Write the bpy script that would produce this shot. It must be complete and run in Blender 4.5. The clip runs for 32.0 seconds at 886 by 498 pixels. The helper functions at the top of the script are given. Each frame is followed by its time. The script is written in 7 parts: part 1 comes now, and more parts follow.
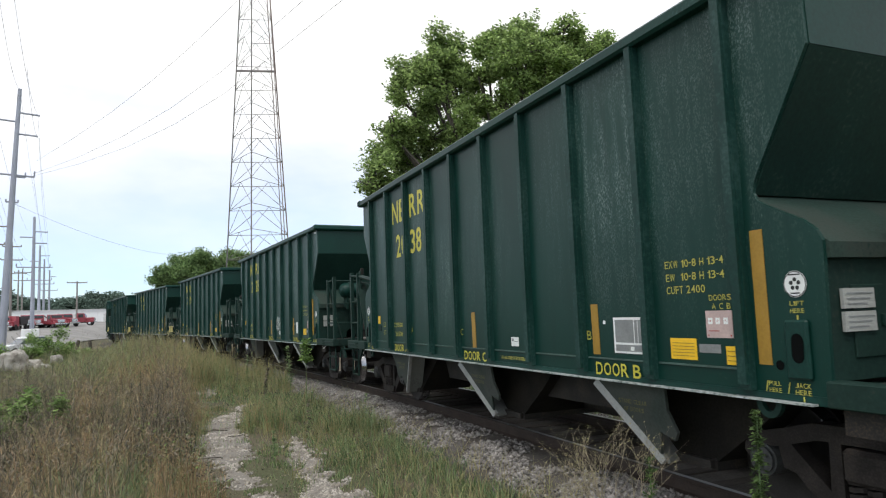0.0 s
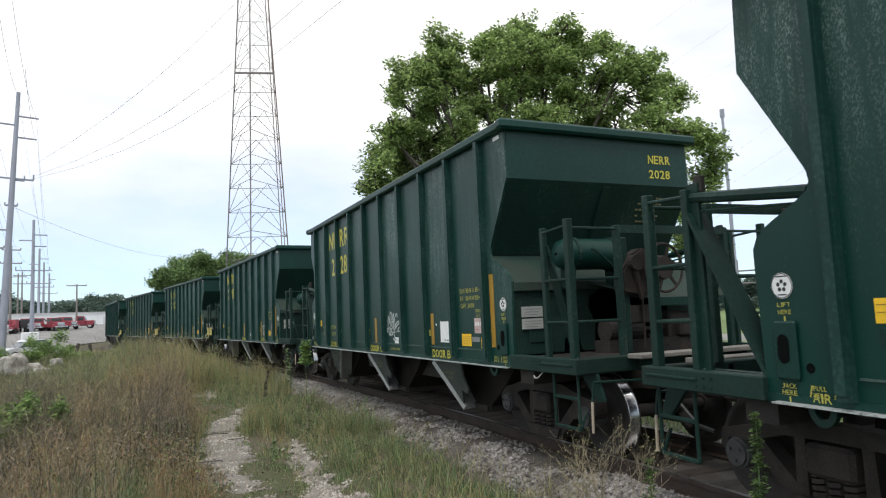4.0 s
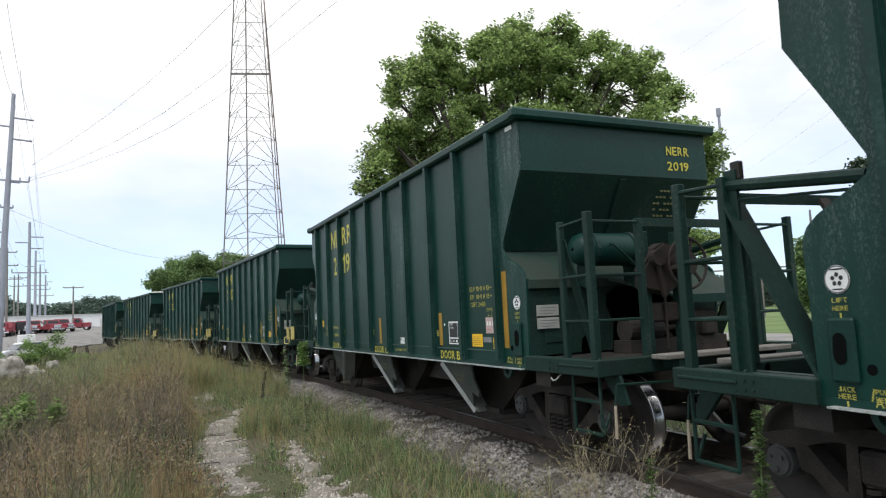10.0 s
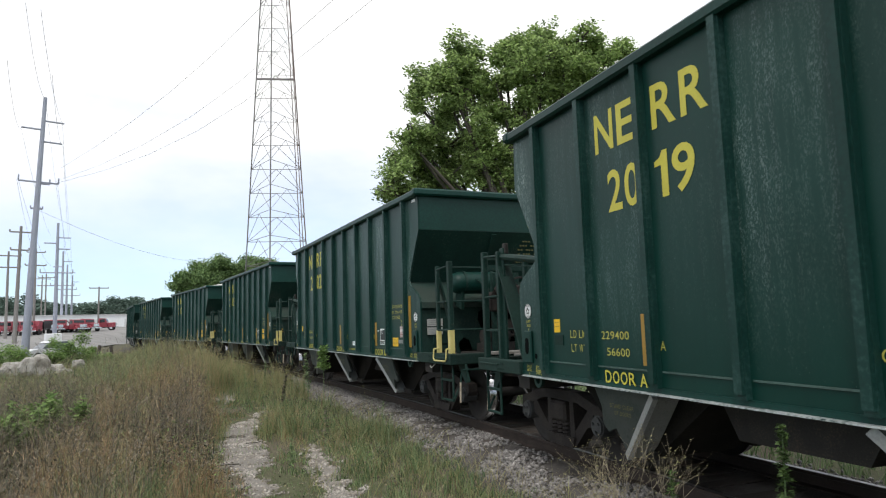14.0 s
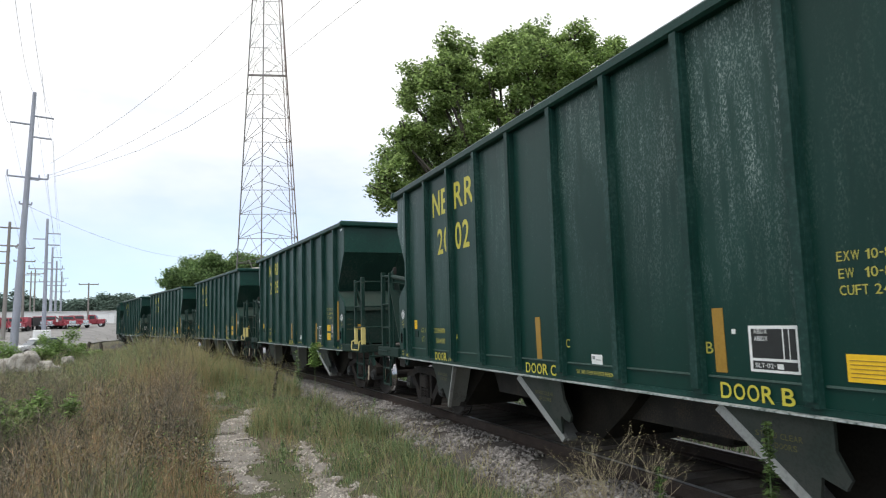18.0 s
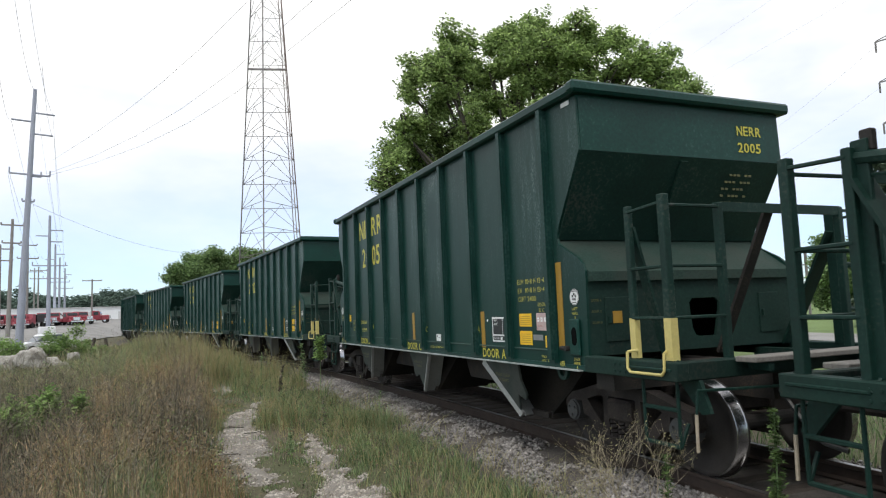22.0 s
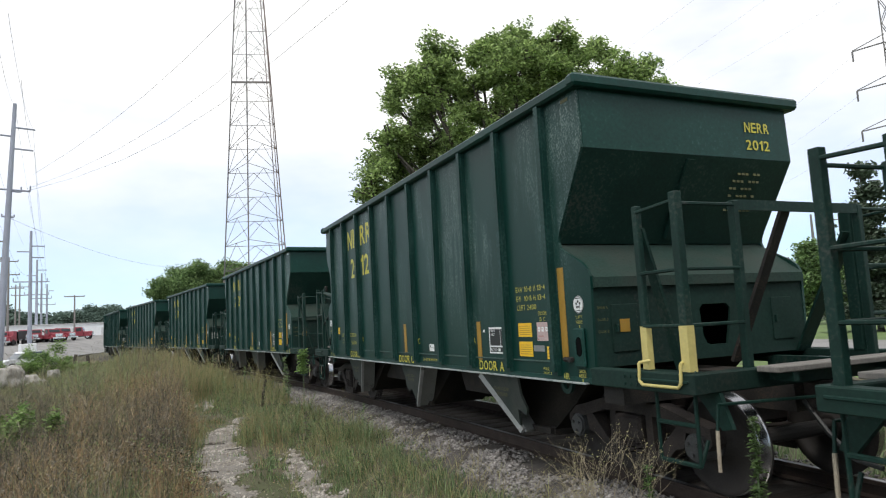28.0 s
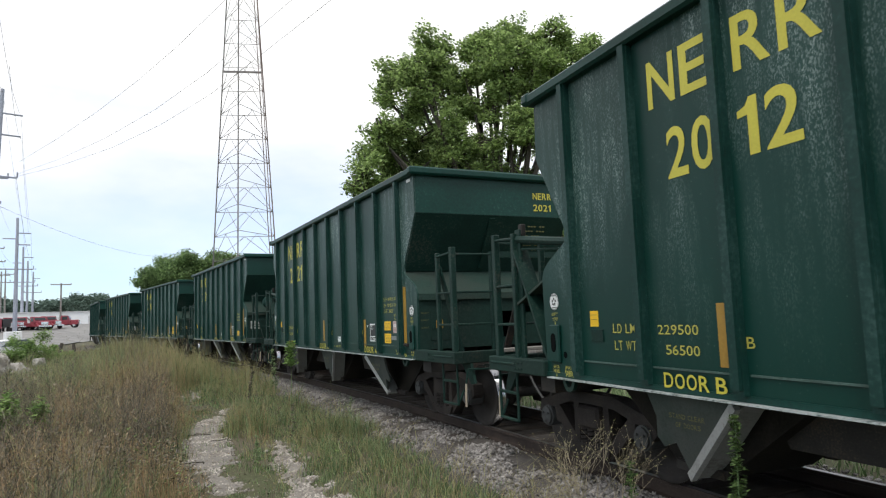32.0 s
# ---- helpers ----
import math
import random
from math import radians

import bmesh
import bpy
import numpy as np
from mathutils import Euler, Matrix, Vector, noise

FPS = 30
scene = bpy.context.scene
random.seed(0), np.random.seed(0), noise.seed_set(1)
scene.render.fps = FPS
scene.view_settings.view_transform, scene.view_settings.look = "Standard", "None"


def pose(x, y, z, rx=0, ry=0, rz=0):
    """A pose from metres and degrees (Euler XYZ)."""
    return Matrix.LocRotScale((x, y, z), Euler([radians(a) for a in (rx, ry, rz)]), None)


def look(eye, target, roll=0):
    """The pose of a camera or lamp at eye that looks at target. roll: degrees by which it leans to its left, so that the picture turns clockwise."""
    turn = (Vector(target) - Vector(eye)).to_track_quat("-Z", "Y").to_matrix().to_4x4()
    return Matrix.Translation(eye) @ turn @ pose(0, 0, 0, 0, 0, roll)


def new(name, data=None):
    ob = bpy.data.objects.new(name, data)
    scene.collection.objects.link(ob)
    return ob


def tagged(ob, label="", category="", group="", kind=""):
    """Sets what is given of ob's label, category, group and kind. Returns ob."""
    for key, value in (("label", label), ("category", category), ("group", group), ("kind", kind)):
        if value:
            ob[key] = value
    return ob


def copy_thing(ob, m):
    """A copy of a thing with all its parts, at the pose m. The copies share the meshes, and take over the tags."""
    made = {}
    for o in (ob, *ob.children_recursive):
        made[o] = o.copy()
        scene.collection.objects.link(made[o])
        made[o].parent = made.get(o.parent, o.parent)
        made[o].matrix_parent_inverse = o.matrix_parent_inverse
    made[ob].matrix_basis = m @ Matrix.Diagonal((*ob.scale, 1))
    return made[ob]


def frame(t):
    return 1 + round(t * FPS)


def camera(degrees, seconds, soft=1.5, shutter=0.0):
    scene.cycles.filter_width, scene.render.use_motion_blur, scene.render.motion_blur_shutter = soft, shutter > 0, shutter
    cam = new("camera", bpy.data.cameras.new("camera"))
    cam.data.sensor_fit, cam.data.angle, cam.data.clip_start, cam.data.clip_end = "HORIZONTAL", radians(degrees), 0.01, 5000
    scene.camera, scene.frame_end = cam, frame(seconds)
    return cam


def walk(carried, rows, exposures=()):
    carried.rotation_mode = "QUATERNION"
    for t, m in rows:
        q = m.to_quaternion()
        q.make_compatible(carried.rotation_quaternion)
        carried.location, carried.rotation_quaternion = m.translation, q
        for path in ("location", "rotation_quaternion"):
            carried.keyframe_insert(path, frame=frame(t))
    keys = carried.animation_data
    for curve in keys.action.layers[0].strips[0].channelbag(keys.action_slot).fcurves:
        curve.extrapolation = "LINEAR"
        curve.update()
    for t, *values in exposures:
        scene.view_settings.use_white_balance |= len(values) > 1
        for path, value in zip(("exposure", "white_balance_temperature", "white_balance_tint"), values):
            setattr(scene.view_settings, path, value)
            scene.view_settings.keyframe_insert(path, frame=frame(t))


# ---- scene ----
# World: z = 0 is the top of the rails; the camera stands at the origin beside a
# curved track that runs away along +y. The train rolls towards -y.
EYE = (0.0, 0.0, 1.70)
cam = camera(67.38, 32.0, soft=1.15, shutter=0.1)


def aim(yaw, pitch, roll, dx, dy, dz):
    a, b = radians(yaw), radians(pitch)
    way = Vector((math.sin(a) * math.cos(b), math.cos(a) * math.cos(b), math.sin(b)))
    eye = Vector(EYE) + Vector((dx, dy, dz))
    return look(eye, eye + way * 10, roll)


# hand-held: seconds, heading to the right of +y, upward tilt, roll, and the sway of the eye
TURNS = [
    (0, 21.55, 5.59, -2.07, -0.021, -0.010, -0.017), (0.5, 21.51, 5.49, -2.15, -0.019, -0.012, -0.014), (1, 21.50, 5.39, -2.24, -0.014, -0.005, -0.006),
    (1.5, 21.46, 5.45, -2.12, -0.013, 0.017, -0.010), (2, 21.42, 5.49, -1.95, -0.017, 0.007, -0.010), (2.5, 21.36, 5.57, -1.97, -0.017, 0.001, -0.007),
    (3, 21.43, 5.61, -2.13, -0.018, -0.009, -0.006), (3.5, 21.49, 5.64, -2.32, -0.013, -0.013, -0.002), (5.5, 21.78, 5.62, -2.59, -0.006, -0.005, -0.001),
    (6, 21.83, 5.61, -2.64, 0.001, 0.016, -0.002), (6.5, 21.91, 5.68, -2.49, -0.007, 0.009, -0.007), (7, 21.94, 5.73, -2.29, -0.002, 0.013, -0.005),
    (7.5, 21.97, 5.76, -2.41, 0.001, 0.021, -0.001), (8, 21.99, 5.79, -2.38, 0.007, 0.020, -0.009), (8.5, 22.01, 5.82, -2.65, 0.010, 0.029, -0.010),
    (9, 22.05, 5.77, -2.72, 0.003, 0.025, -0.001), (9.5, 21.97, 5.72, -2.66, 0.006, 0.036, -0.005), (10, 21.82, 5.66, -2.70, -0.002, 0.029, -0.006),
    (10.5, 21.62, 5.66, -2.47, -0.002, 0.025, -0.011), (11, 21.29, 5.50, -2.60, 0.005, 0.016, 0.001), (11.5, 20.94, 5.60, -2.16, -0.006, 0.011, -0.003),
    (12, 20.64, 5.75, -2.15, -0.013, 0.013, 0.009), (12.5, 20.38, 5.99, -1.92, -0.026, 0.021, 0.000), (13, 20.19, 6.17, -1.81, -0.031, -0.006, 0.005),
    (13.5, 20.09, 6.30, -1.65, -0.020, 0.014, -0.004), (14, 20.07, 6.24, -1.73, -0.024, 0.012, 0.001), (14.5, 20.08, 6.23, -1.73, -0.025, 0.015, -0.002),
    (16.5, 20.54, 6.11, -1.62, -0.034, -0.000, 0.001), (17, 20.62, 6.07, -1.74, -0.032, -0.007, 0.001), (17.5, 20.71, 5.98, -1.71, -0.029, -0.016, 0.005),
    (18, 20.76, 6.00, -1.58, -0.026, -0.013, 0.002), (18.5, 20.86, 6.03, -1.55, -0.029, -0.004, -0.003), (19, 20.87, 6.01, -1.73, -0.031, -0.022, 0.008),
    (19.5, 20.90, 6.03, -1.86, -0.028, -0.013, 0.005), (20, 20.95, 6.03, -1.90, -0.013, -0.021, 0.003), (20.5, 20.82, 5.98, -2.07, 0.037, -0.033, -0.002),
    (21, 20.70, 5.94, -2.52, 0.015, -0.028, -0.005), (21.5, 20.67, 5.73, -2.53, -0.063, -0.039, -0.013), (22, 20.57, 5.34, -2.22, -0.073, -0.038, 0.000),
    (22.5, 20.63, 5.07, -2.11, -0.028, -0.017, 0.030), (23, 20.52, 5.11, -2.13, 0.050, 0.020, 0.019), (23.5, 20.49, 5.39, -2.05, 0.049, -0.006, 0.016),
    (24, 20.59, 5.73, -2.06, 0.047, 0.011, 0.008), (24.5, 20.80, 6.09, -2.17, 0.044, -0.002, 0.020), (25, 21.10, 6.41, -2.29, 0.038, -0.011, 0.025),
    (25.5, 21.44, 6.76, -2.34, 0.030, -0.002, 0.010), (27.5, 21.75, 6.45, -2.90, 0.027, 0.008, -0.003), (28, 21.75, 6.25, -3.01, 0.035, 0.014, -0.005),
    (28.5, 21.80, 6.13, -2.96, 0.032, 0.002, 0.006), (29, 21.96, 6.07, -2.75, 0.028, -0.008, 0.006), (29.5, 22.14, 6.05, -2.67, 0.036, -0.010, -0.000),
    (30, 22.25, 5.95, -2.60, 0.045, 0.000, 0.004), (30.5, 22.45, 5.88, -2.37, 0.046, -0.009, -0.003), (31, 22.65, 5.78, -2.11, 0.030, -0.014, -0.007),
    (31.5, 22.71, 5.76, -1.98, 0.027, -0.018, -0.001), (32, 22.58, 5.70, -2.14, 0.037, -0.011, 0.001)
]
walk(cam, [(t, aim(*row)) for t, *row in TURNS], [(0.0, 0.09), (32.0, 0.09)])

# ---- world and sun: bright thin overcast with pale blue gaps ----
world = bpy.data.worlds.new("sky")
scene.world = world
world.use_nodes = True
SUN_EL, SUN_AZ = radians(58), radians(215)   # azimuth clockwise from +y


def build_sky():
    nt = world.node_tree
    nt.nodes.clear()
    n = nt.nodes.new
    out, bg = n("ShaderNodeOutputWorld"), n("ShaderNodeBackground")
    sky = n("ShaderNodeTexSky")
    sky.sky_type, sky.sun_disc = "NISHITA", False
    sky.sun_elevation, sky.sun_rotation = SUN_EL, SUN_AZ
    sky.air_density, sky.dust_density, sky.ozone_density = 1.0, 0.4, 2.5
    scale = n("ShaderNodeVectorMath")
    scale.operation = "MULTIPLY"
    scale.inputs[1].default_value = (0.108, 0.136, 0.172)
    coord, mapping = n("ShaderNodeTexCoord"), n("ShaderNodeMapping")
    mapping.inputs["Scale"].default_value = (1.0, 1.0, 2.3)
    mapping.inputs["Location"].default_value = (0.35, 0.1, 0.2)
    noise_a = n("ShaderNodeTexNoise")
    noise_a.inputs["Scale"].default_value, noise_a.inputs["Detail"].default_value = 2.4, 5.0
    noise_a.inputs["Roughness"].default_value = 0.55
    ramp = n("ShaderNodeValToRGB")
    ramp.color_ramp.elements[0].position, ramp.color_ramp.elements[1].position = 0.36, 0.56
    ramp.color_ramp.elements[0].color = (0.70, 0.70, 0.70, 1)
    mix = n("ShaderNodeMix")
    mix.data_type = "RGBA"
    mix.inputs["B"].default_value = (1.13, 1.13, 1.125, 1)
    link = nt.links.new
    link(sky.outputs[0], scale.inputs[0])
    link(coord.outputs["Generated"], mapping.inputs[0])
    link(mapping.outputs[0], noise_a.inputs["Vector"])
    link(noise_a.outputs["Fac"], ramp.inputs[0])
    split, rise, thin = n("ShaderNodeSeparateXYZ"), n("ShaderNodeMapRange"), n("ShaderNodeMath")
    rise.inputs["From Min"].default_value, rise.inputs["From Max"].default_value = 0.0, 0.27
    rise.inputs["To Min"].default_value, rise.inputs["To Max"].default_value = 0.22, 1.0
    thin.operation = "MULTIPLY"
    link(coord.outputs["Generated"], split.inputs[0])
    link(split.outputs["Z"], rise.inputs["Value"])
    link(ramp.outputs[0], thin.inputs[0])
    link(rise.outputs[0], thin.inputs[1])
    link(thin.outputs[0], mix.inputs["Factor"])
    link(scale.outputs[0], mix.inputs["A"])
    link(mix.outputs["Result"], bg.inputs["Color"])
    bg.inputs["Strength"].default_value = 1.0
    link(bg.outputs[0], out.inputs[0])


build_sky()
sun_data = bpy.data.lights.new("sun", "SUN")
sun_data.energy, sun_data.angle, sun_data.color = 1.4, radians(14), (1.0, 0.96, 0.9)
sun = new("sun", sun_data)
sun_way = Vector((math.sin(SUN_AZ) * math.cos(SUN_EL), math.cos(SUN_AZ) * math.cos(SUN_EL), math.sin(SUN_EL)))
sun.matrix_world = look(sun_way * 60, (0, 0, 0))

# ---- materials ----
def material(name, color, rough=0.6, metal=0.0, spread=0.25, scale=6.0, fine=60.0, bump=0.0, tint=None,
             stain=None, stain_at=(0.55, 0.75), per_object=0.0, space="Object", stretch=(1, 1, 1), spec=0.5, vary_hue=None, translucent=0.0):
    """A surface with grain at two scales; tint: a second colour, mixed in by broad noise; stain: wear colour."""
    m = bpy.data.materials.new(name)
    m.use_nodes = True
    nt = m.node_tree
    n, link = nt.nodes.new, nt.links.new
    bsdf = nt.nodes["Principled BSDF"]
    bsdf.inputs["Roughness"].default_value = rough
    bsdf.inputs["Metallic"].default_value = metal
    bsdf.inputs["Specular IOR Level"].default_value = spec
    coord, mapping = n("ShaderNodeTexCoord"), n("ShaderNodeMapping")
    mapping.inputs["Scale"].default_value = stretch
    link(coord.outputs[space], mapping.inputs[0])
    broad, grain = n("ShaderNodeTexNoise"), n("ShaderNodeTexNoise")
    broad.inputs["Scale"].default_value, broad.inputs["Detail"].default_value = scale, 5.0
    grain.inputs["Scale"].default_value, grain.inputs["Detail"].default_value = fine, 3.0
    link(mapping.outputs[0], broad.inputs["Vector"])
    link(mapping.outputs[0], grain.inputs["Vector"])
    base = n("ShaderNodeMix")
    base.data_type = "RGBA"
    base.inputs["A"].default_value = (*color, 1)
    base.inputs["B"].default_value = (*(tint or [c * (1 + spread) for c in color]), 1)
    ramp = n("ShaderNodeValToRGB")
    ramp.color_ramp.elements[0].position, ramp.color_ramp.elements[1].position = 0.38, 0.62
    link(broad.outputs["Fac"], ramp.inputs[0])
    link(ramp.outputs[0], base.inputs["Factor"])
    last = base.outputs["Result"]
    if stain:
        wear = n("ShaderNodeMix")
        wear.data_type = "RGBA"
        wear.inputs["B"].default_value = (*stain, 1)
        edge = n("ShaderNodeValToRGB")
        edge.color_ramp.elements[0].position, edge.color_ramp.elements[1].position = stain_at
        both = n("ShaderNodeMath")
        both.operation = "ADD"
        link(broad.outputs["Fac"], both.inputs[0])
        link(grain.outputs["Fac"], both.inputs[1])
        half = n("ShaderNodeMath")
        half.operation = "MULTIPLY"
        half.inputs[1].default_value = 0.5
        link(both.outputs[0], half.inputs[0])
        link(half.outputs[0], edge.inputs[0])
        link(edge.outputs[0], wear.inputs["Factor"])
        link(last, wear.inputs["A"])
        last = wear.outputs["Result"]
    shade = n("ShaderNodeHueSaturation")
    vary = n("ShaderNodeMapRange")
    vary.inputs["From Min"].default_value, vary.inputs["From Max"].default_value = 0.3, 0.7
    vary.inputs["To Min"].default_value, vary.inputs["To Max"].default_value = 1 - spread * 0.5, 1 + spread * 0.5
    link(grain.outputs["Fac"], vary.inputs["Value"])
    value = vary.outputs[0]
    if per_object:
        info = n("ShaderNodeNewGeometry" if per_object < 0 else "ShaderNodeObjectInfo")
        r = n("ShaderNodeMapRange")
        r.inputs["To Min"].default_value, r.inputs["To Max"].default_value = 1 - abs(per_object), 1 + abs(per_object)
        link(info.outputs["Random Per Island" if per_object < 0 else "Random"], r.inputs["Value"])
        times = n("ShaderNodeMath")
        times.operation = "MULTIPLY"
        link(value, times.inputs[0])
        link(r.outputs[0], times.inputs[1])
        value = times.outputs[0]
        if vary_hue:
            hue = n("ShaderNodeMix")
            hue.data_type = "RGBA"
            hue.inputs["B"].default_value = (*vary_hue, 1)
            link(info.outputs["Random Per Island" if per_object < 0 else "Random"], hue.inputs["Factor"])
            link(last, hue.inputs["A"])
            last = hue.outputs["Result"]
    link(value, shade.inputs["Value"])
    link(last, shade.inputs["Color"])
    link(shade.outputs[0], bsdf.inputs["Base Color"])
    if bump:
        b = n("ShaderNodeBump")
        b.inputs["Strength"].default_value, b.inputs["Distance"].default_value = bump, 0.02
        link(grain.outputs["Fac"], b.inputs["Height"])
        link(b.outputs[0], bsdf.inputs["Normal"])
    if translucent:
        leaf, add = n("ShaderNodeBsdfTranslucent"), n("ShaderNodeMixShader")
        add.inputs[0].default_value = translucent
        link(shade.outputs[0], leaf.inputs["Color"])
        link(bsdf.outputs[0], add.inputs[1])
        link(leaf.outputs[0], add.inputs[2])
        link(add.outputs[0], nt.nodes["Material Output"].inputs["Surface"])
    return m


M = {}
M["green"] = material("green_paint", (0.0030, 0.0300, 0.0235), 0.45, 0, 0.35, 0.8, 30, 0.04, tint=(0.0042, 0.041, 0.032),
                      stain=(0.05, 0.10, 0.09), stain_at=(0.62, 0.80), spec=0.26)
# Paler, greyer copy of the green: light on the rib faces is put in.
M["rib_paint"] = material("lit_green_rib_paint", (0.0050, 0.0330, 0.0265), 0.5, 0, 0.35, 1.2, 30, 0.05, tint=(0.011, 0.046, 0.039), stain=(0.030, 0.068, 0.060), stain_at=(0.52, 0.72), spec=0.26)
M["green_dark"] = material("dark_green_steel", (0.0035, 0.022, 0.0165), 0.6, 0, 0.4, 1.5, 30, 0.05, stain=(0.05, 0.05, 0.045), stain_at=(0.55, 0.75), spec=0.28)


def side_paint():
    """Dark green paint with chalky scuffs that run down the side, different on each car."""
    m = bpy.data.materials.new("scuffed_green_paint")
    m.use_nodes = True
    nt = m.node_tree
    n, link = nt.nodes.new, nt.links.new
    bsdf = nt.nodes["Principled BSDF"]
    coord, info = n("ShaderNodeTexCoord"), n("ShaderNodeObjectInfo")
    seed = n("ShaderNodeMath")
    seed.operation, seed.inputs[1].default_value = "MULTIPLY", 60.0
    link(info.outputs["Random"], seed.inputs[0])

    def layer(scale, detail, stretch):
        mp, t = n("ShaderNodeMapping"), n("ShaderNodeTexNoise")
        mp.inputs["Scale"].default_value = stretch
        t.noise_dimensions = "4D"
        t.inputs["Scale"].default_value, t.inputs["Detail"].default_value = scale, detail
        link(coord.outputs["Object"], mp.inputs[0])
        link(mp.outputs[0], t.inputs["Vector"])
        link(seed.outputs[0], t.inputs["W"])
        return t.outputs["Fac"]

    def ramp(value, lo, hi, top=1.0):
        r = n("ShaderNodeMapRange")
        r.inputs["From Min"].default_value, r.inputs["From Max"].default_value, r.inputs["To Max"].default_value = lo, hi, top
        link(value, r.inputs["Value"])
        return r.outputs[0]

    def times(a, b):
        t = n("ShaderNodeMath")
        t.operation = "MULTIPLY"
        link(a, t.inputs[0])
        link(b, t.inputs[1])
        return t.outputs[0]

    def mix(fac, a, b):
        t = n("ShaderNodeMix")
        t.data_type = "RGBA"
        link(fac, t.inputs["Factor"])
        if isinstance(a, tuple):
            t.inputs["A"].default_value = (*a, 1)
        else:
            link(a, t.inputs["A"])
        t.inputs["B"].default_value = (*b, 1)
        return t.outputs["Result"]
    # each bay between two ribs is chalked more or less
    split, shift, whole, dice = n("ShaderNodeSeparateXYZ"), n("ShaderNodeMath"), n("ShaderNodeMath"), n("ShaderNodeTexWhiteNoise")
    link(coord.outputs["Object"], split.inputs[0])
    shift.operation, shift.inputs[1].default_value, shift.inputs[2].default_value = "MULTIPLY_ADD", 1 / 1.03, 0.5
    whole.operation, dice.noise_dimensions = "FLOOR", "2D"
    link(split.outputs["Y"], shift.inputs[0])
    link(shift.outputs[0], whole.inputs[0])
    both = n("ShaderNodeCombineXYZ")
    link(whole.outputs[0], both.inputs[0])
    link(seed.outputs[0], both.inputs[1])
    link(both.outputs[0], dice.inputs["Vector"])
    odd = n("ShaderNodeMath")
    odd.operation, odd.inputs[1].default_value = "PINGPONG", 1.0
    link(whole.outputs[0], odd.inputs[0])
    strong = ramp(odd.outputs[0], -1.0, 1.0)
    bay = times(strong, ramp(dice.outputs["Value"], -0.15, 0.85))
    # how chalky each half of the side is: red of the object's colour for y < 0, green for y > 0
    tone, half = n("ShaderNodeSeparateColor"), n("ShaderNodeMix")
    link(info.outputs["Color"], tone.inputs[0])
    link(ramp(split.outputs["Y"], -1.0, 1.0), half.inputs["Factor"])
    link(tone.outputs["Red"], half.inputs["A"])
    link(tone.outputs["Green"], half.inputs["B"])
    bay = times(times(bay, half.outputs["Result"]), ramp(split.outputs["Z"], 1.2, 2.8))
    patch = layer(0.9, 3, (1, 1, 0.5))
    streak = layer(13, 3, (1, 1, 0.12))
    fleck = layer(105, 2, (1, 1, 0.42))
    broad = layer(0.7, 4, (1, 1, 1))
    drip = layer(9, 4, (1, 1, 0.05))
    base = mix(ramp(broad, 0.35, 0.65), (0.0026, 0.0300, 0.0226), (0.0042, 0.0385, 0.0295))
    base = mix(ramp(drip, 0.56, 0.74, 0.35), base, (0.004, 0.022, 0.018))
    cloud = times(ramp(patch, 0.38, 0.62), bay)
    haze = times(cloud, ramp(streak, 0.10, 0.75, 0.42))
    color = mix(haze, base, (0.070, 0.145, 0.130))
    color = mix(times(times(cloud, ramp(streak, 0.36, 0.66)), ramp(fleck, 0.49, 0.63, 0.95)), color, (0.30, 0.37, 0.35))
    color = mix(ramp(fleck, 0.71, 0.77, 0.45), color, (0.17, 0.23, 0.21))
    link(color, bsdf.inputs["Base Color"])
    bsdf.inputs["Roughness"].default_value = 0.42
    bsdf.inputs["Specular IOR Level"].default_value = 0.24
    b = n("ShaderNodeBump")
    b.inputs["Strength"].default_value, b.inputs["Distance"].default_value = 0.25, 0.03
    link(broad, b.inputs["Height"])
    link(b.outputs[0], bsdf.inputs["Normal"])
    return m


M["sheet"] = side_paint()
M["grime"] = material("brake_dust_steel", (0.020, 0.018, 0.016), 0.75, 0.1, 0.5, 4, 60, 0.1, stain=(0.07, 0.045, 0.03), stain_at=(0.52, 0.7))
M["truck"] = material("rusty_cast_steel", (0.025, 0.0215, 0.020), 0.7, 0.1, 0.5, 5, 70, 0.15, stain=(0.045, 0.037, 0.031), stain_at=(0.5, 0.7), spec=0.2)
M["wheel"] = material("dark_wheel_steel", (0.018, 0.0155, 0.014), 0.75, 0.1, 0.4, 6, 60, 0.06)
M["tread"] = material("polished_tread_steel", (0.36, 0.36, 0.37), 0.2, 1.0, 0.1, 8, 90)
M["dusty"] = material("dusty_green_steel", (0.030, 0.044, 0.038), 0.75, 0, 0.4, 3, 40, 0.1, tint=(0.060, 0.068, 0.061), stain=(0.02, 0.03, 0.027), stain_at=(0.52, 0.68))
M["flap"] = material("dusty_grey_door_face", (0.19, 0.195, 0.185), 0.75, 0.1, 0.35, 3, 40, 0.1, stain=(0.10, 0.095, 0.085), stain_at=(0.5, 0.68))
# Dusty brown taken near black: the shade under the car is put in.
M["hopper"] = material("shaded_dusty_hopper", (0.013, 0.012, 0.0105), 0.9, 0, 0.4, 2, 40, 0.1, tint=(0.024, 0.021, 0.017), spec=0.15)
# Ledges: a paler green than the side sheet.
M["ledge"] = material("pale_green_ledge", (0.040, 0.075, 0.064), 0.7, 0, 0.4, 4, 30)
M["rust"] = material("rusty_steel", (0.028, 0.020, 0.0165), 0.8, 0.1, 0.5, 6, 60, 0.1, tint=(0.018, 0.015, 0.013))
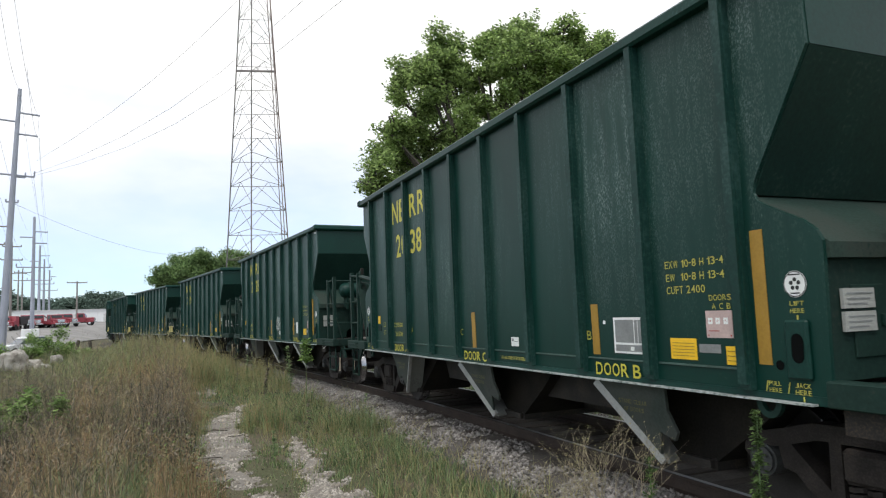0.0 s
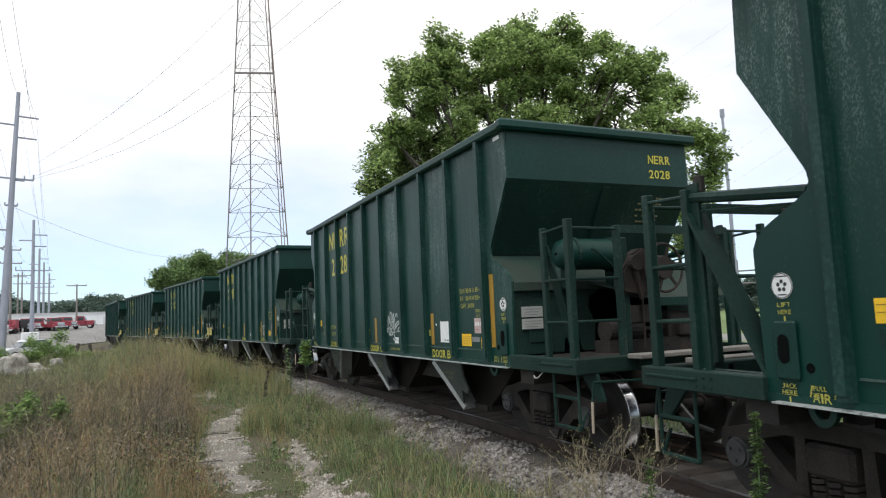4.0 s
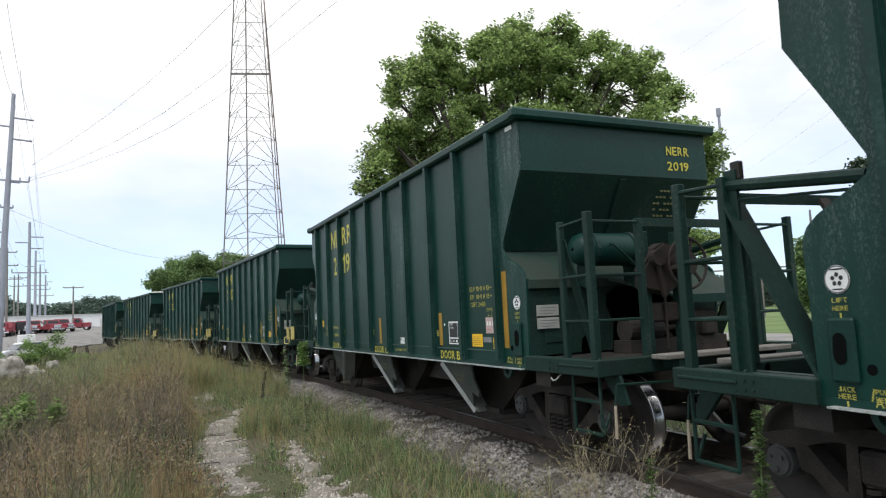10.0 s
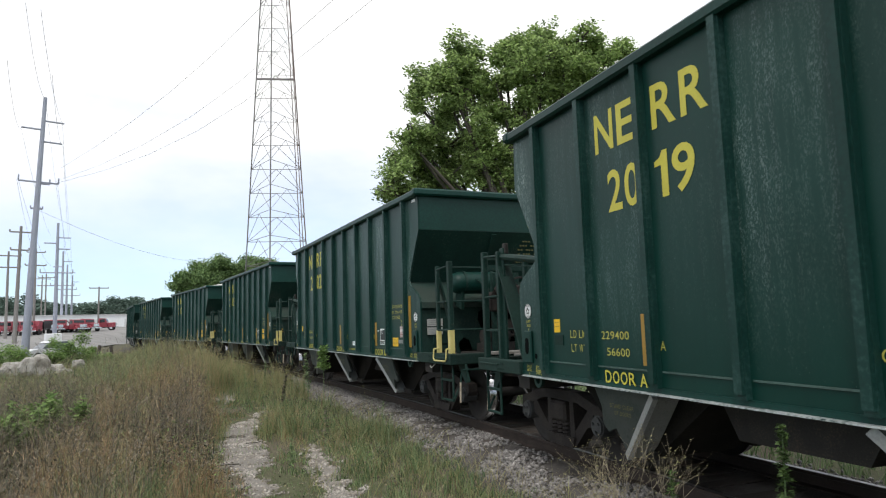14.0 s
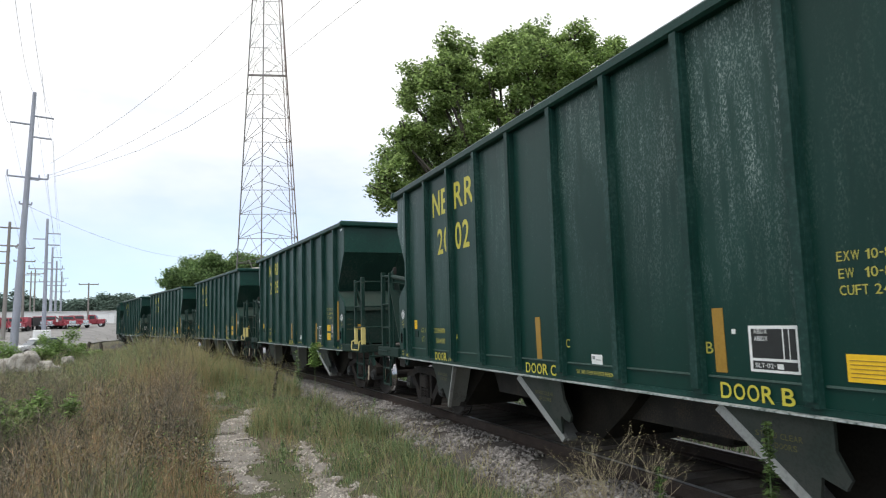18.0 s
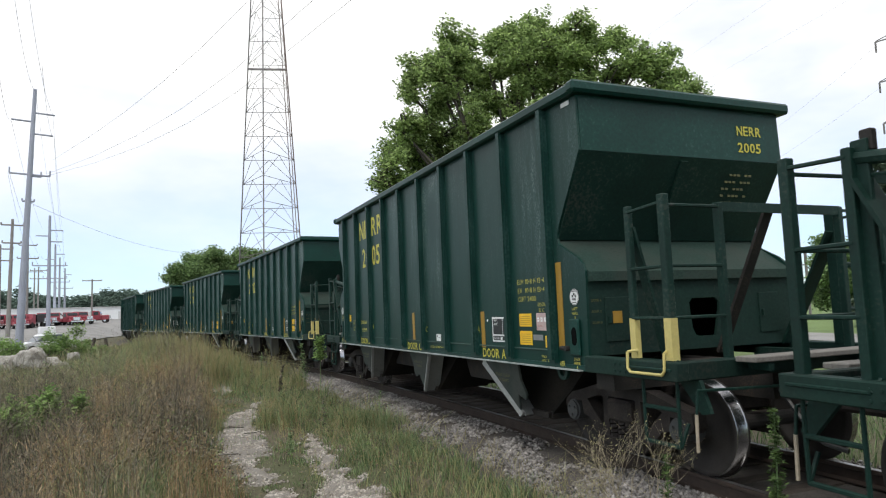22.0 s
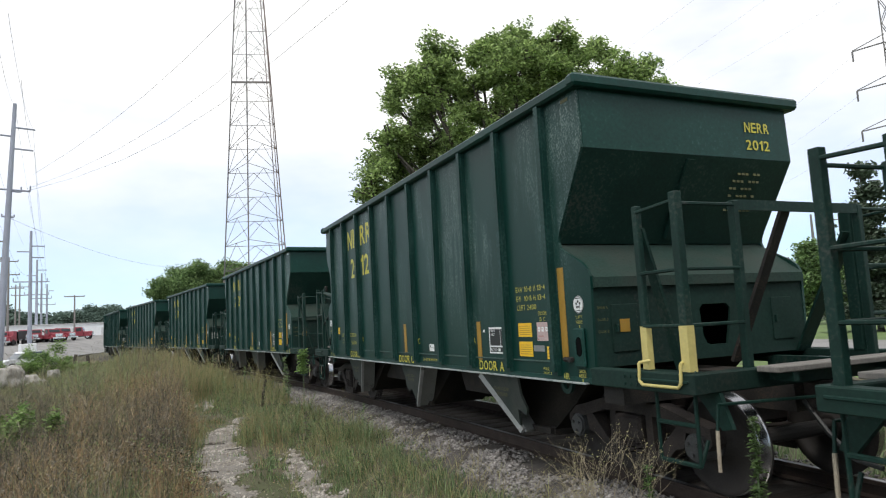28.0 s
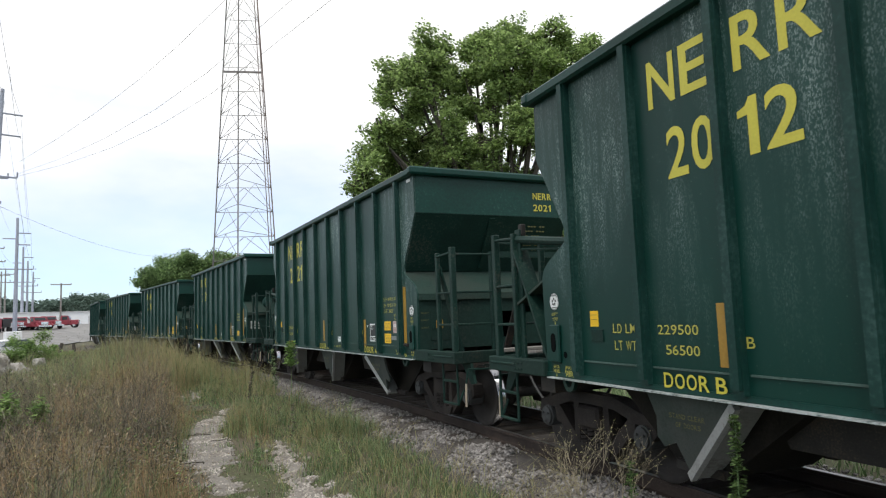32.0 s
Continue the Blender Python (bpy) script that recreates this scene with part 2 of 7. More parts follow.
M["notice"] = material("faded_notice_paint", (0.36, 0.37, 0.35), 0.6, 0, 0.2, 8, 60, stain=(0.2, 0.21, 0.2), stain_at=(0.5, 0.7))
M["galv"] = material("bare_worn_steel", (0.33, 0.34, 0.335), 0.5, 0.4, 0.3, 5, 40, 0.05, stain=(0.2, 0.19, 0.17), stain_at=(0.55, 0.75))
M["edge"] = material("worn_sill_edge", (0.48, 0.51, 0.51), 0.5, 0.3, 0.4, 3, 30, 0, stain=(0.03, 0.06, 0.05), stain_at=(0.45, 0.62), stretch=(1, 1, 1))
M["yellow"] = material("yellow_lettering", (0.52, 0.47, 0.05), 0.5, 0, 0.12, 3, 50)
M["yellow_small"] = material("small_yellow_stencil", (0.42, 0.39, 0.07), 0.55, 0, 0.2, 3, 50)
M["yellow_dim"] = material("faded_yellow_lettering", (0.085, 0.085, 0.022), 0.55, 0, 0.2, 3, 50)
M["orange"] = material("amber_reflective_tape", (0.31, 0.18, 0.022), 0.45, 0, 0.2, 4, 40, stain=(0.28, 0.16, 0.04), stain_at=(0.55, 0.7))
M["label_yellow"] = material("yellow_sheet_metal", (0.80, 0.50, 0.015), 0.5, 0, 0.1, 4, 40)
M["safety"] = material("cream_yellow_paint", (0.55, 0.47, 0.17), 0.5, 0, 0.12, 4, 40)
M["worn_handle"] = material("pale_worn_handle", (0.34, 0.29, 0.22), 0.7, 0, 0.2, 6, 60)
M["white"] = material("white_stencil", (0.75, 0.77, 0.76), 0.5, 0, 0.12, 6, 60, stain=(0.5, 0.52, 0.5), stain_at=(0.55, 0.7))
M["black"] = material("black_panel", (0.015, 0.017, 0.017), 0.5, 0, 0.2, 6, 60)
M["pink"] = material("pinkish_card", (0.48, 0.36, 0.34), 0.6, 0, 0.15, 8, 60)
M["grey"] = material("grey_plate", (0.22, 0.23, 0.23), 0.5, 0.2, 0.2, 6, 60)
M["red_mark"] = material("dark_red_print", (0.35, 0.06, 0.05), 0.6)
M["spray"] = material("thin_white_spray_paint", (0.42, 0.45, 0.44), 0.6, 0, 0.3, 5, 90, stain=(0.22, 0.26, 0.25), stain_at=(0.48, 0.62))
# Near-black colour stands in for the shade inside openings.
M["hole"] = material("recess_shade_black", (0.004, 0.005, 0.005), 0.95, spec=0.05)
M["stone_load"] = material("pale_crushed_stone", (0.42, 0.41, 0.39), 0.9, 0, 0.4, 5, 30, 0.5)
M["deck"] = material("worn_wooden_walkway", (0.17, 0.16, 0.145), 0.8, 0, 0.3, 4, 50, 0.1, stretch=(1, 8, 1))
M["tie"] = material("creosoted_wood", (0.040, 0.032, 0.026), 0.9, 0, 0.5, 4, 50, 0.2, stretch=(1, 6, 6), per_object=0.3)
M["rail"] = material("brown_rusted_rail", (0.034, 0.024, 0.019), 0.75, 0.2, 0.4, 4, 50, 0.05)
M["railtop"] = material("polished_rail_head", (0.30, 0.29, 0.28), 0.42, 1.0, 0.1, 3, 60)
M["hood"] = material("dust_covered_green_hood", (0.023, 0.0483, 0.0391), 0.75, 0, 0.4, 1.6, 40, 0.06, tint=(0.044, 0.057, 0.048), stain=(0.012, 0.030, 0.024), stain_at=(0.52, 0.68), spec=0.2)
M["end_green"] = material("dull_green_end_wall", (0.0098, 0.0316, 0.0247), 0.65, 0, 0.35, 1.2, 30, 0.05, tint=(0.010, 0.026, 0.021), stain=(0.03, 0.032, 0.027), stain_at=(0.56, 0.74), spec=0.2)
M["cap"] = material("grey_worn_bearing_cap", (0.048, 0.050, 0.051), 0.6, 0.2, 0.4, 6, 60, 0.1)
M["ballast"] = material("grey_limestone_ballast", (0.175, 0.165, 0.155), 0.9, 0, 0.6, 8, 60, 0.4, per_object=-0.45)
M["ballast_bed"] = material("ballast_bed", (0.095, 0.086, 0.077), 0.95, 0, 0.6, 3, 45, 0.6, tint=(0.055, 0.047, 0.040))
M["gravel"] = material("pale_path_gravel", (0.42, 0.39, 0.35), 0.95, 0, 0.5, 4, 50, 0.6, tint=(0.24, 0.215, 0.18), per_object=-0.35)
# Dark earth: the shade deep between the weed stalks is in its colour.
M["soil"] = material("weed_shaded_soil", (0.105, 0.085, 0.056), 0.95, 0, 0.5, 0.6, 20, 0.5, tint=(0.075, 0.082, 0.036), space="Object")
M["asphalt"] = material("worn_grey_asphalt", (0.20, 0.195, 0.19), 0.9, 0, 0.3, 0.3, 10, 0.1, tint=(0.26, 0.255, 0.245))
M["lawn"] = material("mown_lawn", (0.10, 0.15, 0.045), 0.95, 0, 0.4, 0.2, 6, 0.3)

# ---- building helpers ----
def link_mesh(name, bm, mat, parent=None, label="", smooth=False):
    me = bpy.data.meshes.new(name)
    bm.to_mesh(me)
    bm.free()
    me.materials.append(mat if not isinstance(mat, str) else M[mat])
    if smooth:
        me.polygons.foreach_set("use_smooth", [True] * len(me.polygons))
    ob = new(name, me)
    if parent is not None:
        ob.parent = parent
    if label:
        tagged(ob, label)
    return ob


def part(name, bm, mat, parent, label="", smooth=False):
    return link_mesh(name, bm, mat, parent, label, smooth)


def raw_mesh(name, verts, faces, mat, parent=None):
    me = bpy.data.meshes.new(name)
    me.from_pydata(verts, [], faces)
    me.materials.append(M[mat] if isinstance(mat, str) else mat)
    ob = new(name, me)
    if parent is not None:
        ob.parent = parent
    return ob


def tri_mesh(name, verts, loops, corners, mat):
    """A big mesh from arrays: verts (n, 3), loops (m * corners)."""
    me = bpy.data.meshes.new(name)
    verts, loops = np.asarray(verts, np.float32), np.asarray(loops, np.int32)
    count = len(loops) // corners
    me.vertices.add(len(verts))
    me.vertices.foreach_set("co", verts.ravel())
    me.loops.add(len(loops))
    me.loops.foreach_set("vertex_index", loops)
    me.polygons.add(count)
    me.polygons.foreach_set("loop_start", np.arange(count, dtype=np.int32) * corners)
    me.update(calc_edges=True)
    me.materials.append(M[mat] if isinstance(mat, str) else mat)
    return new(name, me)


def box(bm, x0, x1, y0, y1, z0, z1, bevel=0.0):
    got = bmesh.ops.create_cube(bm, size=1.0, matrix=Matrix.LocRotScale(((x0 + x1) / 2, (y0 + y1) / 2, (z0 + z1) / 2), None,
                                                                      (abs(x1 - x0), abs(y1 - y0), abs(z1 - z0))))
    if bevel:
        edges = list({e for v in got["verts"] for e in v.link_edges})
        bmesh.ops.bevel(bm, geom=edges, offset=bevel, segments=1, affect="EDGES", clamp_overlap=True)
    return bm


def slab(bm, outline, axis, lo, hi):
    """A flat plate: outline in the plane across axis (0: (y, z), 1: (x, z), 2: (x, y)), from lo to hi along it."""
    def at(p, h):
        return {0: (h, p[0], p[1]), 1: (p[0], h, p[1]), 2: (p[0], p[1], h)}[axis]
    a = [bm.verts.new(at(p, lo)) for p in outline]
    b = [bm.verts.new(at(p, hi)) for p in outline]
    n = len(outline)
    made = [bm.faces.new(a), bm.faces.new(list(reversed(b)))]
    for i in range(n):
        made.append(bm.faces.new([a[i], b[i], b[(i + 1) % n], a[(i + 1) % n]]))
    bmesh.ops.recalc_face_normals(bm, faces=made)
    return bm


def rod(bm, a, b, r, sides=6, r2=None):
    a, b = Vector(a), Vector(b)
    way = b - a
    m = Matrix.Translation((a + b) / 2) @ way.to_track_quat("Z", "Y").to_matrix().to_4x4()
    bmesh.ops.create_cone(bm, cap_ends=True, segments=sides, radius1=r, radius2=r if r2 is None else r2, depth=way.length, matrix=m)
    return bm


def bar(bm, a, b, w, h, up=(0, 0, 1)):
    """A rectangular bar from a to b, w wide and h high."""
    a, b = Vector(a), Vector(b)
    way = (b - a).normalized()
    side = way.cross(Vector(up)).normalized()
    top = side.cross(way)
    v = [bm.verts.new(p + side * (sx * w / 2) + top * (sz * h / 2)) for p in (a, b) for sx, sz in ((-1, -1), (1, -1), (1, 1), (-1, 1))]
    made = [bm.faces.new([v[0], v[1], v[2], v[3]]), bm.faces.new([v[7], v[6], v[5], v[4]])]
    for i in range(4):
        j = (i + 1) % 4
        made.append(bm.faces.new([v[i], v[4 + i], v[4 + j], v[j]]))
    bmesh.ops.recalc_face_normals(bm, faces=made)
    return bm


def B():
    return bmesh.new()


# ---- the line of the track ----
BEND_AT = (-10, 10, 25, 40, 55, 75, 105, 125)
BEND = (-0.00162, 0.00758, 0.00314, 0.00644, -0.00020, -0.00750, -0.00750, -0.00000)
TRACK_X = 5.375
LINE_S = np.arange(-60, 260, 0.5)
_turn = np.cumsum(np.interp(LINE_S, BEND_AT, BEND)) * 0.5
_turn -= np.interp(5, LINE_S, _turn)
LINE_X, LINE_Y = np.cumsum(-np.sin(_turn)) * 0.5, np.cumsum(np.cos(_turn)) * 0.5
LINE_X += TRACK_X - np.interp(5, LINE_S, LINE_X)
LINE_Y += 5 - np.interp(5, LINE_S, LINE_Y)


def on_line(s):
    return np.interp(s, LINE_S, LINE_X), np.interp(s, LINE_S, LINE_Y)


def beside(s, off, z=0.0):
    """A point off metres to the left of the track's middle."""
    x, y = on_line(s)
    a = np.interp(s, LINE_S, _turn)
    return (x - off * np.cos(a), y - off * np.sin(a), z)


def track_x(y):
    return np.interp(y, LINE_Y, LINE_X)


def smooth01(v):
    v = np.clip(v, 0, 1)
    return v * v * (3 - 2 * v)


def ground_z(x, y):
    """Height of the ground, for arrays."""
    x, y = np.asarray(x, float), np.asarray(y, float)
    off = track_x(y) - x
    z = np.full(np.broadcast(x, y).shape, -0.36)
    left = smooth01((off - 5) / 9)
    z = z + left * (-0.1 * smooth01((y - 20) / 30) + 0.030 * np.clip(y - 68, 0, 160))
    z = z + 0.42 * np.exp(-((y - 33) / 11.0) ** 2) * smooth01((off - 1.8) / 3.0) * smooth01((7.5 - off) / 3)
    z = z - 0.45 * smooth01((-off - 4) / 8)
    z = z + 0.05 * np.sin(x * 1.7 + 0.6 * y) * np.cos(y * 1.1) * smooth01((np.abs(off) - 2.6) / 1.5) * (np.abs(off) < 30)
    return z


def ground():
    xs = np.concatenate([[-1500, -700, -350, -200, -120, -80, -55], np.arange(-40, 60, 0.8), [75, 95, 130, 200, 350, 700, 1500]])
    ys = np.concatenate([[-900, -300, -120, -60, -30, -15], np.arange(-8, 60, 0.8), np.arange(60, 150, 4.0), [160, 180, 200, 230, 300, 500, 900, 2200]])
    gx, gy = np.meshgrid(xs, ys)
    v = np.stack([gx, gy, ground_z(gx, gy)], -1).reshape(-1, 3)
    w = len(xs)
    i = (np.arange(len(ys) - 1)[:, None] * w + np.arange(w - 1)[None]).ravel()
    loops = np.stack([i, i + 1, i + w + 1, i + w], -1).ravel()
    ob = tri_mesh("ground", v, loops, 4, "soil")
    tagged(ob, "dry earth and trampled weeds beside the railway track", "ground", kind="structure")


ground()


def strip(name, s0, s1, step, profile, mat, z=True):
    """A band along the track: profile is (off, height) across it."""
    rows = [[beside(s, o, h) for o, h in profile] for s in np.arange(s0, s1 + step / 2, step)]
    v = [p for r in rows for p in r]
    k = len(profile)
    f = [(i * k + j, i * k + j + 1, (i + 1) * k + j + 1, (i + 1) * k + j) for i in range(len(rows) - 1) for j in range(k - 1)]
    return raw_mesh(name, v, f, mat)


def track():
    bed = strip("ballast_bed", -14, 130, 1.0, [(-2.6, -0.55), (-1.7, -0.24), (-1.3, -0.17), (-0.9, -0.165), (-0.6, -0.195), (0, -0.188), (0.6, -0.195), (0.9, -0.165), (1.35, -0.175), (1.75, -0.29), (2.5, -0.42), (2.7, -0.6)], "ballast_bed")
    tagged(bed, "bed of grey crushed stone under the railway track", "ballast", kind="structure")
    profile = [(-0.075, -0.17), (-0.075, -0.155), (-0.012, -0.14), (-0.012, -0.045), (-0.036, -0.035), (-0.036, -0.004), (-0.03, 0.0),
               (0.03, 0.0), (0.036, -0.004), (0.036, -0.035), (0.012, -0.045), (0.012, -0.14), (0.075, -0.155), (0.075, -0.17)]
    for side in (1, -1):
        rail = strip("rail", -14, 130, 1.0, [(o + side * 0.755, h) for o, h in profile], "rail")
        tagged(rail, "brown rusted steel rail with a polished running surface", "rail", "rails of the track", "structure")
        head = strip("rail_head", -14, 130, 1.0, [(side * 0.755 - 0.03, 0.002), (side * 0.755 + 0.03, 0.002)], "railtop")
        head.parent = rail
    tie = B()
    box(tie, -1.29, 1.29, -0.11, 0.11, -0.36, -0.175, 0.012)
    first = link_mesh("tie", tie, "tie")
    tagged(first, "weathered creosoted wooden crosstie half sunk in ballast", "railway tie", "ties of the track")
    rng = random.Random(4)
    s = -13.0
    while s < 84:
        x, y, _ = beside(s, rng.uniform(-0.04, 0.04))
        m = pose(x, y, rng.uniform(-0.012, 0.004), 0, rng.uniform(-.6, .6), math.degrees(np.interp(s, LINE_S, _turn)) + rng.uniform(-1.5, 1.5))
        if s == -13.0:
            first.matrix_world = m
        else:
            copy_thing(first, m)
        s += 0.52 + rng.uniform(-0.03, 0.03)


track()

# ---- the hopper cars ----
# Car space: y along the car (its brake end at -y), x across, z from the rail tops.
PITCH, TRUCK, AXLE, WHEEL_R = 14.52, 5.19, 0.889, 0.457
POSTS = [-4.565] + [-3.548 + i * 1.0137 for i in range(8)] + [4.565]
SHEET, RIB = 1.53, 1.615


def true_y(y):
    """Length along the car: the body is a little longer between its end sills than its drawing numbers."""
    a = abs(y)
    a += 0.016 * min(a, 5.25) * min(1.0, max(0.0, (6.9 - a) / 0.9))
    return math.copysign(a, y)


def true_z(z):
    """Height over the rails, for the upper body."""
    return z + 0.034 * max(0.0, z - 1.7)


def trued(ob):
    me = ob.data
    for v in me.vertices:
        v.co.y, v.co.z = true_y(v.co.y), true_z(v.co.z)
    return ob


def side_outline():
    half = [(5.21, 3.98), (5.23, 3.34), (4.76, 2.58), (4.725, 2.51), (4.715, 2.45), (4.74, 2.39), (4.83, 2.34), (5.09, 2.21),
            (5.18, 2.14), (5.22, 2.06), (5.22, 1.96), (5.20, 1.20), (5.20, 1.06)]
    return half + [(-y, z) for y, z in reversed(half)]


def lathe(profile, sides, axis_x=True):
    """(distance along x, radius) turned round the x axis."""
    v, f = [], []
    for x, r in profile:
        for i in range(sides):
            a = 2 * math.pi * i / sides
            v.append((x, r * math.cos(a), r * math.sin(a)))
    k = len(profile)
    for j in range(k - 1):
        for i in range(sides):
            f.append((j * sides + i, j * sides + (i + 1) % sides, (j + 1) * sides + (i + 1) % sides, (j + 1) * sides + i))
    f.append(tuple(range(sides)))
    f.append(tuple(reversed(range((k - 1) * sides, k * sides))))
    return v, f


def wheel_mesh():
    prof = [(0.10, 0.10), (0.10, 0.115), (0.045, 0.13), (0.02, 0.25), (0.035, 0.385), (0.062, 0.395), (0.066, 0.45),
            (0.06, 0.457), (-0.04, 0.460), (-0.048, 0.475), (-0.062, 0.484), (-0.070, 0.475), (-0.070, 0.395), (-0.03, 0.385), (-0.02, 0.25), (-0.045, 0.13), (-0.09, 0.115), (-0.09, 0.10)]
    v, f = lathe(prof, 40)
    me = bpy.data.meshes.new("wheel")
    me.from_pydata(v, [], f)
    me.materials.append(M["wheel"])
    me.materials.append(M["tread"])
    for j, poly in enumerate(me.polygons):
        poly.material_index = 1 if j // 40 in (6, 7, 8) and j < 17 * 40 else 0
        poly.use_smooth = j < 17 * 40
    return me


def sideframe(bm, x, y):
    """A cast truck sideframe in the plane x, its middle at y."""
    def plate(points, t=0.07):
        slab(bm, [(y + a, z) for a, z in points], 0, x - t, x + t)
    for e in (1, -1):
        pts = [(0.0, 0.80), (0.45, 0.79), (0.78, 0.70), (1.06, 0.64), (1.08, 0.50), (1.02, 0.44), (0.99, 0.57), (0.79, 0.57), (0.74, 0.58), (0.42, 0.67), (0.0, 0.68)]
        plate([(e * a, z) for a, z in pts], 0.085)
        plate([(e * a, z) for a, z in [(0.70, 0.66), (0.76, 0.58), (0.72, 0.42), (0.62, 0.40), (0.34, 0.14), (0.24, 0.14), (0.24, 0.24), (0.55, 0.52)]], 0.075)
        plate([(e * a, z) for a, z in [(0.23, 0.69), (0.32, 0.69), (0.34, 0.22), (0.23, 0.22)]], 0.08)
    plate([(-0.36, 0.25), (0.36, 0.25), (0.30, 0.12), (-0.30, 0.12)], 0.11)


def spring(bm, x, y, z0, z1, r, turns=6):
    pts = []
    for i in range(turns * 8 + 1):
        a = i / 8 * 2 * math.pi
        pts.append((x + r * math.cos(a), y + r * math.sin(a), z0 + (z1 - z0) * i / (turns * 8)))
    w = 0.016
    v, f = [], []
    for i, p in enumerate(pts):
        q = Vector(p)
        rad = Vector((p[0] - x, p[1] - y, 0)).normalized()
        for a, b in ((-w, -w), (w, -w), (w, w), (-w, w)):
            v.append(bm.verts.new(q + rad * a + Vector((0, 0, b))))
        if i:
            k = (i - 1) * 4
            for j in range(4):
                bm.faces.new([v[k + j], v[k + (j + 1) % 4], v[k + 4 + (j + 1) % 4], v[k + 4 + j]])


WHEEL = wheel_mesh()


def truck(car, y):
    frame_bm = B()
    sideframe(frame_bm, -1.0, y)
    truck_part = part("truck_frame", frame_bm, "truck", car, "grimy cast steel truck frame dusted brown")
    frame_bm = B()
    sideframe(frame_bm, 1.0, y)
    part("truck_frame", frame_bm, "truck", truck_part)
    bolster = B()
    box(bolster, -1.14, 1.14, y - 0.2, y + 0.2, 0.42, 0.66, 0.03)
    box(bolster, -0.3, 0.3, y - 0.28, y + 0.28, 0.62, 0.80, 0.02)
    rod(bolster, (-1.0, y - 0.45, 0.36), (1.0, y - 0.45, 0.36), 0.05)
    rod(bolster, (-1.0, y + 0.45, 0.36), (1.0, y + 0.45, 0.36), 0.05)
    part("bolster", bolster, "truck", truck_part)
    for x in (-1.0, 1.0):
        for k in (-0.13, 0.0, 0.13):
            coil = B()
            spring(coil, x + (0.05 if x > 0 else -0.05), y + k, 0.22, 0.46, 0.058, 5)
            part("spring", coil, "truck", truck_part)
    for a in (-AXLE, AXLE):
        for x in (-1.0, 1.0):
            e = 1 if x > 0 else -1
            cap = B()
            rod(cap, (x - e * 0.12, y + a, 0.457), (x + e * 0.10, y + a, 0.457), 0.125, 20)
            rod(cap, (x + e * 0.10, y + a, 0.457), (x + e * 0.125, y + a, 0.457), 0.105, 20)
            for b in range(3):
                t = b * 2.094 + 0.5
                rod(cap, (x + e * 0.12, y + a + 0.06 * math.cos(t), 0.457 + 0.06 * math.sin(t)), (x + e * 0.145, y + a + 0.06 * math.cos(t), 0.457 + 0.06 * math.sin(t)), 0.016, 6)
            part("bearing_cap", cap, "cap", truck_part, "round grey bearing end cap with three bolts")
        shoe = B()
        for x in (-0.755, 0.755):
            k = a - 0.49 * (1 if a > 0 else -1)
            box(shoe, x - 0.05, x + 0.05, y + k - 0.03, y + k + 0.03, 0.3, 0.62, 0.01)
        box(shoe, -0.8, 0.8, y + k - 0.05, y + k + 0.05, 0.36, 0.44)
        part("brake_beam", shoe, "rust", truck_part)
        axle = B()
        rod(axle, (-1.02, 0, 0), (1.02, 0, 0), 0.075, 14)
        wheelset = part("wheelset", axle, "wheel", car, "pair of dark steel wheels with polished treads on one axle")
        wheelset.location = (0, y + a, WHEEL_R)
        for x in (-0.755, 0.755):
            w = new("wheel", WHEEL)
            w.parent = wheelset
            w.matrix_basis = pose(x, 0, 0, 0, 0, 180 if x < 0 else 0)


def chute(car, x, y, lean):
    """One discharge door below the sill: hanging side plate, with a bare steel edge that slants towards lean."""
    e = 1 if x > 0 else -1
    k = lean
    bm = B()
    slab(bm, [(y - k * 0.06, 1.02), (y + k * 0.02, 0.93), (y + k * 0.66, 0.34), (y + k * 0.74, 0.58), (y + k * 0.90, 0.52), (y + k * 0.96, 0.60), (y + k * 0.90, 0.78), (y + k * 0.95, 1.02)], 0, x - 0.015, x + 0.015)
    for v in bm.verts:
        v.co.x -= e * (1.02 - v.co.z) * 0.26
    door = part("hopper_door", bm, "dusty", car, "dusty grey-green hopper door plate with a bare edge")
    strip_bm = B()
    a, b = Vector((x - e * 0.005, y - k * 0.02, 0.97)), Vector((x - e * 0.185, y + k * 0.68, 0.30))
    bar(strip_bm, a, b, 0.05, 0.075)
    part("door_edge", strip_bm, "galv", door, "bare galvanised edge strip")
    flap = B()
    bar(flap, a + Vector((-e * 0.14, 0, -0.01)), b + Vector((-e * 0.14, 0, -0.01)), 0.24, 0.03)
    part("door_flap", flap, "flap", door, "dusty grey hopper door face")


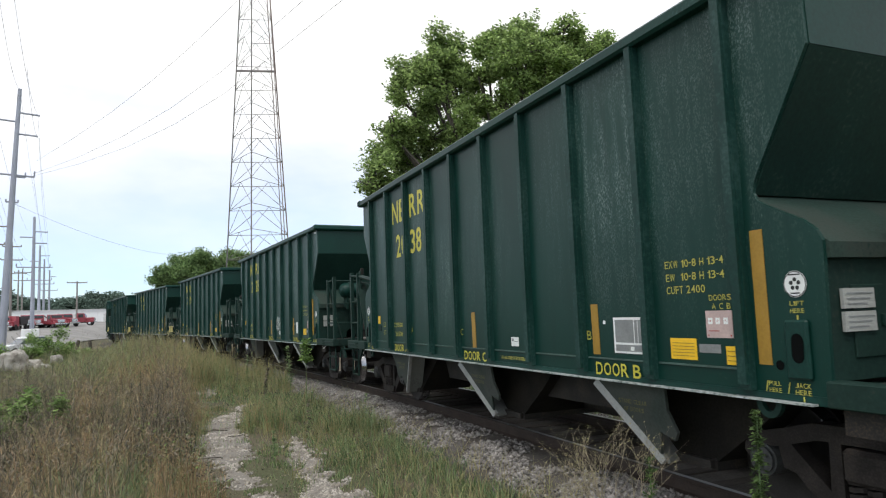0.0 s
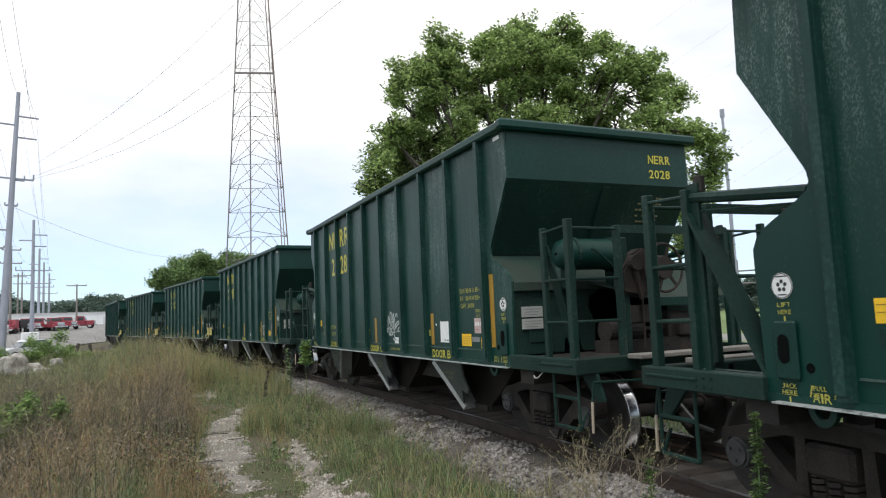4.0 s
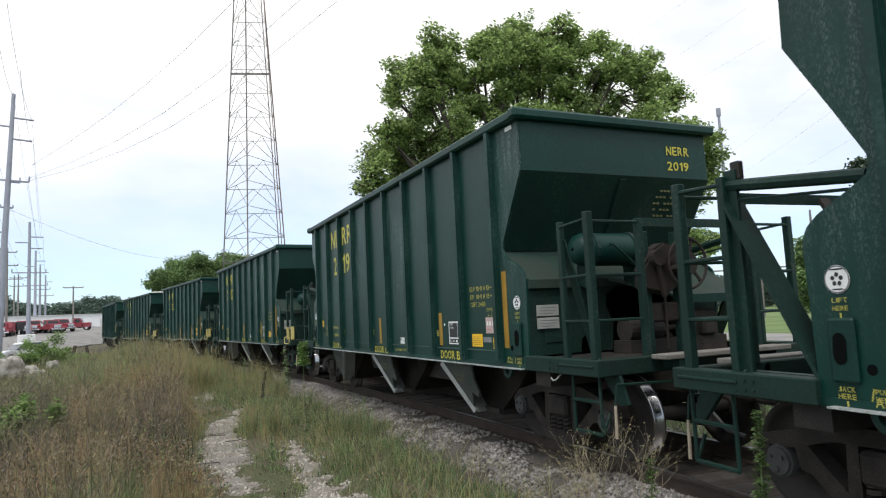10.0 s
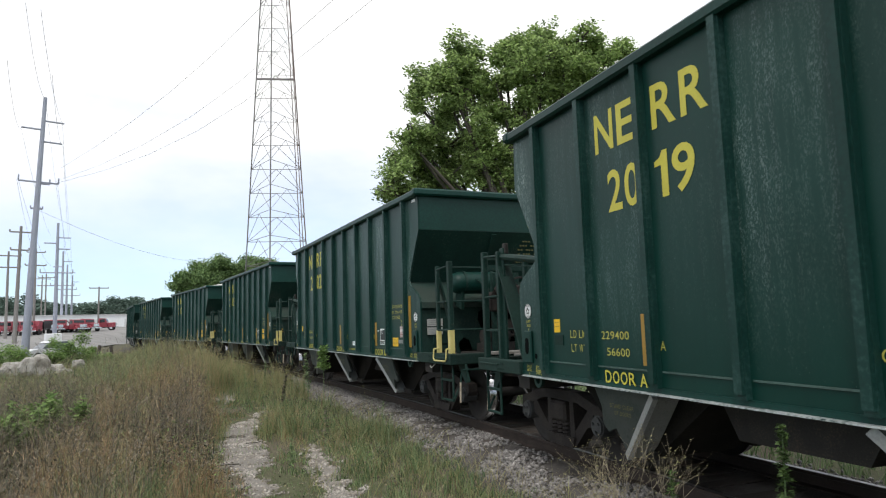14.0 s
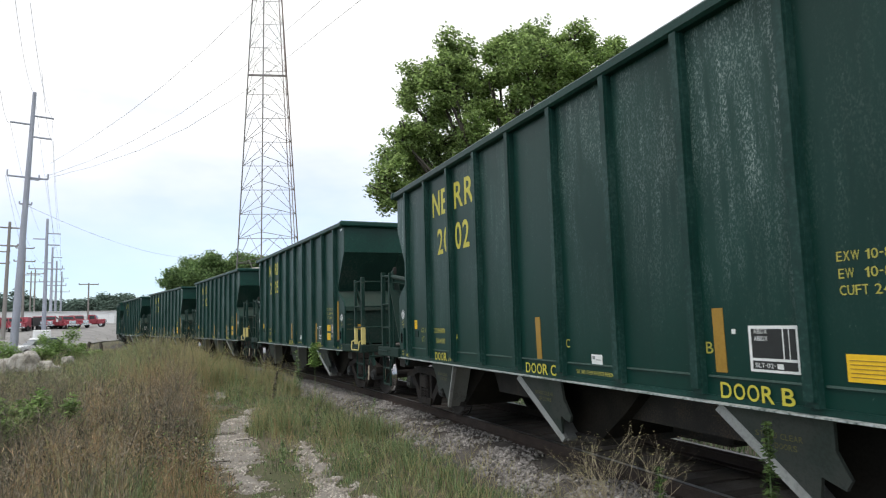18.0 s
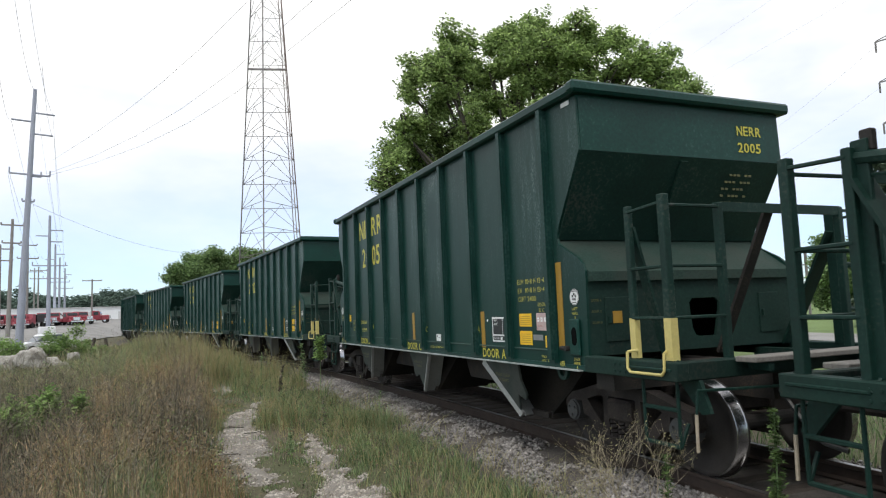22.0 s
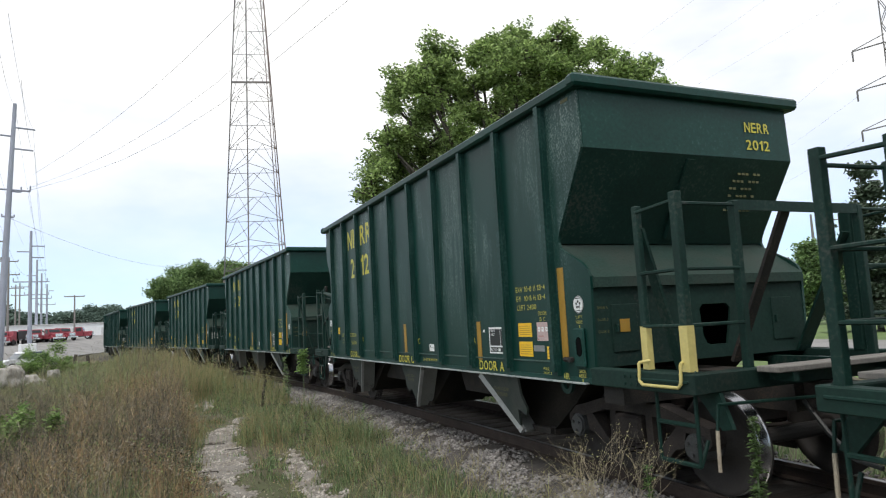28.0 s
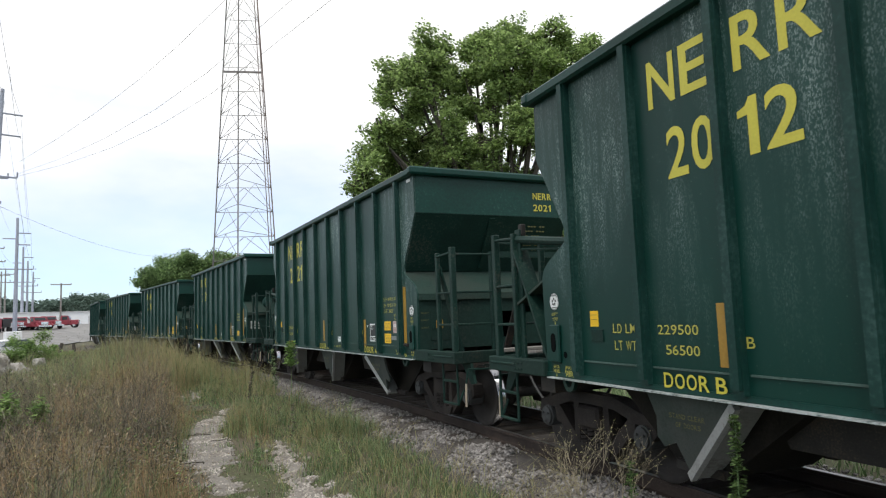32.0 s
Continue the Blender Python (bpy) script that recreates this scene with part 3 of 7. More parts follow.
def hoppers(car):
    for y, lean in ((-2.68, -1), (0.57, -1), (2.68, 1)):
        bm = B()
        top, low = 1.15, 0.30
        k = lean
        for x0, x1 in ((-1.10, -0.14), (0.14, 1.10)):
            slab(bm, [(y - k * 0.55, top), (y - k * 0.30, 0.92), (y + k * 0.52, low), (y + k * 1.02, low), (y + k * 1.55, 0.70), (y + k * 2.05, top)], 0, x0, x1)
        part("hopper", bm, "hopper", car, "brown dusty hopper bottom, under-car shade put into its colour")
        frame_bm = B()
        for x in (-1.12, 1.12):
            bar(frame_bm, (x, y + k * 0.50, low + 0.02), (x, y + k * 1.05, low + 0.02), 0.06, 0.07)
        bar(frame_bm, (-1.10, y + k * 1.04, low + 0.02), (1.10, y + k * 1.04, low + 0.02), 0.07, 0.10)
        part("door_frame", frame_bm, "grime", car)
        for x in (-1.50, 1.50):
            chute(car, x, y, lean)
    # Dark slabs added to block the bright view between the hopper bottoms.
    for a, b, low in ((-0.55, -3.0, 0.60), (0.75, 2.55, 0.60)):
        ridge = B()
        k = 1 if b > a else -1
        slab(ridge, [(a, 1.12), (a + k * 0.3, low), (b - k * 0.3, low), (b, 1.12)], 0, -0.95, 0.95)
        part("hopper_ridge", ridge, "grime", car, "dark slab added to close the gap between two hopper bottoms")
    for x in (-0.55, 0.55):
        rod_bm = B()
        rod(rod_bm, (x, -4.3, 0.62), (x * 0.6, 4.3, 0.66), 0.022, 6)
        part("brake_rigging", rod_bm, "grime", car, "long thin brake pull rod under the car")
    beam = B()
    box(beam, -0.36, 0.36, -1.60, -0.75, 0.36, 0.72, 0.03)
    part("lever_bracket", beam, "grime", car)


def ladder(car, ex, ey):
    """Corner ladder with side and end rungs; ex, ey give the corner."""
    x0, xi, y0, y1 = 1.49 * ex, 0.83 * ex, 5.93 * ey, 6.47 * ey
    stiles = [((x0, y0), 0.06), ((x0, y1), 0.078), ((xi, y1), 0.07)]
    tops = (2.62, 2.66, 2.60)
    lad = None
    for ((x, y), w), top in zip(stiles, tops):
        stile = B()
        box(stile, x - w / 2, x + w / 2, y - w * 0.6, y + w * 0.6, 1.16, top, 0.008)
        if lad is None:
            lad = part("ladder", stile, "green_dark", car, "dark green steel corner ladder")
        else:
            part("stile", stile, "green_dark", lad)
    for z in (1.56, 2.02, 2.56):
        r = B()
        rod(r, (x0 + 0.02 * ex, y0, z), (x0 + 0.02 * ex, y1, z - (0.0 if z < 2.5 else -0.03)), 0.016, 6)
        part("rung", r, "green_dark", lad)
        r = B()
        rod(r, (x0, y1 + 0.03 * ey, z), (xi, y1 + 0.03 * ey, z), 0.016, 6)
        part("rung", r, "green_dark", lad)
    brace = B()
    if ex * ey > 0:
        bar(brace, (x0 - 0.02 * ex, y0, 2.42), (x0 - 0.36 * ex, y0 + 0.02 * ey, 1.15), 0.03, 0.11, (0, 1, 0))
        part("ladder_brace", brace, "green_dark", car)
    else:
        bar(brace, (x0 - 0.07 * ex, y0 - 0.02 * ey, 2.42), (x0 - 0.07 * ex, 5.20 * ey, 1.15), 0.03, 0.20, (1, 0, 0))
        part("ladder_brace", brace, "green_dark", car, "wide dark green diagonal brace plate")
        stay = B()
        rod(stay, (x0 - 0.04 * ex, y0 - 0.02 * ey, 2.55), (x0 - 0.04 * ex, 4.78 * ey, 2.40), 0.045, 8)
        part("stay_pipe", stay, "green_dark", car)
        wire_bm = B()
        rod(wire_bm, (x0 - 0.04 * ex, y0, 2.44), (x0 - 0.04 * ex, 4.75 * ey, 2.32), 0.012, 5)
        part("brake_rod", wire_bm, "green_dark", car)
        pad = B()
        box(pad, x0 - 0.04 * ex, x0 - 0.10 * ex, y0 - 0.05 * ey, y0 - 0.14 * ey, 2.58, 2.72, 0.01)
        part("stop_block", pad, "grime", car)
        post = B()
        box(post, x0 - 0.06 * ex, x0 - 0.02 * ex, y0 - 0.12 * ey, y0 + 0.0 * ey, 1.16, 2.66, 0.006)
        part("deep_stile", post, "green_dark", car)
    step = B()
    yb = 6.5 * ey
    for y in (6.0 * ey, yb):
        rod(step, (x0, y, 1.06), (x0, y, 0.42), 0.018)
    for z in (0.42, 0.74):
        rod(step, (x0, 6.0 * ey, z), (x0, yb, z), 0.02)
    rod(step, (x0, yb, 0.42), (x0 - 0.1 * ex, yb, 0.62), 0.018)
    part("stirrup_step", step, "green_dark", car)
    grip = B()
    g = 1.535 * ex
    for y in (5.85 * ey, 6.54 * ey):
        rod(grip, (x0, y, 1.18), (g + 0.05 * ex, y, 1.10), 0.014)
    rod(grip, (g + 0.05 * ex, 5.85 * ey, 1.10), (g + 0.05 * ex, 6.54 * ey, 1.10), 0.014)
    part("grab_iron", grip, "green_dark", car)


def end_structure(car, e, brake):
    Y = lambda y: y * e
    bm = B()
    slab(bm, [(Y(5.19), 3.98), (Y(5.22), 3.98), (Y(5.235), 3.34), (Y(5.19), 3.34)], 0, -1.50, 1.50)
    part("end_panel", bm, "green", car, "flat dark green end panel under the top chord")
    # The down-facing sheet takes the darker green, so its shade is coloured in.
    bm = B()
    slab(bm, [(Y(5.19), 3.345), (Y(5.235), 3.335), (Y(4.70), 2.44), (Y(4.64), 2.46)], 0, -1.50, 1.50)
    part("slope_sheet", bm, "green_dark", car, "sloping end sheet of the hopper, shade put into its darker green")
    bm = B()
    bar(bm, (0.05, Y(5.21), 3.30), (0.05, Y(4.76), 2.5), 0.06, 0.10, (1, 0, 0))
    part("stiffener", bm, "green_dark", car)
    bm = B()
    slab(bm, [(Y(4.64), 2.46), (Y(4.70), 2.42), (Y(5.25), 2.05), (Y(5.25), 1.95), (Y(5.22), 1.95), (Y(5.22), 2.03), (Y(4.64), 2.40)], 0, -1.50, 1.50)
    part("hood", bm, "hood", car, "sloping dark green hood plate over the end compartment")
    wall = B()
    if brake:
        slab(wall, [(-1.50, 1.16), (-0.78, 1.16), (-0.76, 1.32), (-0.66, 1.40), (-0.54, 1.34), (-0.48, 1.16), (-0.30, 1.16), (-0.26, 1.5), (-0.36, 1.72), (-0.34, 1.86), (-0.20, 1.92), (-0.16, 2.02), (-1.50, 2.02)], 1, Y(5.17), Y(5.20))
        wall_part = part("end_wall", wall, "end_green", car)
        wall = B()
        slab(wall, [(1.50, 1.16), (1.05, 1.16), (0.95, 2.02), (1.50, 2.02)], 1, Y(5.17), Y(5.20))
        part("end_wall", wall, "end_green", car)
    else:
        ring = [(0.02, 1.30), (0.26, 1.30), (0.34, 1.62), (0.34, 1.69), (0.29, 1.74), (-0.06, 1.74), (-0.11, 1.69), (-0.08, 1.40), (-0.04, 1.32)]
        outer = [(-1.50, 1.16), (1.50, 1.16), (1.50, 2.02), (-1.50, 2.02)]
        for y in (Y(5.17), Y(5.20)):
            v = [wall.verts.new((x * -e, y, z)) for x, z in outer]
            h = [wall.verts.new((x * -e, y, z)) for x, z in ring]
            for f in ([v[0], v[1], h[1], h[0]], [v[1], v[2], h[4], h[3], h[2], h[1]], [v[2], v[3], h[5], h[4]], [v[3], v[0], h[0], h[8], h[7], h[6], h[5]]):
                wall.faces.new(f)
        wall.verts.ensure_lookup_table()
        n = len(outer) + len(ring)
        for k in range(9):
            a, b = 4 + k, 4 + (k + 1) % 9
            wall.faces.new([wall.verts[a], wall.verts[b], wall.verts[n + b], wall.verts[n + a]])
        wall_part = part("end_wall", wall, "end_green", car)
    for x in (-1.13, 1.13):
        hatch = B()
        box(hatch, x - 0.16, x + 0.16, Y(5.195), Y(5.215), 1.30, 1.78, 0.006)
        hatch_part = part("hatch", hatch, "end_green", car)
        knob = B()
        box(knob, x + 0.10, x + 0.13, Y(5.21), Y(5.24), 1.50, 1.58, 0.004)
        part("hatch_latch", knob, "green_dark", hatch_part)
    # Black sheet added behind the end openings to paint them dark.
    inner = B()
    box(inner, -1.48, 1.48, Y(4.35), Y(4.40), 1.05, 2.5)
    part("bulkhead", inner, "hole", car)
    deck = B()
    box(deck, -1.53, 1.53, Y(6.46), Y(6.60), 1.00, 1.17, 0.012)
    part("end_sill", deck, "end_green", car)
    for x in (-1.0, 1.0):
        beam = B()
        box(beam, x - 0.05, x + 0.05, Y(5.1), Y(6.46), 1.0, 1.12)
        part("deck_beam", beam, "green_dark", car)
    walkway = B()
    box(walkway, -0.9, 0.9, Y(6.62), Y(6.88), 1.14, 1.19, 0.008)
    walk_part = part("crossover_platform", walkway, "deck", car, "worn grey crossover platform at the car end")
    for x in (-0.7, 0.7):
        arm = B()
        box(arm, x - 0.03, x + 0.03, Y(6.46), Y(6.86), 1.06, 1.14)
        part("platform_bracket", arm, "green_dark", walk_part)
    rail_bm = B()
    bar(rail_bm, (-0.83, Y(6.49), 2.56), (0.83, Y(6.49), 2.56), 0.03, 0.09)
    part("hand_rail", rail_bm, "green_dark", car)
    if not brake:
        brace = B()
        bar(brace, (0.13 * e, Y(6.44), 2.56), (0.13 * e, Y(5.65), 1.15), 0.035, 0.12, (1, 0, 0))
        part("diagonal_brace", brace, "grime", car, "grimy dark brown diagonal end brace")
    else:
        ext = B()
        a = [(-0.34, 5.25, 2.05), (0.12, 5.93, 1.80), (1.50, 5.93, 1.80), (1.50, 5.25, 2.05)]
        up = [ext.verts.new((x, Y(y), z)) for x, y, z in a]
        lo = [ext.verts.new((x, Y(y), z - 0.03)) for x, y, z in a]
        ext.faces.new(up)
        ext.faces.new(lo[::-1])
        for q in range(4):
            ext.faces.new([up[q], lo[q], lo[(q + 1) % 4], up[(q + 1) % 4]])
        bmesh.ops.recalc_face_normals(ext, faces=ext.faces[:])
        part("hood_extension", ext, "hood", car, "sloping hood plate over the brake gear")
        lip = B()
        box(lip, 0.12, 1.50, Y(5.92), Y(5.94), 1.70, 1.80)
        part("hood_lip", lip, "green", car)
    coupler = B()
    box(coupler, -0.12, 0.12, Y(6.4), Y(6.95), 0.74, 1.0, 0.02)
    box(coupler, -0.17, 0.13, Y(6.93), Y(7.24), 0.68, 1.02, 0.04)
    box(coupler, 0.06, 0.19, Y(7.0), Y(7.32), 0.68, 1.02, 0.03)
    part("coupler", coupler, "truck", car, "brown cast steel coupler")
    hose = B()
    pts = [(0.35, 6.6, 0.85), (0.37, 6.85, 0.6), (0.36, 7.05, 0.42), (0.34, 7.26, 0.38)]
    for a, b in zip(pts, pts[1:]):
        rod(hose, (a[0] * e, Y(a[1]), a[2]), (b[0] * e, Y(b[1]), b[2]), 0.022)
    part("air_hose", hose, "black", car)
    for x in (-1, 1):
        lever = B()
        rod(lever, (1.4 * x, Y(6.66), 0.92), (0.2 * x, Y(6.8), 0.9), 0.014)
        rod(lever, (1.4 * x, Y(6.66), 0.92), (1.43 * x, Y(6.66), 0.70), 0.014)
        lever_part = part("uncoupling_lever", lever, "green_dark", car)
        grip = B()
        rod(grip, (1.43 * x, Y(6.66), 0.72), (1.44 * x, Y(6.66), 0.40), 0.016)
        part("lever_handle", grip, "worn_handle", lever_part, "pale worn handle of the uncoupling lever")
        ladder(car, x, e)
        gus = B()
        slab(gus, [(Y(6.3), 1.0), (Y(6.6), 1.0), (Y(6.72), 0.72), (Y(6.6), 0.70)], 0, x * 1.3 - 0.02, x * 1.3 + 0.02)
        part("corner_gusset", gus, "green_dark", car)


def brake_gear(car):
    """Everything at the brake end, y < 0."""
    bm = B()
    v, f = lathe([(-1.0, 0.02), (-1.0, 0.10), (-0.95, 0.17), (-0.86, 0.20), (-0.12, 0.20), (-0.03, 0.17), (0.02, 0.10), (0.02, 0.02)], 24)
    me = bpy.data.meshes.new("air_reservoir")
    me.from_pydata(v, [], f)
    me.materials.append(M["green"])
    for p in me.polygons:
        p.use_smooth = True
    tank = new("air_reservoir", me)
    tank.parent = car
    tank.matrix_basis = pose(-0.03, -5.50, 2.37)
    tagged(tank, "dark green cylindrical air reservoir with domed ends")
    bm.free()
    for x in (-0.80, -0.22):
        bm = B()
        for i in range(16):
            a, b = 2 * math.pi * i / 16, 2 * math.pi * (i + 1) / 16
            bar(bm, (x, -5.50 + 0.206 * math.cos(a), 2.37 + 0.206 * math.sin(a)), (x, -5.50 + 0.206 * math.cos(b), 2.37 + 0.206 * math.sin(b)), 0.012, 0.05, (1, 0, 0))
        part("reservoir_strap", bm, "green_dark", car)
    bm = B()
    pts = [(-0.62, -5.69, 2.42), (-0.62, -5.76, 2.40), (-0.40, -5.78, 2.22), (-0.30, -5.78, 2.12), (-0.30, -5.78, 1.60)]
    for a, b in zip(pts, pts[1:]):
        rod(bm, a, b, 0.016, 6)
    part("reservoir_pipe", bm, "green_dark", car)
    for x in (-0.85, -0.15):
        bm = B()
        slab(bm, [(-5.62, 2.24), (-5.36, 2.20), (-5.36, 1.98), (-5.58, 1.90)], 0, x - 0.03, x + 0.03)
        part("reservoir_bracket", bm, "green_dark", car)
    for x in (-0.52, -0.06):
        post = B()
        box(post, x - 0.04, x + 0.04, -6.2, -6.1, 1.16, 2.5, 0.01)
        part("brake_stand", post, "green_dark", car)
    gear = B()
    slab(gear, [(-0.62, 1.86), (-0.30, 1.80), (-0.04, 1.94), (0.04, 2.14), (-0.06, 2.30), (-0.30, 2.38), (-0.46, 2.30), (-0.62, 2.10)], 1, -6.26, -6.06)
    bmesh.ops.bevel(gear, geom=list(gear.edges), offset=0.025, segments=2, affect="EDGES", clamp_overlap=True)
    rod(gear, (-0.13, -6.05, 2.13), (-0.13, -6.38, 2.13), 0.12, 18)
    rod(gear, (-0.44, -6.20, 2.20), (-0.44, -6.34, 2.20), 0.09, 14)
    bar(gear, (-0.46, -6.30, 2.20), (-0.38, -6.30, 1.78), 0.05, 0.04)
    box(gear, -0.56, -0.02, -6.18, -6.08, 1.50, 1.72, 0.02)
    brake = part("hand_brake", gear, "rust", car, "rusty brown hand brake housing")
    c = Vector((-0.13, -6.44, 2.13))
    ring = B()
    n = 28
    for i in range(n):
        a, b = 2 * math.pi * i / n, 2 * math.pi * (i + 1) / n
        rod(ring, c + Vector((math.cos(a) * 0.275, 0, math.sin(a) * 0.275)), c + Vector((math.cos(b) * 0.275, 0, math.sin(b) * 0.275)), 0.017, 6)
    for i in range(6):
        a = 2 * math.pi * i / 6 + 0.2
        bar(ring, c, c + Vector((math.cos(a) * 0.275, 0.01, math.sin(a) * 0.275)), 0.035, 0.016, (0, 1, 0))
    rod(ring, c - Vector((0, 0.02, 0)), c + Vector((0, 0.10, 0)), 0.13, 18, 0.15)
    part("brake_wheel", ring, "rust", brake, "spoked iron hand brake wheel with a wide rusty hub")
    chain = B()
    rod(chain, (-0.30, -6.2, 1.85), (-0.30, -6.2, 1.2), 0.015)
    part("brake_chain", chain, "rust", brake)
    hook = B()
    pts = [(-1.46, -5.80, 1.03), (-1.56, -5.84, 0.97), (-1.58, -5.80, 0.93), (-1.57, -5.73, 0.92), (-1.57, -5.70, 0.95)]
    for a, b in zip(pts, pts[1:]):
        rod(hook, a, b, 0.008, 6)
    part("bleed_rod", hook, "notice", car, "pale hooked handle of the air bleed rod")
    cyl = B()
    rod(cyl, (-0.55, -5.75, 1.42), (-0.05, -5.75, 1.42), 0.14, 18)
    rod(cyl, (-0.06, -5.75, 1.42), (0.42, -5.75, 1.42), 0.03, 8)
    part("brake_cylinder", cyl, "grime", car, "dark grimy air brake cylinder")
    valve = B()
    box(valve, 0.4, 0.85, -5.85, -5.6, 1.18, 1.62, 0.03)
    box(valve, 0.5, 0.7, -5.95, -5.55, 1.3, 1.5, 0.03)
    part("brake_valve", valve, "grime", car, "dark grimy air brake valve block")
    for i in range(5):
        pipe = B()
        rod(pipe, (0.1 + i * 0.2, -5.9, 1.2), (0.2 + i * 0.15, -5.5, 1.55), 0.018)
        part("air_pipe", pipe, "grime", car)
    seat = B()
    box(seat, -0.6, 0.9, -5.9, -5.6, 1.10, 1.30)
    part("valve_bracket", seat, "grime", car)
    plates = B()
    box(plates, -1.5, -0.5, -6.3, -5.35, 1.12, 1.15)
    part("deck_plate", plates, "grime", car)


def hopper_car():
    car = new("hopper_car")
    tagged(car, "dark green ribbed open-top steel hopper car rolling on the track", "hopper car", "cars of the train")
    for e in (-1, 1):
        sheet = B()
        slab(sheet, side_outline(), 0, e * (SHEET - 0.03), e * SHEET)
        body = part("side_sheet", sheet, "sheet", car, "dark green painted side sheet with scuffs and chalky streaks")
        sill = B()
        box(sill, e * 1.46, e * (SHEET + 0.012), -5.20, 5.20, 1.00, 1.06, 0.0)
        part("side_sill", sill, "green", car)
        for k in (-1, 1):
            ext = B()
            box(ext, e * 1.44, e * 1.585, k * 5.19, k * 6.62, 1.00, 1.17, 0.01)
            part("deck_sill", ext, "end_green", car)
        lip = B()
        box(lip, e * 1.50, e * 1.605, -5.1, 5.1, 1.000, 1.012, 0.0)
        part("sill_edge", lip, "edge", car, "pale worn lower edge of the side sill")
        chord = B()
        box(chord, e * 1.47, e * 1.625, -5.29, 5.29, 3.94, 4.06, 0.025)
        part("top_chord", chord, "green", car)
        for i, y in enumerate(POSTS):
            w = 0.052
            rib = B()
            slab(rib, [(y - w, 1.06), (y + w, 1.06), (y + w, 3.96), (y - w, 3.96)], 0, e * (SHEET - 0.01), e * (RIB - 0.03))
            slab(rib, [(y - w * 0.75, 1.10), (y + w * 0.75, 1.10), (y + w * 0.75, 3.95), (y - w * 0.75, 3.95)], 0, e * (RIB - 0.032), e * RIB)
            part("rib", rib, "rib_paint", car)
        for i in range(9):
            ledge = B()
            box(ledge, e * (SHEET - 0.005), e * (SHEET + 0.012), POSTS[i] + 0.08, POSTS[i + 1] - 0.08, 1.195, 1.21)
            part("ledge", ledge, "ledge", body)
        for k in (-1, 1):
            pad = B()
            box(pad, e * SHEET, e * (SHEET + 0.035), k * 4.90, k * 5.08, 1.16, 1.56, 0.015)
            jack = part("jacking_pad", pad, "green", car)
            # Flat black oval on the pad; the slot's inner shade is painted.
            slot = B()
            slab(slot, [(k * 5.0 + 0.048 * math.cos(a), 1.37 + 0.06 * math.sin(a) + (0.04 if math.sin(a) > 0 else -0.04)) for a in [i * math.pi / 6 for i in range(12)]], 0, e * (SHEET + 0.034), e * (SHEET + 0.039))
            part("lift_slot", slot, "hole", jack, "flat black oval for the shade in the lifting slot")
            eye = B()
            arc = [math.pi * i / 10 for i in range(11)]
            slab(eye, [(k * 4.74 + 0.105 * math.cos(a), 1.0 - 0.12 * math.sin(a)) for a in arc] + [(k * 4.74 + 0.06 * math.cos(a), 1.0 - 0.075 * math.sin(a)) for a in reversed(arc)], 0, e * 1.53, e * 1.57)
            part("pulling_eye", eye, "green_dark", car)
            for a, z in ((0, 0), (0.08, 0), (0, 0.07), (0.08, 0.07), (0.16, 0.0), (0.16, 0.07)):
                bolt = B()
                rod(bolt, (e * 1.58, k * (5.70 + a), 1.05 + z), (e * 1.595, k * (5.70 + a), 1.05 + z), 0.014, 6)
                part("bolt", bolt, "end_green", car)
    for e in (-1, 1):
        chord = B()
        box(chord, -1.64, 1.64, e * 5.18, e * 5.33, 3.945, 4.075, 0.03)
        part("end_chord", chord, "green", car)
        end_structure(car, e, e < 0)
        truck(car, e * TRUCK)
    spine = B()
    box(spine, -0.22, 0.22, -6.4, 6.4, 0.72, 1.05)
    box(spine, -1.45, 1.45, -5.5, -5.2, 0.82, 1.0)
    box(spine, -1.45, 1.45, 5.2, 5.5, 0.82, 1.0)
    part("centre_sill", spine, "grime", car)
    hoppers(car)
    brake_gear(car)
    load = B()
    bmesh.ops.create_grid(load, x_segments=14, y_segments=40, size=0.5, matrix=Matrix.Diagonal((2.9, 10.3, 1, 1)))
    for v in load.verts:
        x, y = v.co.x / 1.45, v.co.y / 5.15
        v.co.z = 3.72 + 0.42 * max(0.0, 1 - x * x) ** 0.7 * max(0.0, 1 - abs(y) ** 3) * (0.8 + 0.25 * math.cos(y * 9)) + noise.noise(v.co * 1.7) * 0.05
    part("stone_load", load, "stone_load", car, "heaped load of pale crushed stone")
    for ob in car.children:
        if ob.name.split(".")[0] not in ("truck_frame", "wheelset"):
            for o in (ob, *ob.children_recursive):
                if o.name.startswith("air_reservoir"):
                    o.location.y, o.location.z = true_y(o.location.y), true_z(o.location.z)
                else:
                    trued(o)
    return car


# ---- lettering and markings on the side that faces the path ----
FONT_CACHE = {}


WIDE = {"1": 0.62, "I": 0.28, "M": 1.25, "W": 1.3, " ": 0.5, ".": 0.3, "-": 0.55, "L": 0.85, "T": 0.9, "F": 0.85, "E": 0.87}


def glyph_shape(ch, bold):
    key = (ch, bold)
    if key not in FONT_CACHE:
        if ch == "1":
            me = bpy.data.meshes.new("letter")
            me.from_pydata([(0.5, 0, 0), (1, 0, 0), (1, 1, 0), (0.62, 1, 0), (0.42, 0.86, 0), (0, 0.8, 0), (0, 0.68, 0), (0.5, 0.70, 0)], [], [(0, 1, 2, 3, 4, 7), (4, 5, 6, 7)])
        else:
            curve = bpy.data.curves.new("letter", "FONT")
            curve.body, curve.resolution_u, curve.offset = ch, 4, bold
            ob = bpy.data.objects.new("letter", curve)
            me = bpy.data.meshes.new_from_object(ob)
            bpy.data.objects.remove(ob)
        FONT_CACHE[key] = me
    return FONT_CACHE[key]


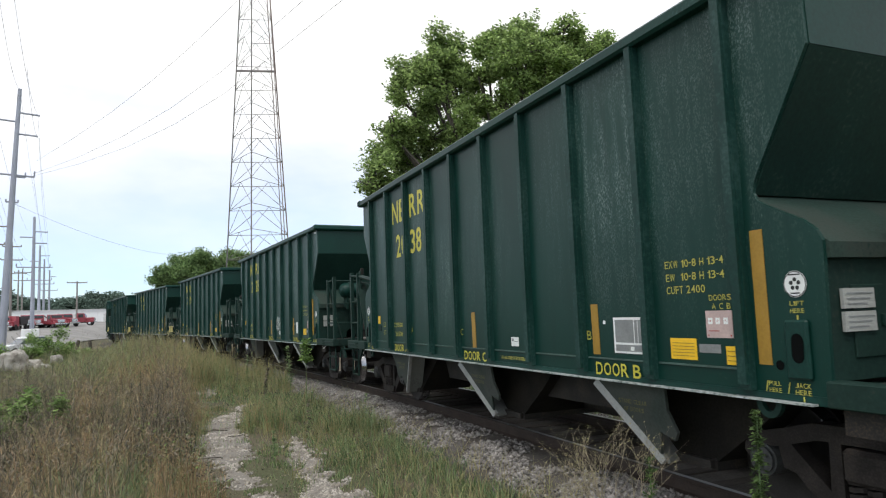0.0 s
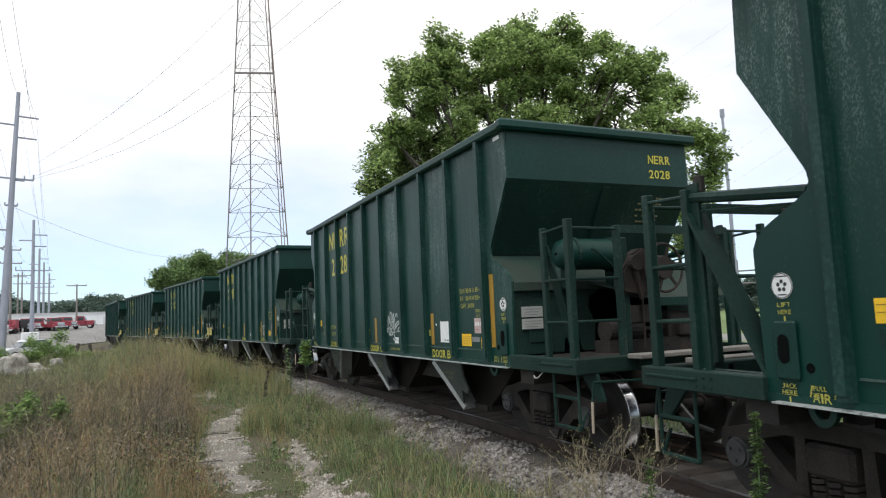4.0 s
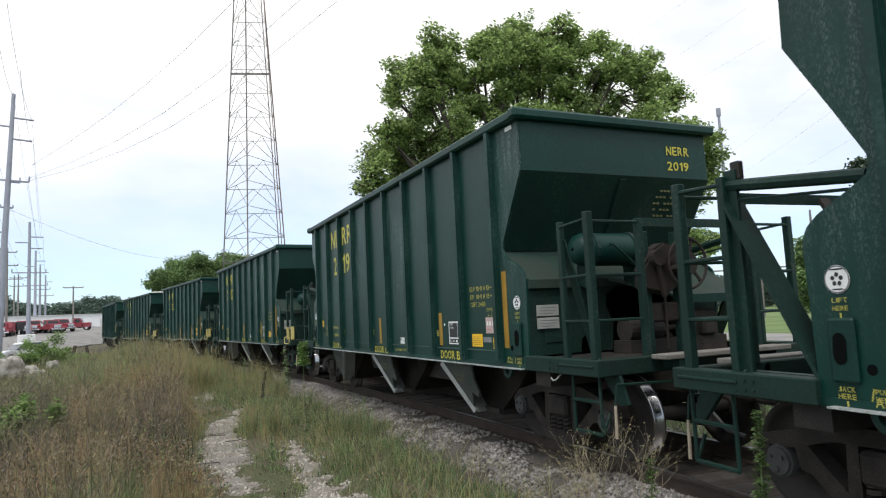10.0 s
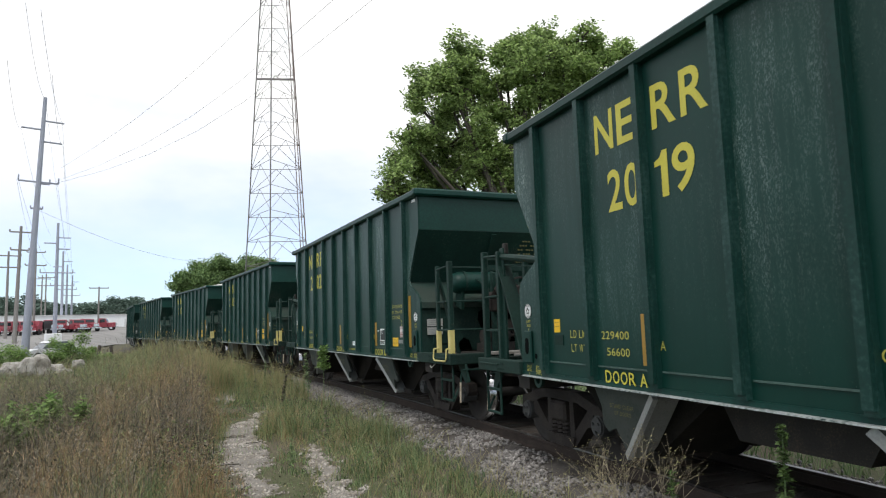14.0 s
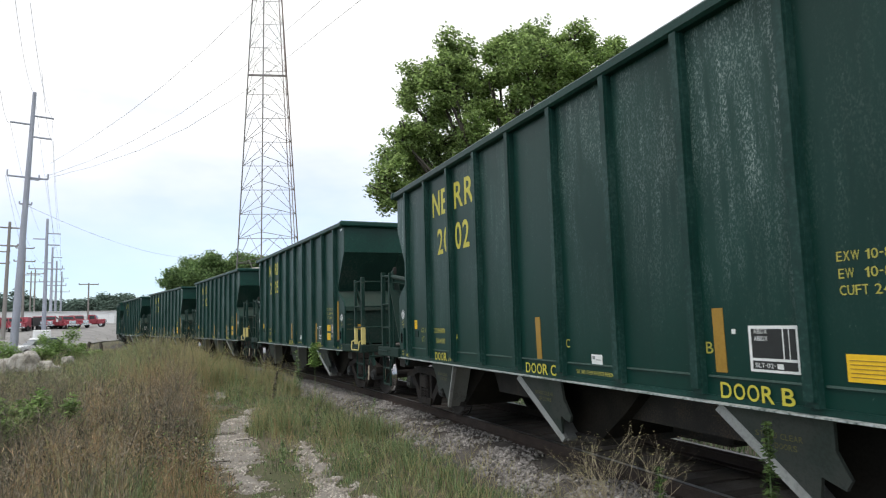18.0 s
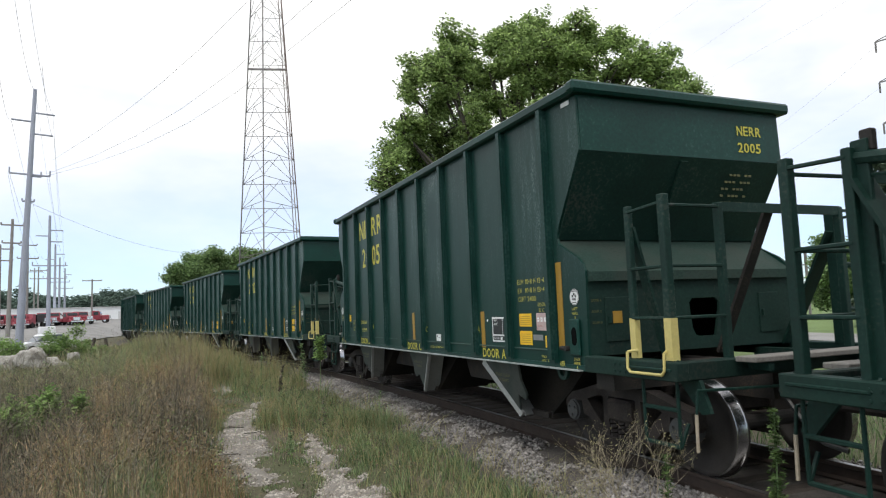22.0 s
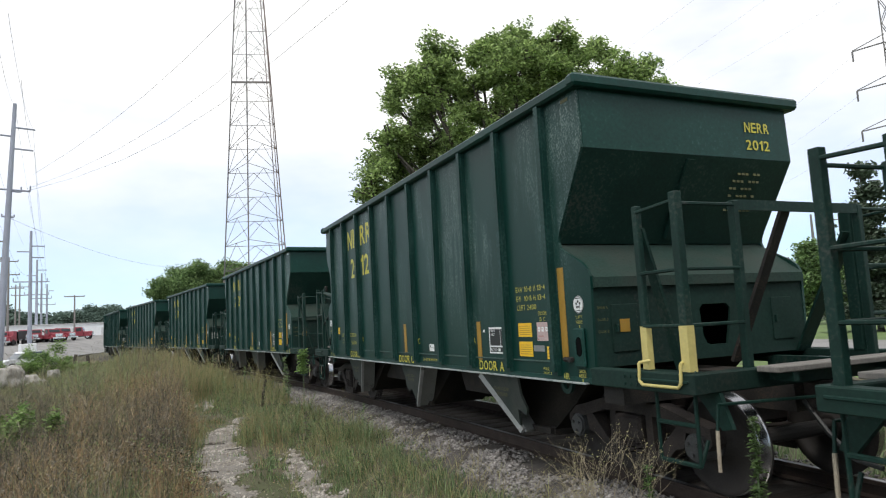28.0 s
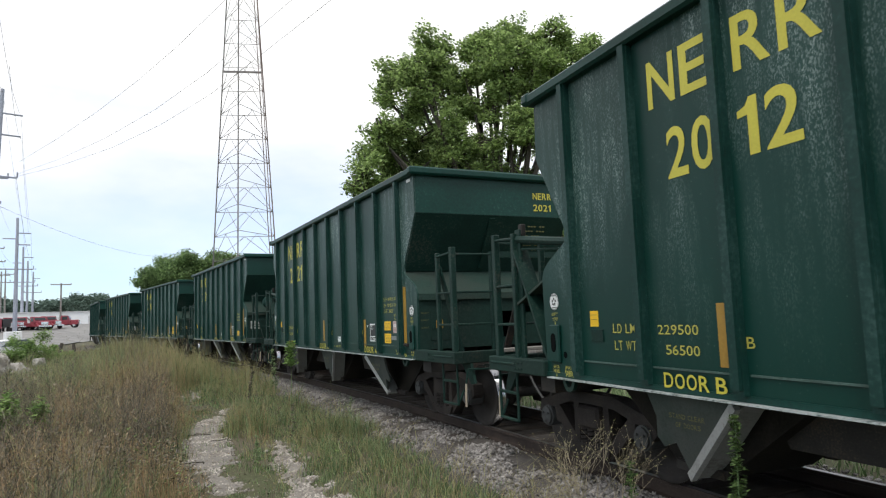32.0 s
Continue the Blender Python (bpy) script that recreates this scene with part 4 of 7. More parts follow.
def glyph(ch, width, height, bold, mat):
    """One condensed letter in the (x, y) plane with its lower left corner at the origin."""
    key = (ch, round(width, 4), round(height, 4), bold, mat)
    if key in FONT_CACHE:
        return FONT_CACHE[key]
    me = glyph_shape(ch, bold).copy()
    co = np.empty(len(me.vertices) * 3)
    me.vertices.foreach_get("co", co)
    co = co.reshape(-1, 3)
    lo, hi = co.min(0), co.max(0)
    low = 0.45 * height if ch == "-" else 0.0
    tall = {"-": 0.14, ".": 0.18}.get(ch, 1.0) * height
    co[:, 0] = (co[:, 0] - lo[0]) / (hi[0] - lo[0]) * width
    co[:, 1] = (co[:, 1] - lo[1]) / (hi[1] - lo[1]) * tall + low
    me.vertices.foreach_set("co", co.ravel())
    me.name = "letter"
    me.materials.clear()
    me.materials.append(M[mat])
    FONT_CACHE[key] = me
    return me


def set_line(body, width):
    """Where each letter of a line starts and how wide it is: (letter, start, width)."""
    gap = 0.2
    wide = {**WIDE, " ": 0.2} if body.startswith("DOOR") else WIDE
    total = sum(wide.get(c, 1.0) for c in body) + gap * (len(body) - 1)
    k, x, out = width / total, 0.0, []
    for c in body:
        w = wide.get(c, 1.0)
        if c != " ":
            out.append((c, x * k, w * k))
        x += w + gap
    return out


def face_pose(flip, u, z, x=SHEET + 0.004):
    """Pose on the near side: text x runs towards -u, text y is up, its normal looks at the path."""
    m = Matrix(((0, 0, -1, -x), (-1, 0, 0, u), (0, 1, 0, z), (0, 0, 0, 1)))
    return Matrix.Rotation(math.pi if flip else 0.0, 4, "Z") @ m


def letters(car, flip, body, u0, u1, z0, z1, mat="yellow_small", bold=0.004, x=SHEET + 0.004):
    """A stencilled line from u0 to u1 along the side, each letter a part of its own."""
    for c, start, w in set_line(body, u0 - u1):
        ob = new("letter", glyph(c, w, z1 - z0, bold, mat))
        ob.parent = car
        ob.matrix_basis = face_pose(flip, u0 - start, z0, x)


def fine_print(car, flip, body, u0, u1, z0, z1, mat, x=SHEET + 0.004):
    """A line too small to pick apart, in one mesh."""
    key = ("line", body, u0 - u1, z1 - z0, mat)
    if key not in FONT_CACHE:
        bm = B()
        for c, start, w in set_line(body, u0 - u1):
            had = len(bm.verts)
            bm.from_mesh(glyph(c, w, z1 - z0, 0.01, mat))
            bm.verts.ensure_lookup_table()
            for v in bm.verts[had:]:
                v.co.x += start
        me = bpy.data.meshes.new("lettering")
        bm.to_mesh(me)
        bm.free()
        me.materials.append(M[mat])
        FONT_CACHE[key] = me
    ob = new("lettering", FONT_CACHE[key])
    ob.parent = car
    ob.matrix_basis = face_pose(flip, u0, z0, x)
    tagged(ob, kind="stuff")


def decal(car, flip, name, u0, u1, z0, z1, mat, label="", x=SHEET, thick=0.005, marks=()):
    """A thin plate or tape on the side; marks: bars on it in parts of its width and height, with a material."""
    w, h = u0 - u1, z1 - z0
    bm = B()
    box(bm, 0, w, 0, h, 0, thick)
    ob = part(name, bm, mat, car, label)
    ob.matrix_basis = face_pose(flip, u0, z0, x)
    for i, (a, b, c, d_, mm) in enumerate(marks):
        k = B()
        box(k, a * w, b * w, c * h, d_ * h, thick, thick + 0.002)
        part("print", k, mm, ob)
    return ob


def roundel(car, flip, u, z, r):
    bm = B()
    bmesh.ops.create_circle(bm, cap_ends=True, segments=28, radius=r)
    disc = part("roundel", bm, "white", car, "white round emblem with a dark device")
    disc.matrix_basis = face_pose(flip, u, z, SHEET + 0.005)
    ring = B()
    for i in range(28):
        a, b = 2 * math.pi * i / 28, 2 * math.pi * (i + 1) / 28
        q = [ring.verts.new((k * math.cos(t), k * math.sin(t), 0.002)) for k, t in ((r * 0.97, a), (r * 0.97, b), (r * 0.90, b), (r * 0.90, a))]
        ring.faces.new(q[::-1])
    for k in range(5):
        t = k * 2 * math.pi / 5 + 0.3
        c = Vector((math.cos(t), math.sin(t), 0)) * r * 0.34
        bmesh.ops.create_circle(ring, cap_ends=True, segments=8, radius=r * 0.17, matrix=Matrix.Translation(c + Vector((0, 0, 0.002))))
    box(ring, -r * 0.5, r * 0.5, r * 0.66, r * 0.76, 0.0015, 0.002)
    box(ring, -r * 0.4, r * 0.4, -r * 0.74, -r * 0.64, 0.0015, 0.002)
    part("device", ring, "black", disc)


def markings(car, near, number, tags):
    """near: 'B' where the brake end leads; number: digits on the side; tags: what sets this car apart."""
    flip = near == "A"
    far = "B" if flip else "A"
    away = tags.get("away")

    def L(body, *a, **k):
        if not away or k.get("mat") == "yellow":
            letters(car, flip, body, *a, **k)
    D = lambda *a, **k: decal(car, flip, *a, **k)
    big, mid = dict(mat="yellow", bold=0.015), dict(mat="yellow", bold=0.012, x=SHEET + 0.016)
    L("NE", 3.37, 2.695, 3.365, 3.775, **big)
    L("RR", 2.435, 1.715, 3.365, 3.77, **big)
    L(number[:2], 3.185, 2.665, 2.735, 3.15, **big)
    L(number[2:], 2.435, 1.91, 2.735, 3.15, **big)
    # far part: weights
    L("LD LMT", 4.063, 3.665, 1.482, 1.565)
    L("LT WT", 4.05, 3.74, 1.33, 1.415)
    L(tags["limit"], 3.445, 2.978, 1.478, 1.556)
    L(tags["light"], 3.36, 2.976, 1.315, 1.393)
    D("yellow_patch", 4.42, 4.29, 1.54, 1.69, "label_yellow", "small yellow label", marks=[(0.1, 0.9, 0.72, 0.76, "orange"), (0.1, 0.9, 0.42, 0.46, "orange")])
    D("bracket", 4.40, 4.22, 1.40, 1.51, "green_dark", thick=0.012)
    D("reflector", 2.775, 2.66, 1.245, 1.717, "orange", "amber reflective tape strip")
    L(far, 2.515, 2.44, 1.39, 1.47)
    L("DOOR " + far, 3.395, 2.715, 1.05, 1.17, **mid)
    # middle
    tilt = Matrix.Rotation(radians(2.0), 4, "Z")
    strip_c = D("reflector", 0.062, -0.045, 1.21, 1.69, "orange", "amber reflective tape strip")
    strip_c.matrix_basis = strip_c.matrix_basis @ tilt
    if tags.get("c_right"):
        L("C", -0.575, -0.655, 1.36, 1.45)
    else:
        L("C", 0.455, 0.375, 1.375, 1.465)
    L("DOOR C", 0.328, -0.36, 1.04, 1.16, **mid)
    z = tags.get("card", 1.22)
    D("small_card", -1.045, -1.225, z, z + 0.108, "white", "small white card", marks=[(0.1, 0.35, 0.55, 0.85, "grey"), (0.45, 0.9, 0.5, 0.56, "grey")])
    fine_print(car, flip, "U.S. AND OTHER PATENTS PENDING", -0.76, -1.42, 1.10, 1.138, "yellow_small")
    for u in (3.23, -0.02 if flip else 0.02, -3.23):
        fine_print(car, flip, "STAND CLEAR", u + 0.20, u - 0.20, 0.80, 0.84, "yellow_dim", x=1.492)
        fine_print(car, flip, "OF DOORS", u + 0.14, u - 0.14, 0.73, 0.77, "yellow_dim", x=1.481)
    # near part
    du = 0.03 if near == "A" else 0.0
    L(near, du - 2.64, du - 2.715, 1.375, 1.465)
    strip_n = D("reflector", -2.735, -2.845, 1.235 if not flip else 1.17, 1.725 if not flip else 1.672, "orange", "amber reflective tape strip")
    strip_n.matrix_basis = strip_n.matrix_basis @ Matrix.Rotation(radians(1.0), 4, "Z")
    L("DOOR " + near, -2.778, -3.445, 1.045, 1.165, **mid)
    D("bolt_head", -2.915, -2.95, 1.53, 1.565, "white")
    kind = tags["panel"]
    if kind == "white":
        D("data_panel", -3.088, -3.487, 1.28, 1.597, "white", "blank white repainted data panel", marks=[(0.36, 0.50, 0.07, 0.14, "grey"), (0.56, 0.74, 0.07, 0.14, "grey")])
    else:
        ink = "black" if kind == "black" else "grey"
        D("data_panel", -3.075, -3.505, 1.262, 1.592, "white", "white framed data panel with an inner square",
          marks=[(0.06, 0.68, 0.30, 0.93, ink), (0.71, 0.80, 0.30, 0.93, ink), (0.82, 0.94, 0.30, 0.93, ink),
                 (0.06, 0.94, 0.06, 0.24, ink)])
        D("print", -3.315, -3.365, 1.290, 1.326, "white", x=SHEET + 0.0075, thick=0.002)
        if kind == "black":
            for body, a, b, z0 in (("ABDX", 0.12, 0.40, 1.535), ("ABDX", 0.12, 0.40, 1.484), ("BLT-02-", 0.12, 0.53, 1.294)):
                L(body, -3.075 - 0.43 * a, -3.075 - 0.43 * b, z0, z0 + 0.032, mat="white", x=SHEET + 0.0100)
    L("EXW 10-8 H 13-4", -3.828, -4.47, 1.994, 2.056)
    L("EW  10-8 H 13-4", -3.832, -4.47, 1.885, 1.947)
    L("CUFT 2400", -3.832, -4.264, 1.78, 1.842)
    L("DOORS", -4.297, -4.517, 1.712, 1.757)
    L(far + " C " + near, -4.322, -4.508, 1.645, 1.69)
    D("defect_card", -4.25, -4.515, 1.425, 1.634, "pink", "pinkish stencilled card", marks=[(0.10, 0.26, 0.50, 0.74, "white"), (0.38, 0.54, 0.50, 0.74, "white"), (0.68, 0.84, 0.50, 0.74, "white"), (0.06, 0.10, 0.06, 0.12, "red_mark"), (0.1, 0.5, 0.24, 0.27, "red_mark"), (0.9, 0.94, 0.06, 0.12, "red_mark"), (0.15, 0.2, 0.6, 0.66, "red_mark"), (0.43, 0.48, 0.6, 0.66, "red_mark"), (0.73, 0.78, 0.6, 0.66, "red_mark")])
    D("yellow_panel", -3.835, -4.13, 1.244, 1.415, "label_yellow", "bright yellow stencil panel", marks=[(0.08, 0.92, 0.16 + 0.15 * i, 0.19 + 0.15 * i, "orange") for i in range(5)])
    if tags.get("two_yellow"):
        D("yellow_panel", -3.835, -4.13, 1.47, 1.63, "label_yellow", "bright yellow stencil panel", marks=[(0.08, 0.92, 0.16 + 0.15 * i, 0.19 + 0.15 * i, "orange") for i in range(5)])
    D("metal_plate", -4.16, -4.38, 1.307, 1.374, "grey", "dull grey metal plate")
    D("yellow_patch", -4.434, -4.534, 1.226, 1.364, "label_yellow", "small yellow label", marks=[(0.12, 0.88, 0.72, 0.76, "orange"), (0.12, 0.88, 0.46, 0.5, "orange"), (0.12, 0.88, 0.2, 0.24, "orange")])
    D("reflector", -4.732, -4.842, 1.245, 2.205, "orange", "long amber reflective tape strip")
    D("corner_tag", -5.02, -5.15 if number == "2012" else -5.18, 3.94, 3.975 if number == "2012" else 3.99, "yellow_dim" if number == "2012" else "white", "small pale tag under the top chord")
    for k in (-1, 1):
        roundel(car, flip, k * 5.076, 1.80, 0.09)
        L("LIFT", k * 5.075 + 0.054, k * 5.075 - 0.054, 1.655, 1.685)
        L("HERE", k * 5.075 + 0.054, k * 5.075 - 0.054, 1.605, 1.635)
        L("I", k * 5.075 + 0.007, k * 5.075 - 0.007, 1.535, 1.59)
        L("JACK", k * 5.08 + 0.06, k * 5.08 - 0.06, 1.105, 1.138, x=SHEET + 0.014)
        L("HERE", k * 5.08 + 0.06, k * 5.08 - 0.06, 1.06, 1.093, x=SHEET + 0.014)
        L("I", k * 5.08 + 0.006, k * 5.08 - 0.006, 1.015, 1.05, x=SHEET + 0.014)
        if k < 0 and near == "A":
            continue
        L("PULL", k * 4.85 + 0.05, k * 4.85 - 0.05, 1.105, 1.135)
        L("HERE", k * 4.85 + 0.05, k * 4.85 - 0.05, 1.06, 1.09)
        for du, lean in ((0.09, 14), (-0.09, 14)):
            rule = D("stencil_rule", k * 4.85 + du, k * 4.85 + du - 0.008, 1.03, 1.14, "yellow_small", thick=0.003)
            rule.matrix_basis = rule.matrix_basis @ Matrix.Rotation(radians(-lean), 4, "Z")
        # Flat black disc paints the shade inside the pulling hole.
        hole = B()
        bmesh.ops.create_circle(hole, cap_ends=True, segments=16, radius=0.034)
        part("pull_hole", hole, "hole", car).matrix_basis = face_pose(flip, k * 4.905, 1.248, SHEET + 0.004)
    if near == "A":
        L("PULL", -4.335, -4.455, 1.105, 1.135)
        L("HERE", -4.335, -4.445, 1.055, 1.085)
        D("stencil_rule", -4.475, -4.483, 1.06, 1.12, "yellow_small", thick=0.003)
        L("AIR", -4.74, -4.845, 1.03, 1.09, x=SHEET + 0.014)
        pipe = B()
        rod(pipe, (SHEET - 0.01, 4.83, 1.235), (SHEET + 0.05, 4.83, 1.235), 0.028, 10)
        rod(pipe, (SHEET + 0.03, 4.86, 1.235), (SHEET + 0.03, 4.74, 1.235), 0.022, 10)
        rod(pipe, (SHEET + 0.03, 4.77, 1.235), (SHEET + 0.03, 4.73, 1.235), 0.027, 10)
        trued(part("air_fitting", pipe, "grime", car, "short dark steel air pipe fitting"))
    L("AIR", 4.90, 4.76, 1.03, 1.09, x=SHEET + 0.014)
    if near == "B":
        for z in (1.625, 1.475):
            pl = B()
            box(pl, -1.40, -1.10, -5.235, -5.21, z, z + 0.13)
            plate = trued(part("notice_plate", pl, "notice", car, "faded white notice plate"))
            for i in range(3):
                ln = B()
                box(ln, -1.37, -1.18 + 0.03 * i, -5.238, -5.235, z + 0.024 + i * 0.034, z + 0.034 + i * 0.034)
                trued(part("print", ln, "grey", plate))
    else:
        pl = B()
        box(pl, 1.08, 1.20, 5.212, 5.222, 1.50, 1.63)
        trued(part("yellow_patch", pl, "orange", car, "small yellow label on the hatch"))
        for i, w in enumerate(("DOOR A", "DOOR C", "DOOR B")):
            for c, start, wide in set_line(w, 0.13):
                t = new("letter", glyph(c, wide, 0.026, 0.004, "yellow_dim"))
                t.parent = car
                t.matrix_basis = Matrix(((-1, 0, 0, 1.46 - start), (0, 0, 1, true_y(5.206)), (0, 1, 0, 1.74 - i * 0.12), (0, 0, 0, 1)))
    # marks on the leading end panel
    e = 1 if flip else -1
    for body, z in (("NERR", 3.71), (number, 3.50)):
        for c, start, wide in set_line(body, 0.40 if body == "NERR" else 0.38):
            t = new("letter", glyph(c, wide, 0.12, 0.014, "yellow"))
            t.parent = car
            t.matrix_basis = Matrix.Rotation(math.pi if flip else 0.0, 4, "Z") @ Matrix(((1, 0, 0, 0.80 + start), (0, 0, -1, -true_y(5.242)), (0, 1, 0, z), (0, 0, 0, 1)))
    rows_bm = B()
    for i in range(6):
        z = 3.18 - i * 0.075
        y = 5.235 - (3.335 - z) / 0.895 * 0.535 + 0.012
        for k in range(7):
            a = 0.66 + k * 0.062 + (i % 2) * 0.02
            if (k + i) % 4:
                bar(rows_bm, (a * -e, y * e, z), ((a + 0.045) * -e, y * e, z), 0.004, 0.026)
    tagged(trued(part("stencil_block", rows_bm, "yellow_dim", car, "rows of small faded stencil")), kind="stuff")
    if tags.get("safety"):
        for x, y, w in ((1.49, 5.93, 0.063), (1.49, 6.47, 0.081)):
            s = B()
            xx, yy = x * (1 if flip else -1), y * e
            box(s, xx - w / 2, xx + w / 2, yy - w * 0.62, yy + w * 0.62, 1.18, 1.56)
            trued(part("painted_stile_foot", s, "safety", car, "cream yellow painted foot of a ladder stile"))
        g = B()
        sx = 1 if flip else -1
        loop = [(1.52, 5.99, 1.26), (1.59, 5.92, 1.245), (1.60, 5.92, 1.09), (1.60, 5.96, 1.055), (1.60, 6.43, 1.055), (1.60, 6.47, 1.09), (1.59, 6.47, 1.245), (1.52, 6.42, 1.26)]
        for a, b in zip(loop, loop[1:]):
            rod(g, (sx * a[0], a[1] * e, a[2]), (sx * b[0], b[1] * e, b[2]), 0.014, 8)
        trued(part("grab_iron", g, "safety", car, "cream yellow grab iron"))
    if tags.get("graffiti"):
        # strokes across a square of one unit, x along the side and y up
        strokes = ["0.08,0.44 0.11,0.78 0.13,0.81 0.16,0.74 0.18,0.55 0.26,0.93 0.29,0.97 0.35,0.92 0.34,0.80 0.24,0.46",
                   "0.31,0.42 0.41,0.75 0.46,0.90 0.50,0.88 0.48,0.70 0.40,0.36", "0.36,0.58 0.50,0.64",
                   "0.73,0.78 0.72,0.88 0.65,0.88 0.56,0.72 0.49,0.52 0.46,0.32 0.49,0.26 0.57,0.36 0.64,0.50",
                   "0.53,0.43 0.62,0.52 0.76,0.61 0.87,0.61 0.86,0.55 0.76,0.50 0.64,0.40 0.61,0.36",
                   "0.00,0.32 0.02,0.35 0.12,0.36 0.22,0.40", "0.00,0.33 0.05,0.20", "0.12,0.36 0.15,0.11", "0.21,0.33 0.20,0.22 0.24,0.09",
                   "0.22,0.34 0.34,0.32 0.26,0.22 0.42,0.20 0.36,0.13 0.24,0.09", "0.56,0.22 0.48,0.20 0.48,0.13 0.54,0.06 0.52,-0.03",
                   "0.43,-0.02 0.46,-0.08 0.52,-0.08 0.62,-0.03", "0.84,0.40 0.76,0.30 0.75,0.24 0.87,0.26", "0.92,0.42 0.90,0.26 0.88,0.08"]
        ox, oz, sx, sz = 0.64, 1.315, 0.76, 0.49

        def dab(bm, x, z, r):
            bmesh.ops.create_circle(bm, cap_ends=True, segments=10, radius=r, matrix=Matrix.Translation((x, z, 0.0)))
        for line in strokes + ["0.01,0.66 0.012,0.665", "0.67,0.24 0.672,0.242", "0.99,0.21 0.99,0.212"]:
            pts = [tuple(float(v) for v in p.split(",")) for p in line.split()]
            pts = [(ox + p * sx, oz + q * sz) for p, q in pts]
            gr = B()
            for n, (p, q) in enumerate(zip(pts, pts[1:])):
                bar(gr, (p[0], p[1], 0.0005 * (n % 3)), (q[0], q[1], 0.0005 * (n % 3)), 0.028, 0.002, (0, 0, 1))
            for p in pts:
                dab(gr, p[0], p[1], 0.0145)
            ob = part("graffiti_stroke", gr, "spray", car, "white spray-painted stroke of a scrawl")
            ob.matrix_basis = face_pose(flip, 0, 0, SHEET + 0.004)


TRAIN = [("B", "2038", dict(chalk=(0.5, 0.9), card=1.265, heap=0.0, limit="229500", light="56500", panel="grey")),
         ("B", "2028", dict(chalk=(0.8, 0.9), card=1.220, heap=0.0, limit="229300", light="56700", panel="white", graffiti=True)),
         ("B", "2019", dict(chalk=(0.8, 0.8), card=1.227, limit="229400", light="56600", panel="black")),
         ("B", "2002", dict(chalk=(1.4, 1.0), card=1.197, c_right=True, limit="229600", light="56400", panel="black", safety=True)),
         ("A", "2005", dict(chalk=(1.3, 0.9), card=1.220, c_right=True, limit="229500", light="56500", panel="black", two_yellow=True, safety=True)),
         ("A", "2012", dict(chalk=(1.8, 3.2), card=1.250, heap=0.24, c_right=True, limit="229500", light="56500", panel="black", two_yellow=True, safety=True)),
         ("A", "2021", dict(c_right=True, limit="229500", light="56500", panel="black", two_yellow=True)),
         ("B", "2031", dict(limit="229400", light="56600", panel="grey")),
         ("A", "2016", dict(away=True, limit="229500", light="56500", panel="black", two_yellow=True)),
         ("B", "2024", dict(away=True, limit="229300", light="56700", panel="grey")),
         ("A", "2009", dict(away=True, limit="229600", light="56400", panel="black", two_yellow=True)),
         ("B", "2033", dict(away=True, limit="229500", light="56500", panel="grey"))]
CARS = []


def build_train():
    first = hopper_car()
    bare = [first] + [copy_thing(first, pose(0, 0, 0)) for _ in TRAIN[1:]]
    for car, (near, number, tags) in zip(bare, TRAIN):
        markings(car, near, number, tags)
        for ob in car.children:
            if ob.name.startswith("stone_load"):
                ob.location.z = tags.get("heap", 0.16)
            if ob.name.startswith("side_sheet"):
                close, away = tags.get("chalk", (1.3, 1.3))
                ob.color = (close, away, 0, 1) if near == "B" else (away, close, 0, 1)
        if near == "A":
            for ob in list(car.children):
                if ob.name.split(".")[0] in ("stay_pipe", "brake_rod", "stop_block") and ob.data.vertices[0].co.y > 0:
                    bpy.data.objects.remove(ob)
        CARS.append((car, near == "A"))


build_train()

# ---- distance: lot, trucks, building, poles, tower, trees ----
M["steel_pole"] = material("galvanised_pole", (0.29, 0.31, 0.37), 0.6, 0.2, 0.2, 0.5, 20, space="Object")
M["wood_pole"] = material("weathered_pole_wood", (0.20, 0.19, 0.18), 0.85, 0, 0.3, 1, 20, 0.1, stretch=(6, 6, 1))
M["wire"] = material("dull_wire", (0.10, 0.10, 0.11), 0.6, 0.3)
M["tower"] = material("weathered_tower_steel", (0.17, 0.165, 0.17), 0.6, 0.3, 0.3, 0.4, 10, tint=(0.23, 0.21, 0.20))
M["tower_red"] = material("faded_red_tower_paint", (0.20, 0.155, 0.145), 0.7, 0.1, 0.3, 0.4, 10)
M["wall_white"] = material("white_ribbed_cladding", (0.74, 0.75, 0.76), 0.5, 0, 0.08, 0.2, 4)
M["roof_grey"] = material("pale_grey_roof", (0.5, 0.5, 0.5), 0.7)
M["red"] = material("red_truck_paint", (0.24, 0.040, 0.055), 0.4, 0, 0.3, 1.2, 20)
M["glass"] = material("dark_vehicle_glass", (0.02, 0.025, 0.03), 0.08, 0, 0.1)
# Paler copy of the glass: reflected sky is put into the base colour.
M["glass_pale"] = material("sky_lit_car_glass", (0.12, 0.14, 0.16), 0.15, 0, 0.1, spec=0.8)
M["chrome"] = material("bright_trim", (0.6, 0.6, 0.6), 0.25, 0.9)
M["rubber"] = material("tyre_rubber", (0.02, 0.02, 0.02), 0.85)
M["car_white"] = material("white_car_paint", (0.75, 0.76, 0.78), 0.3, 0, 0.05)
M["concrete"] = material("broken_concrete", (0.40, 0.385, 0.35), 0.9, 0, 0.4, 3, 30, 0.6, tint=(0.24, 0.225, 0.20))
M["bark"] = material("grey_brown_bark", (0.060, 0.052, 0.044), 0.9, 0, 0.4, 3, 20, 0.4, stretch=(4, 4, 1))
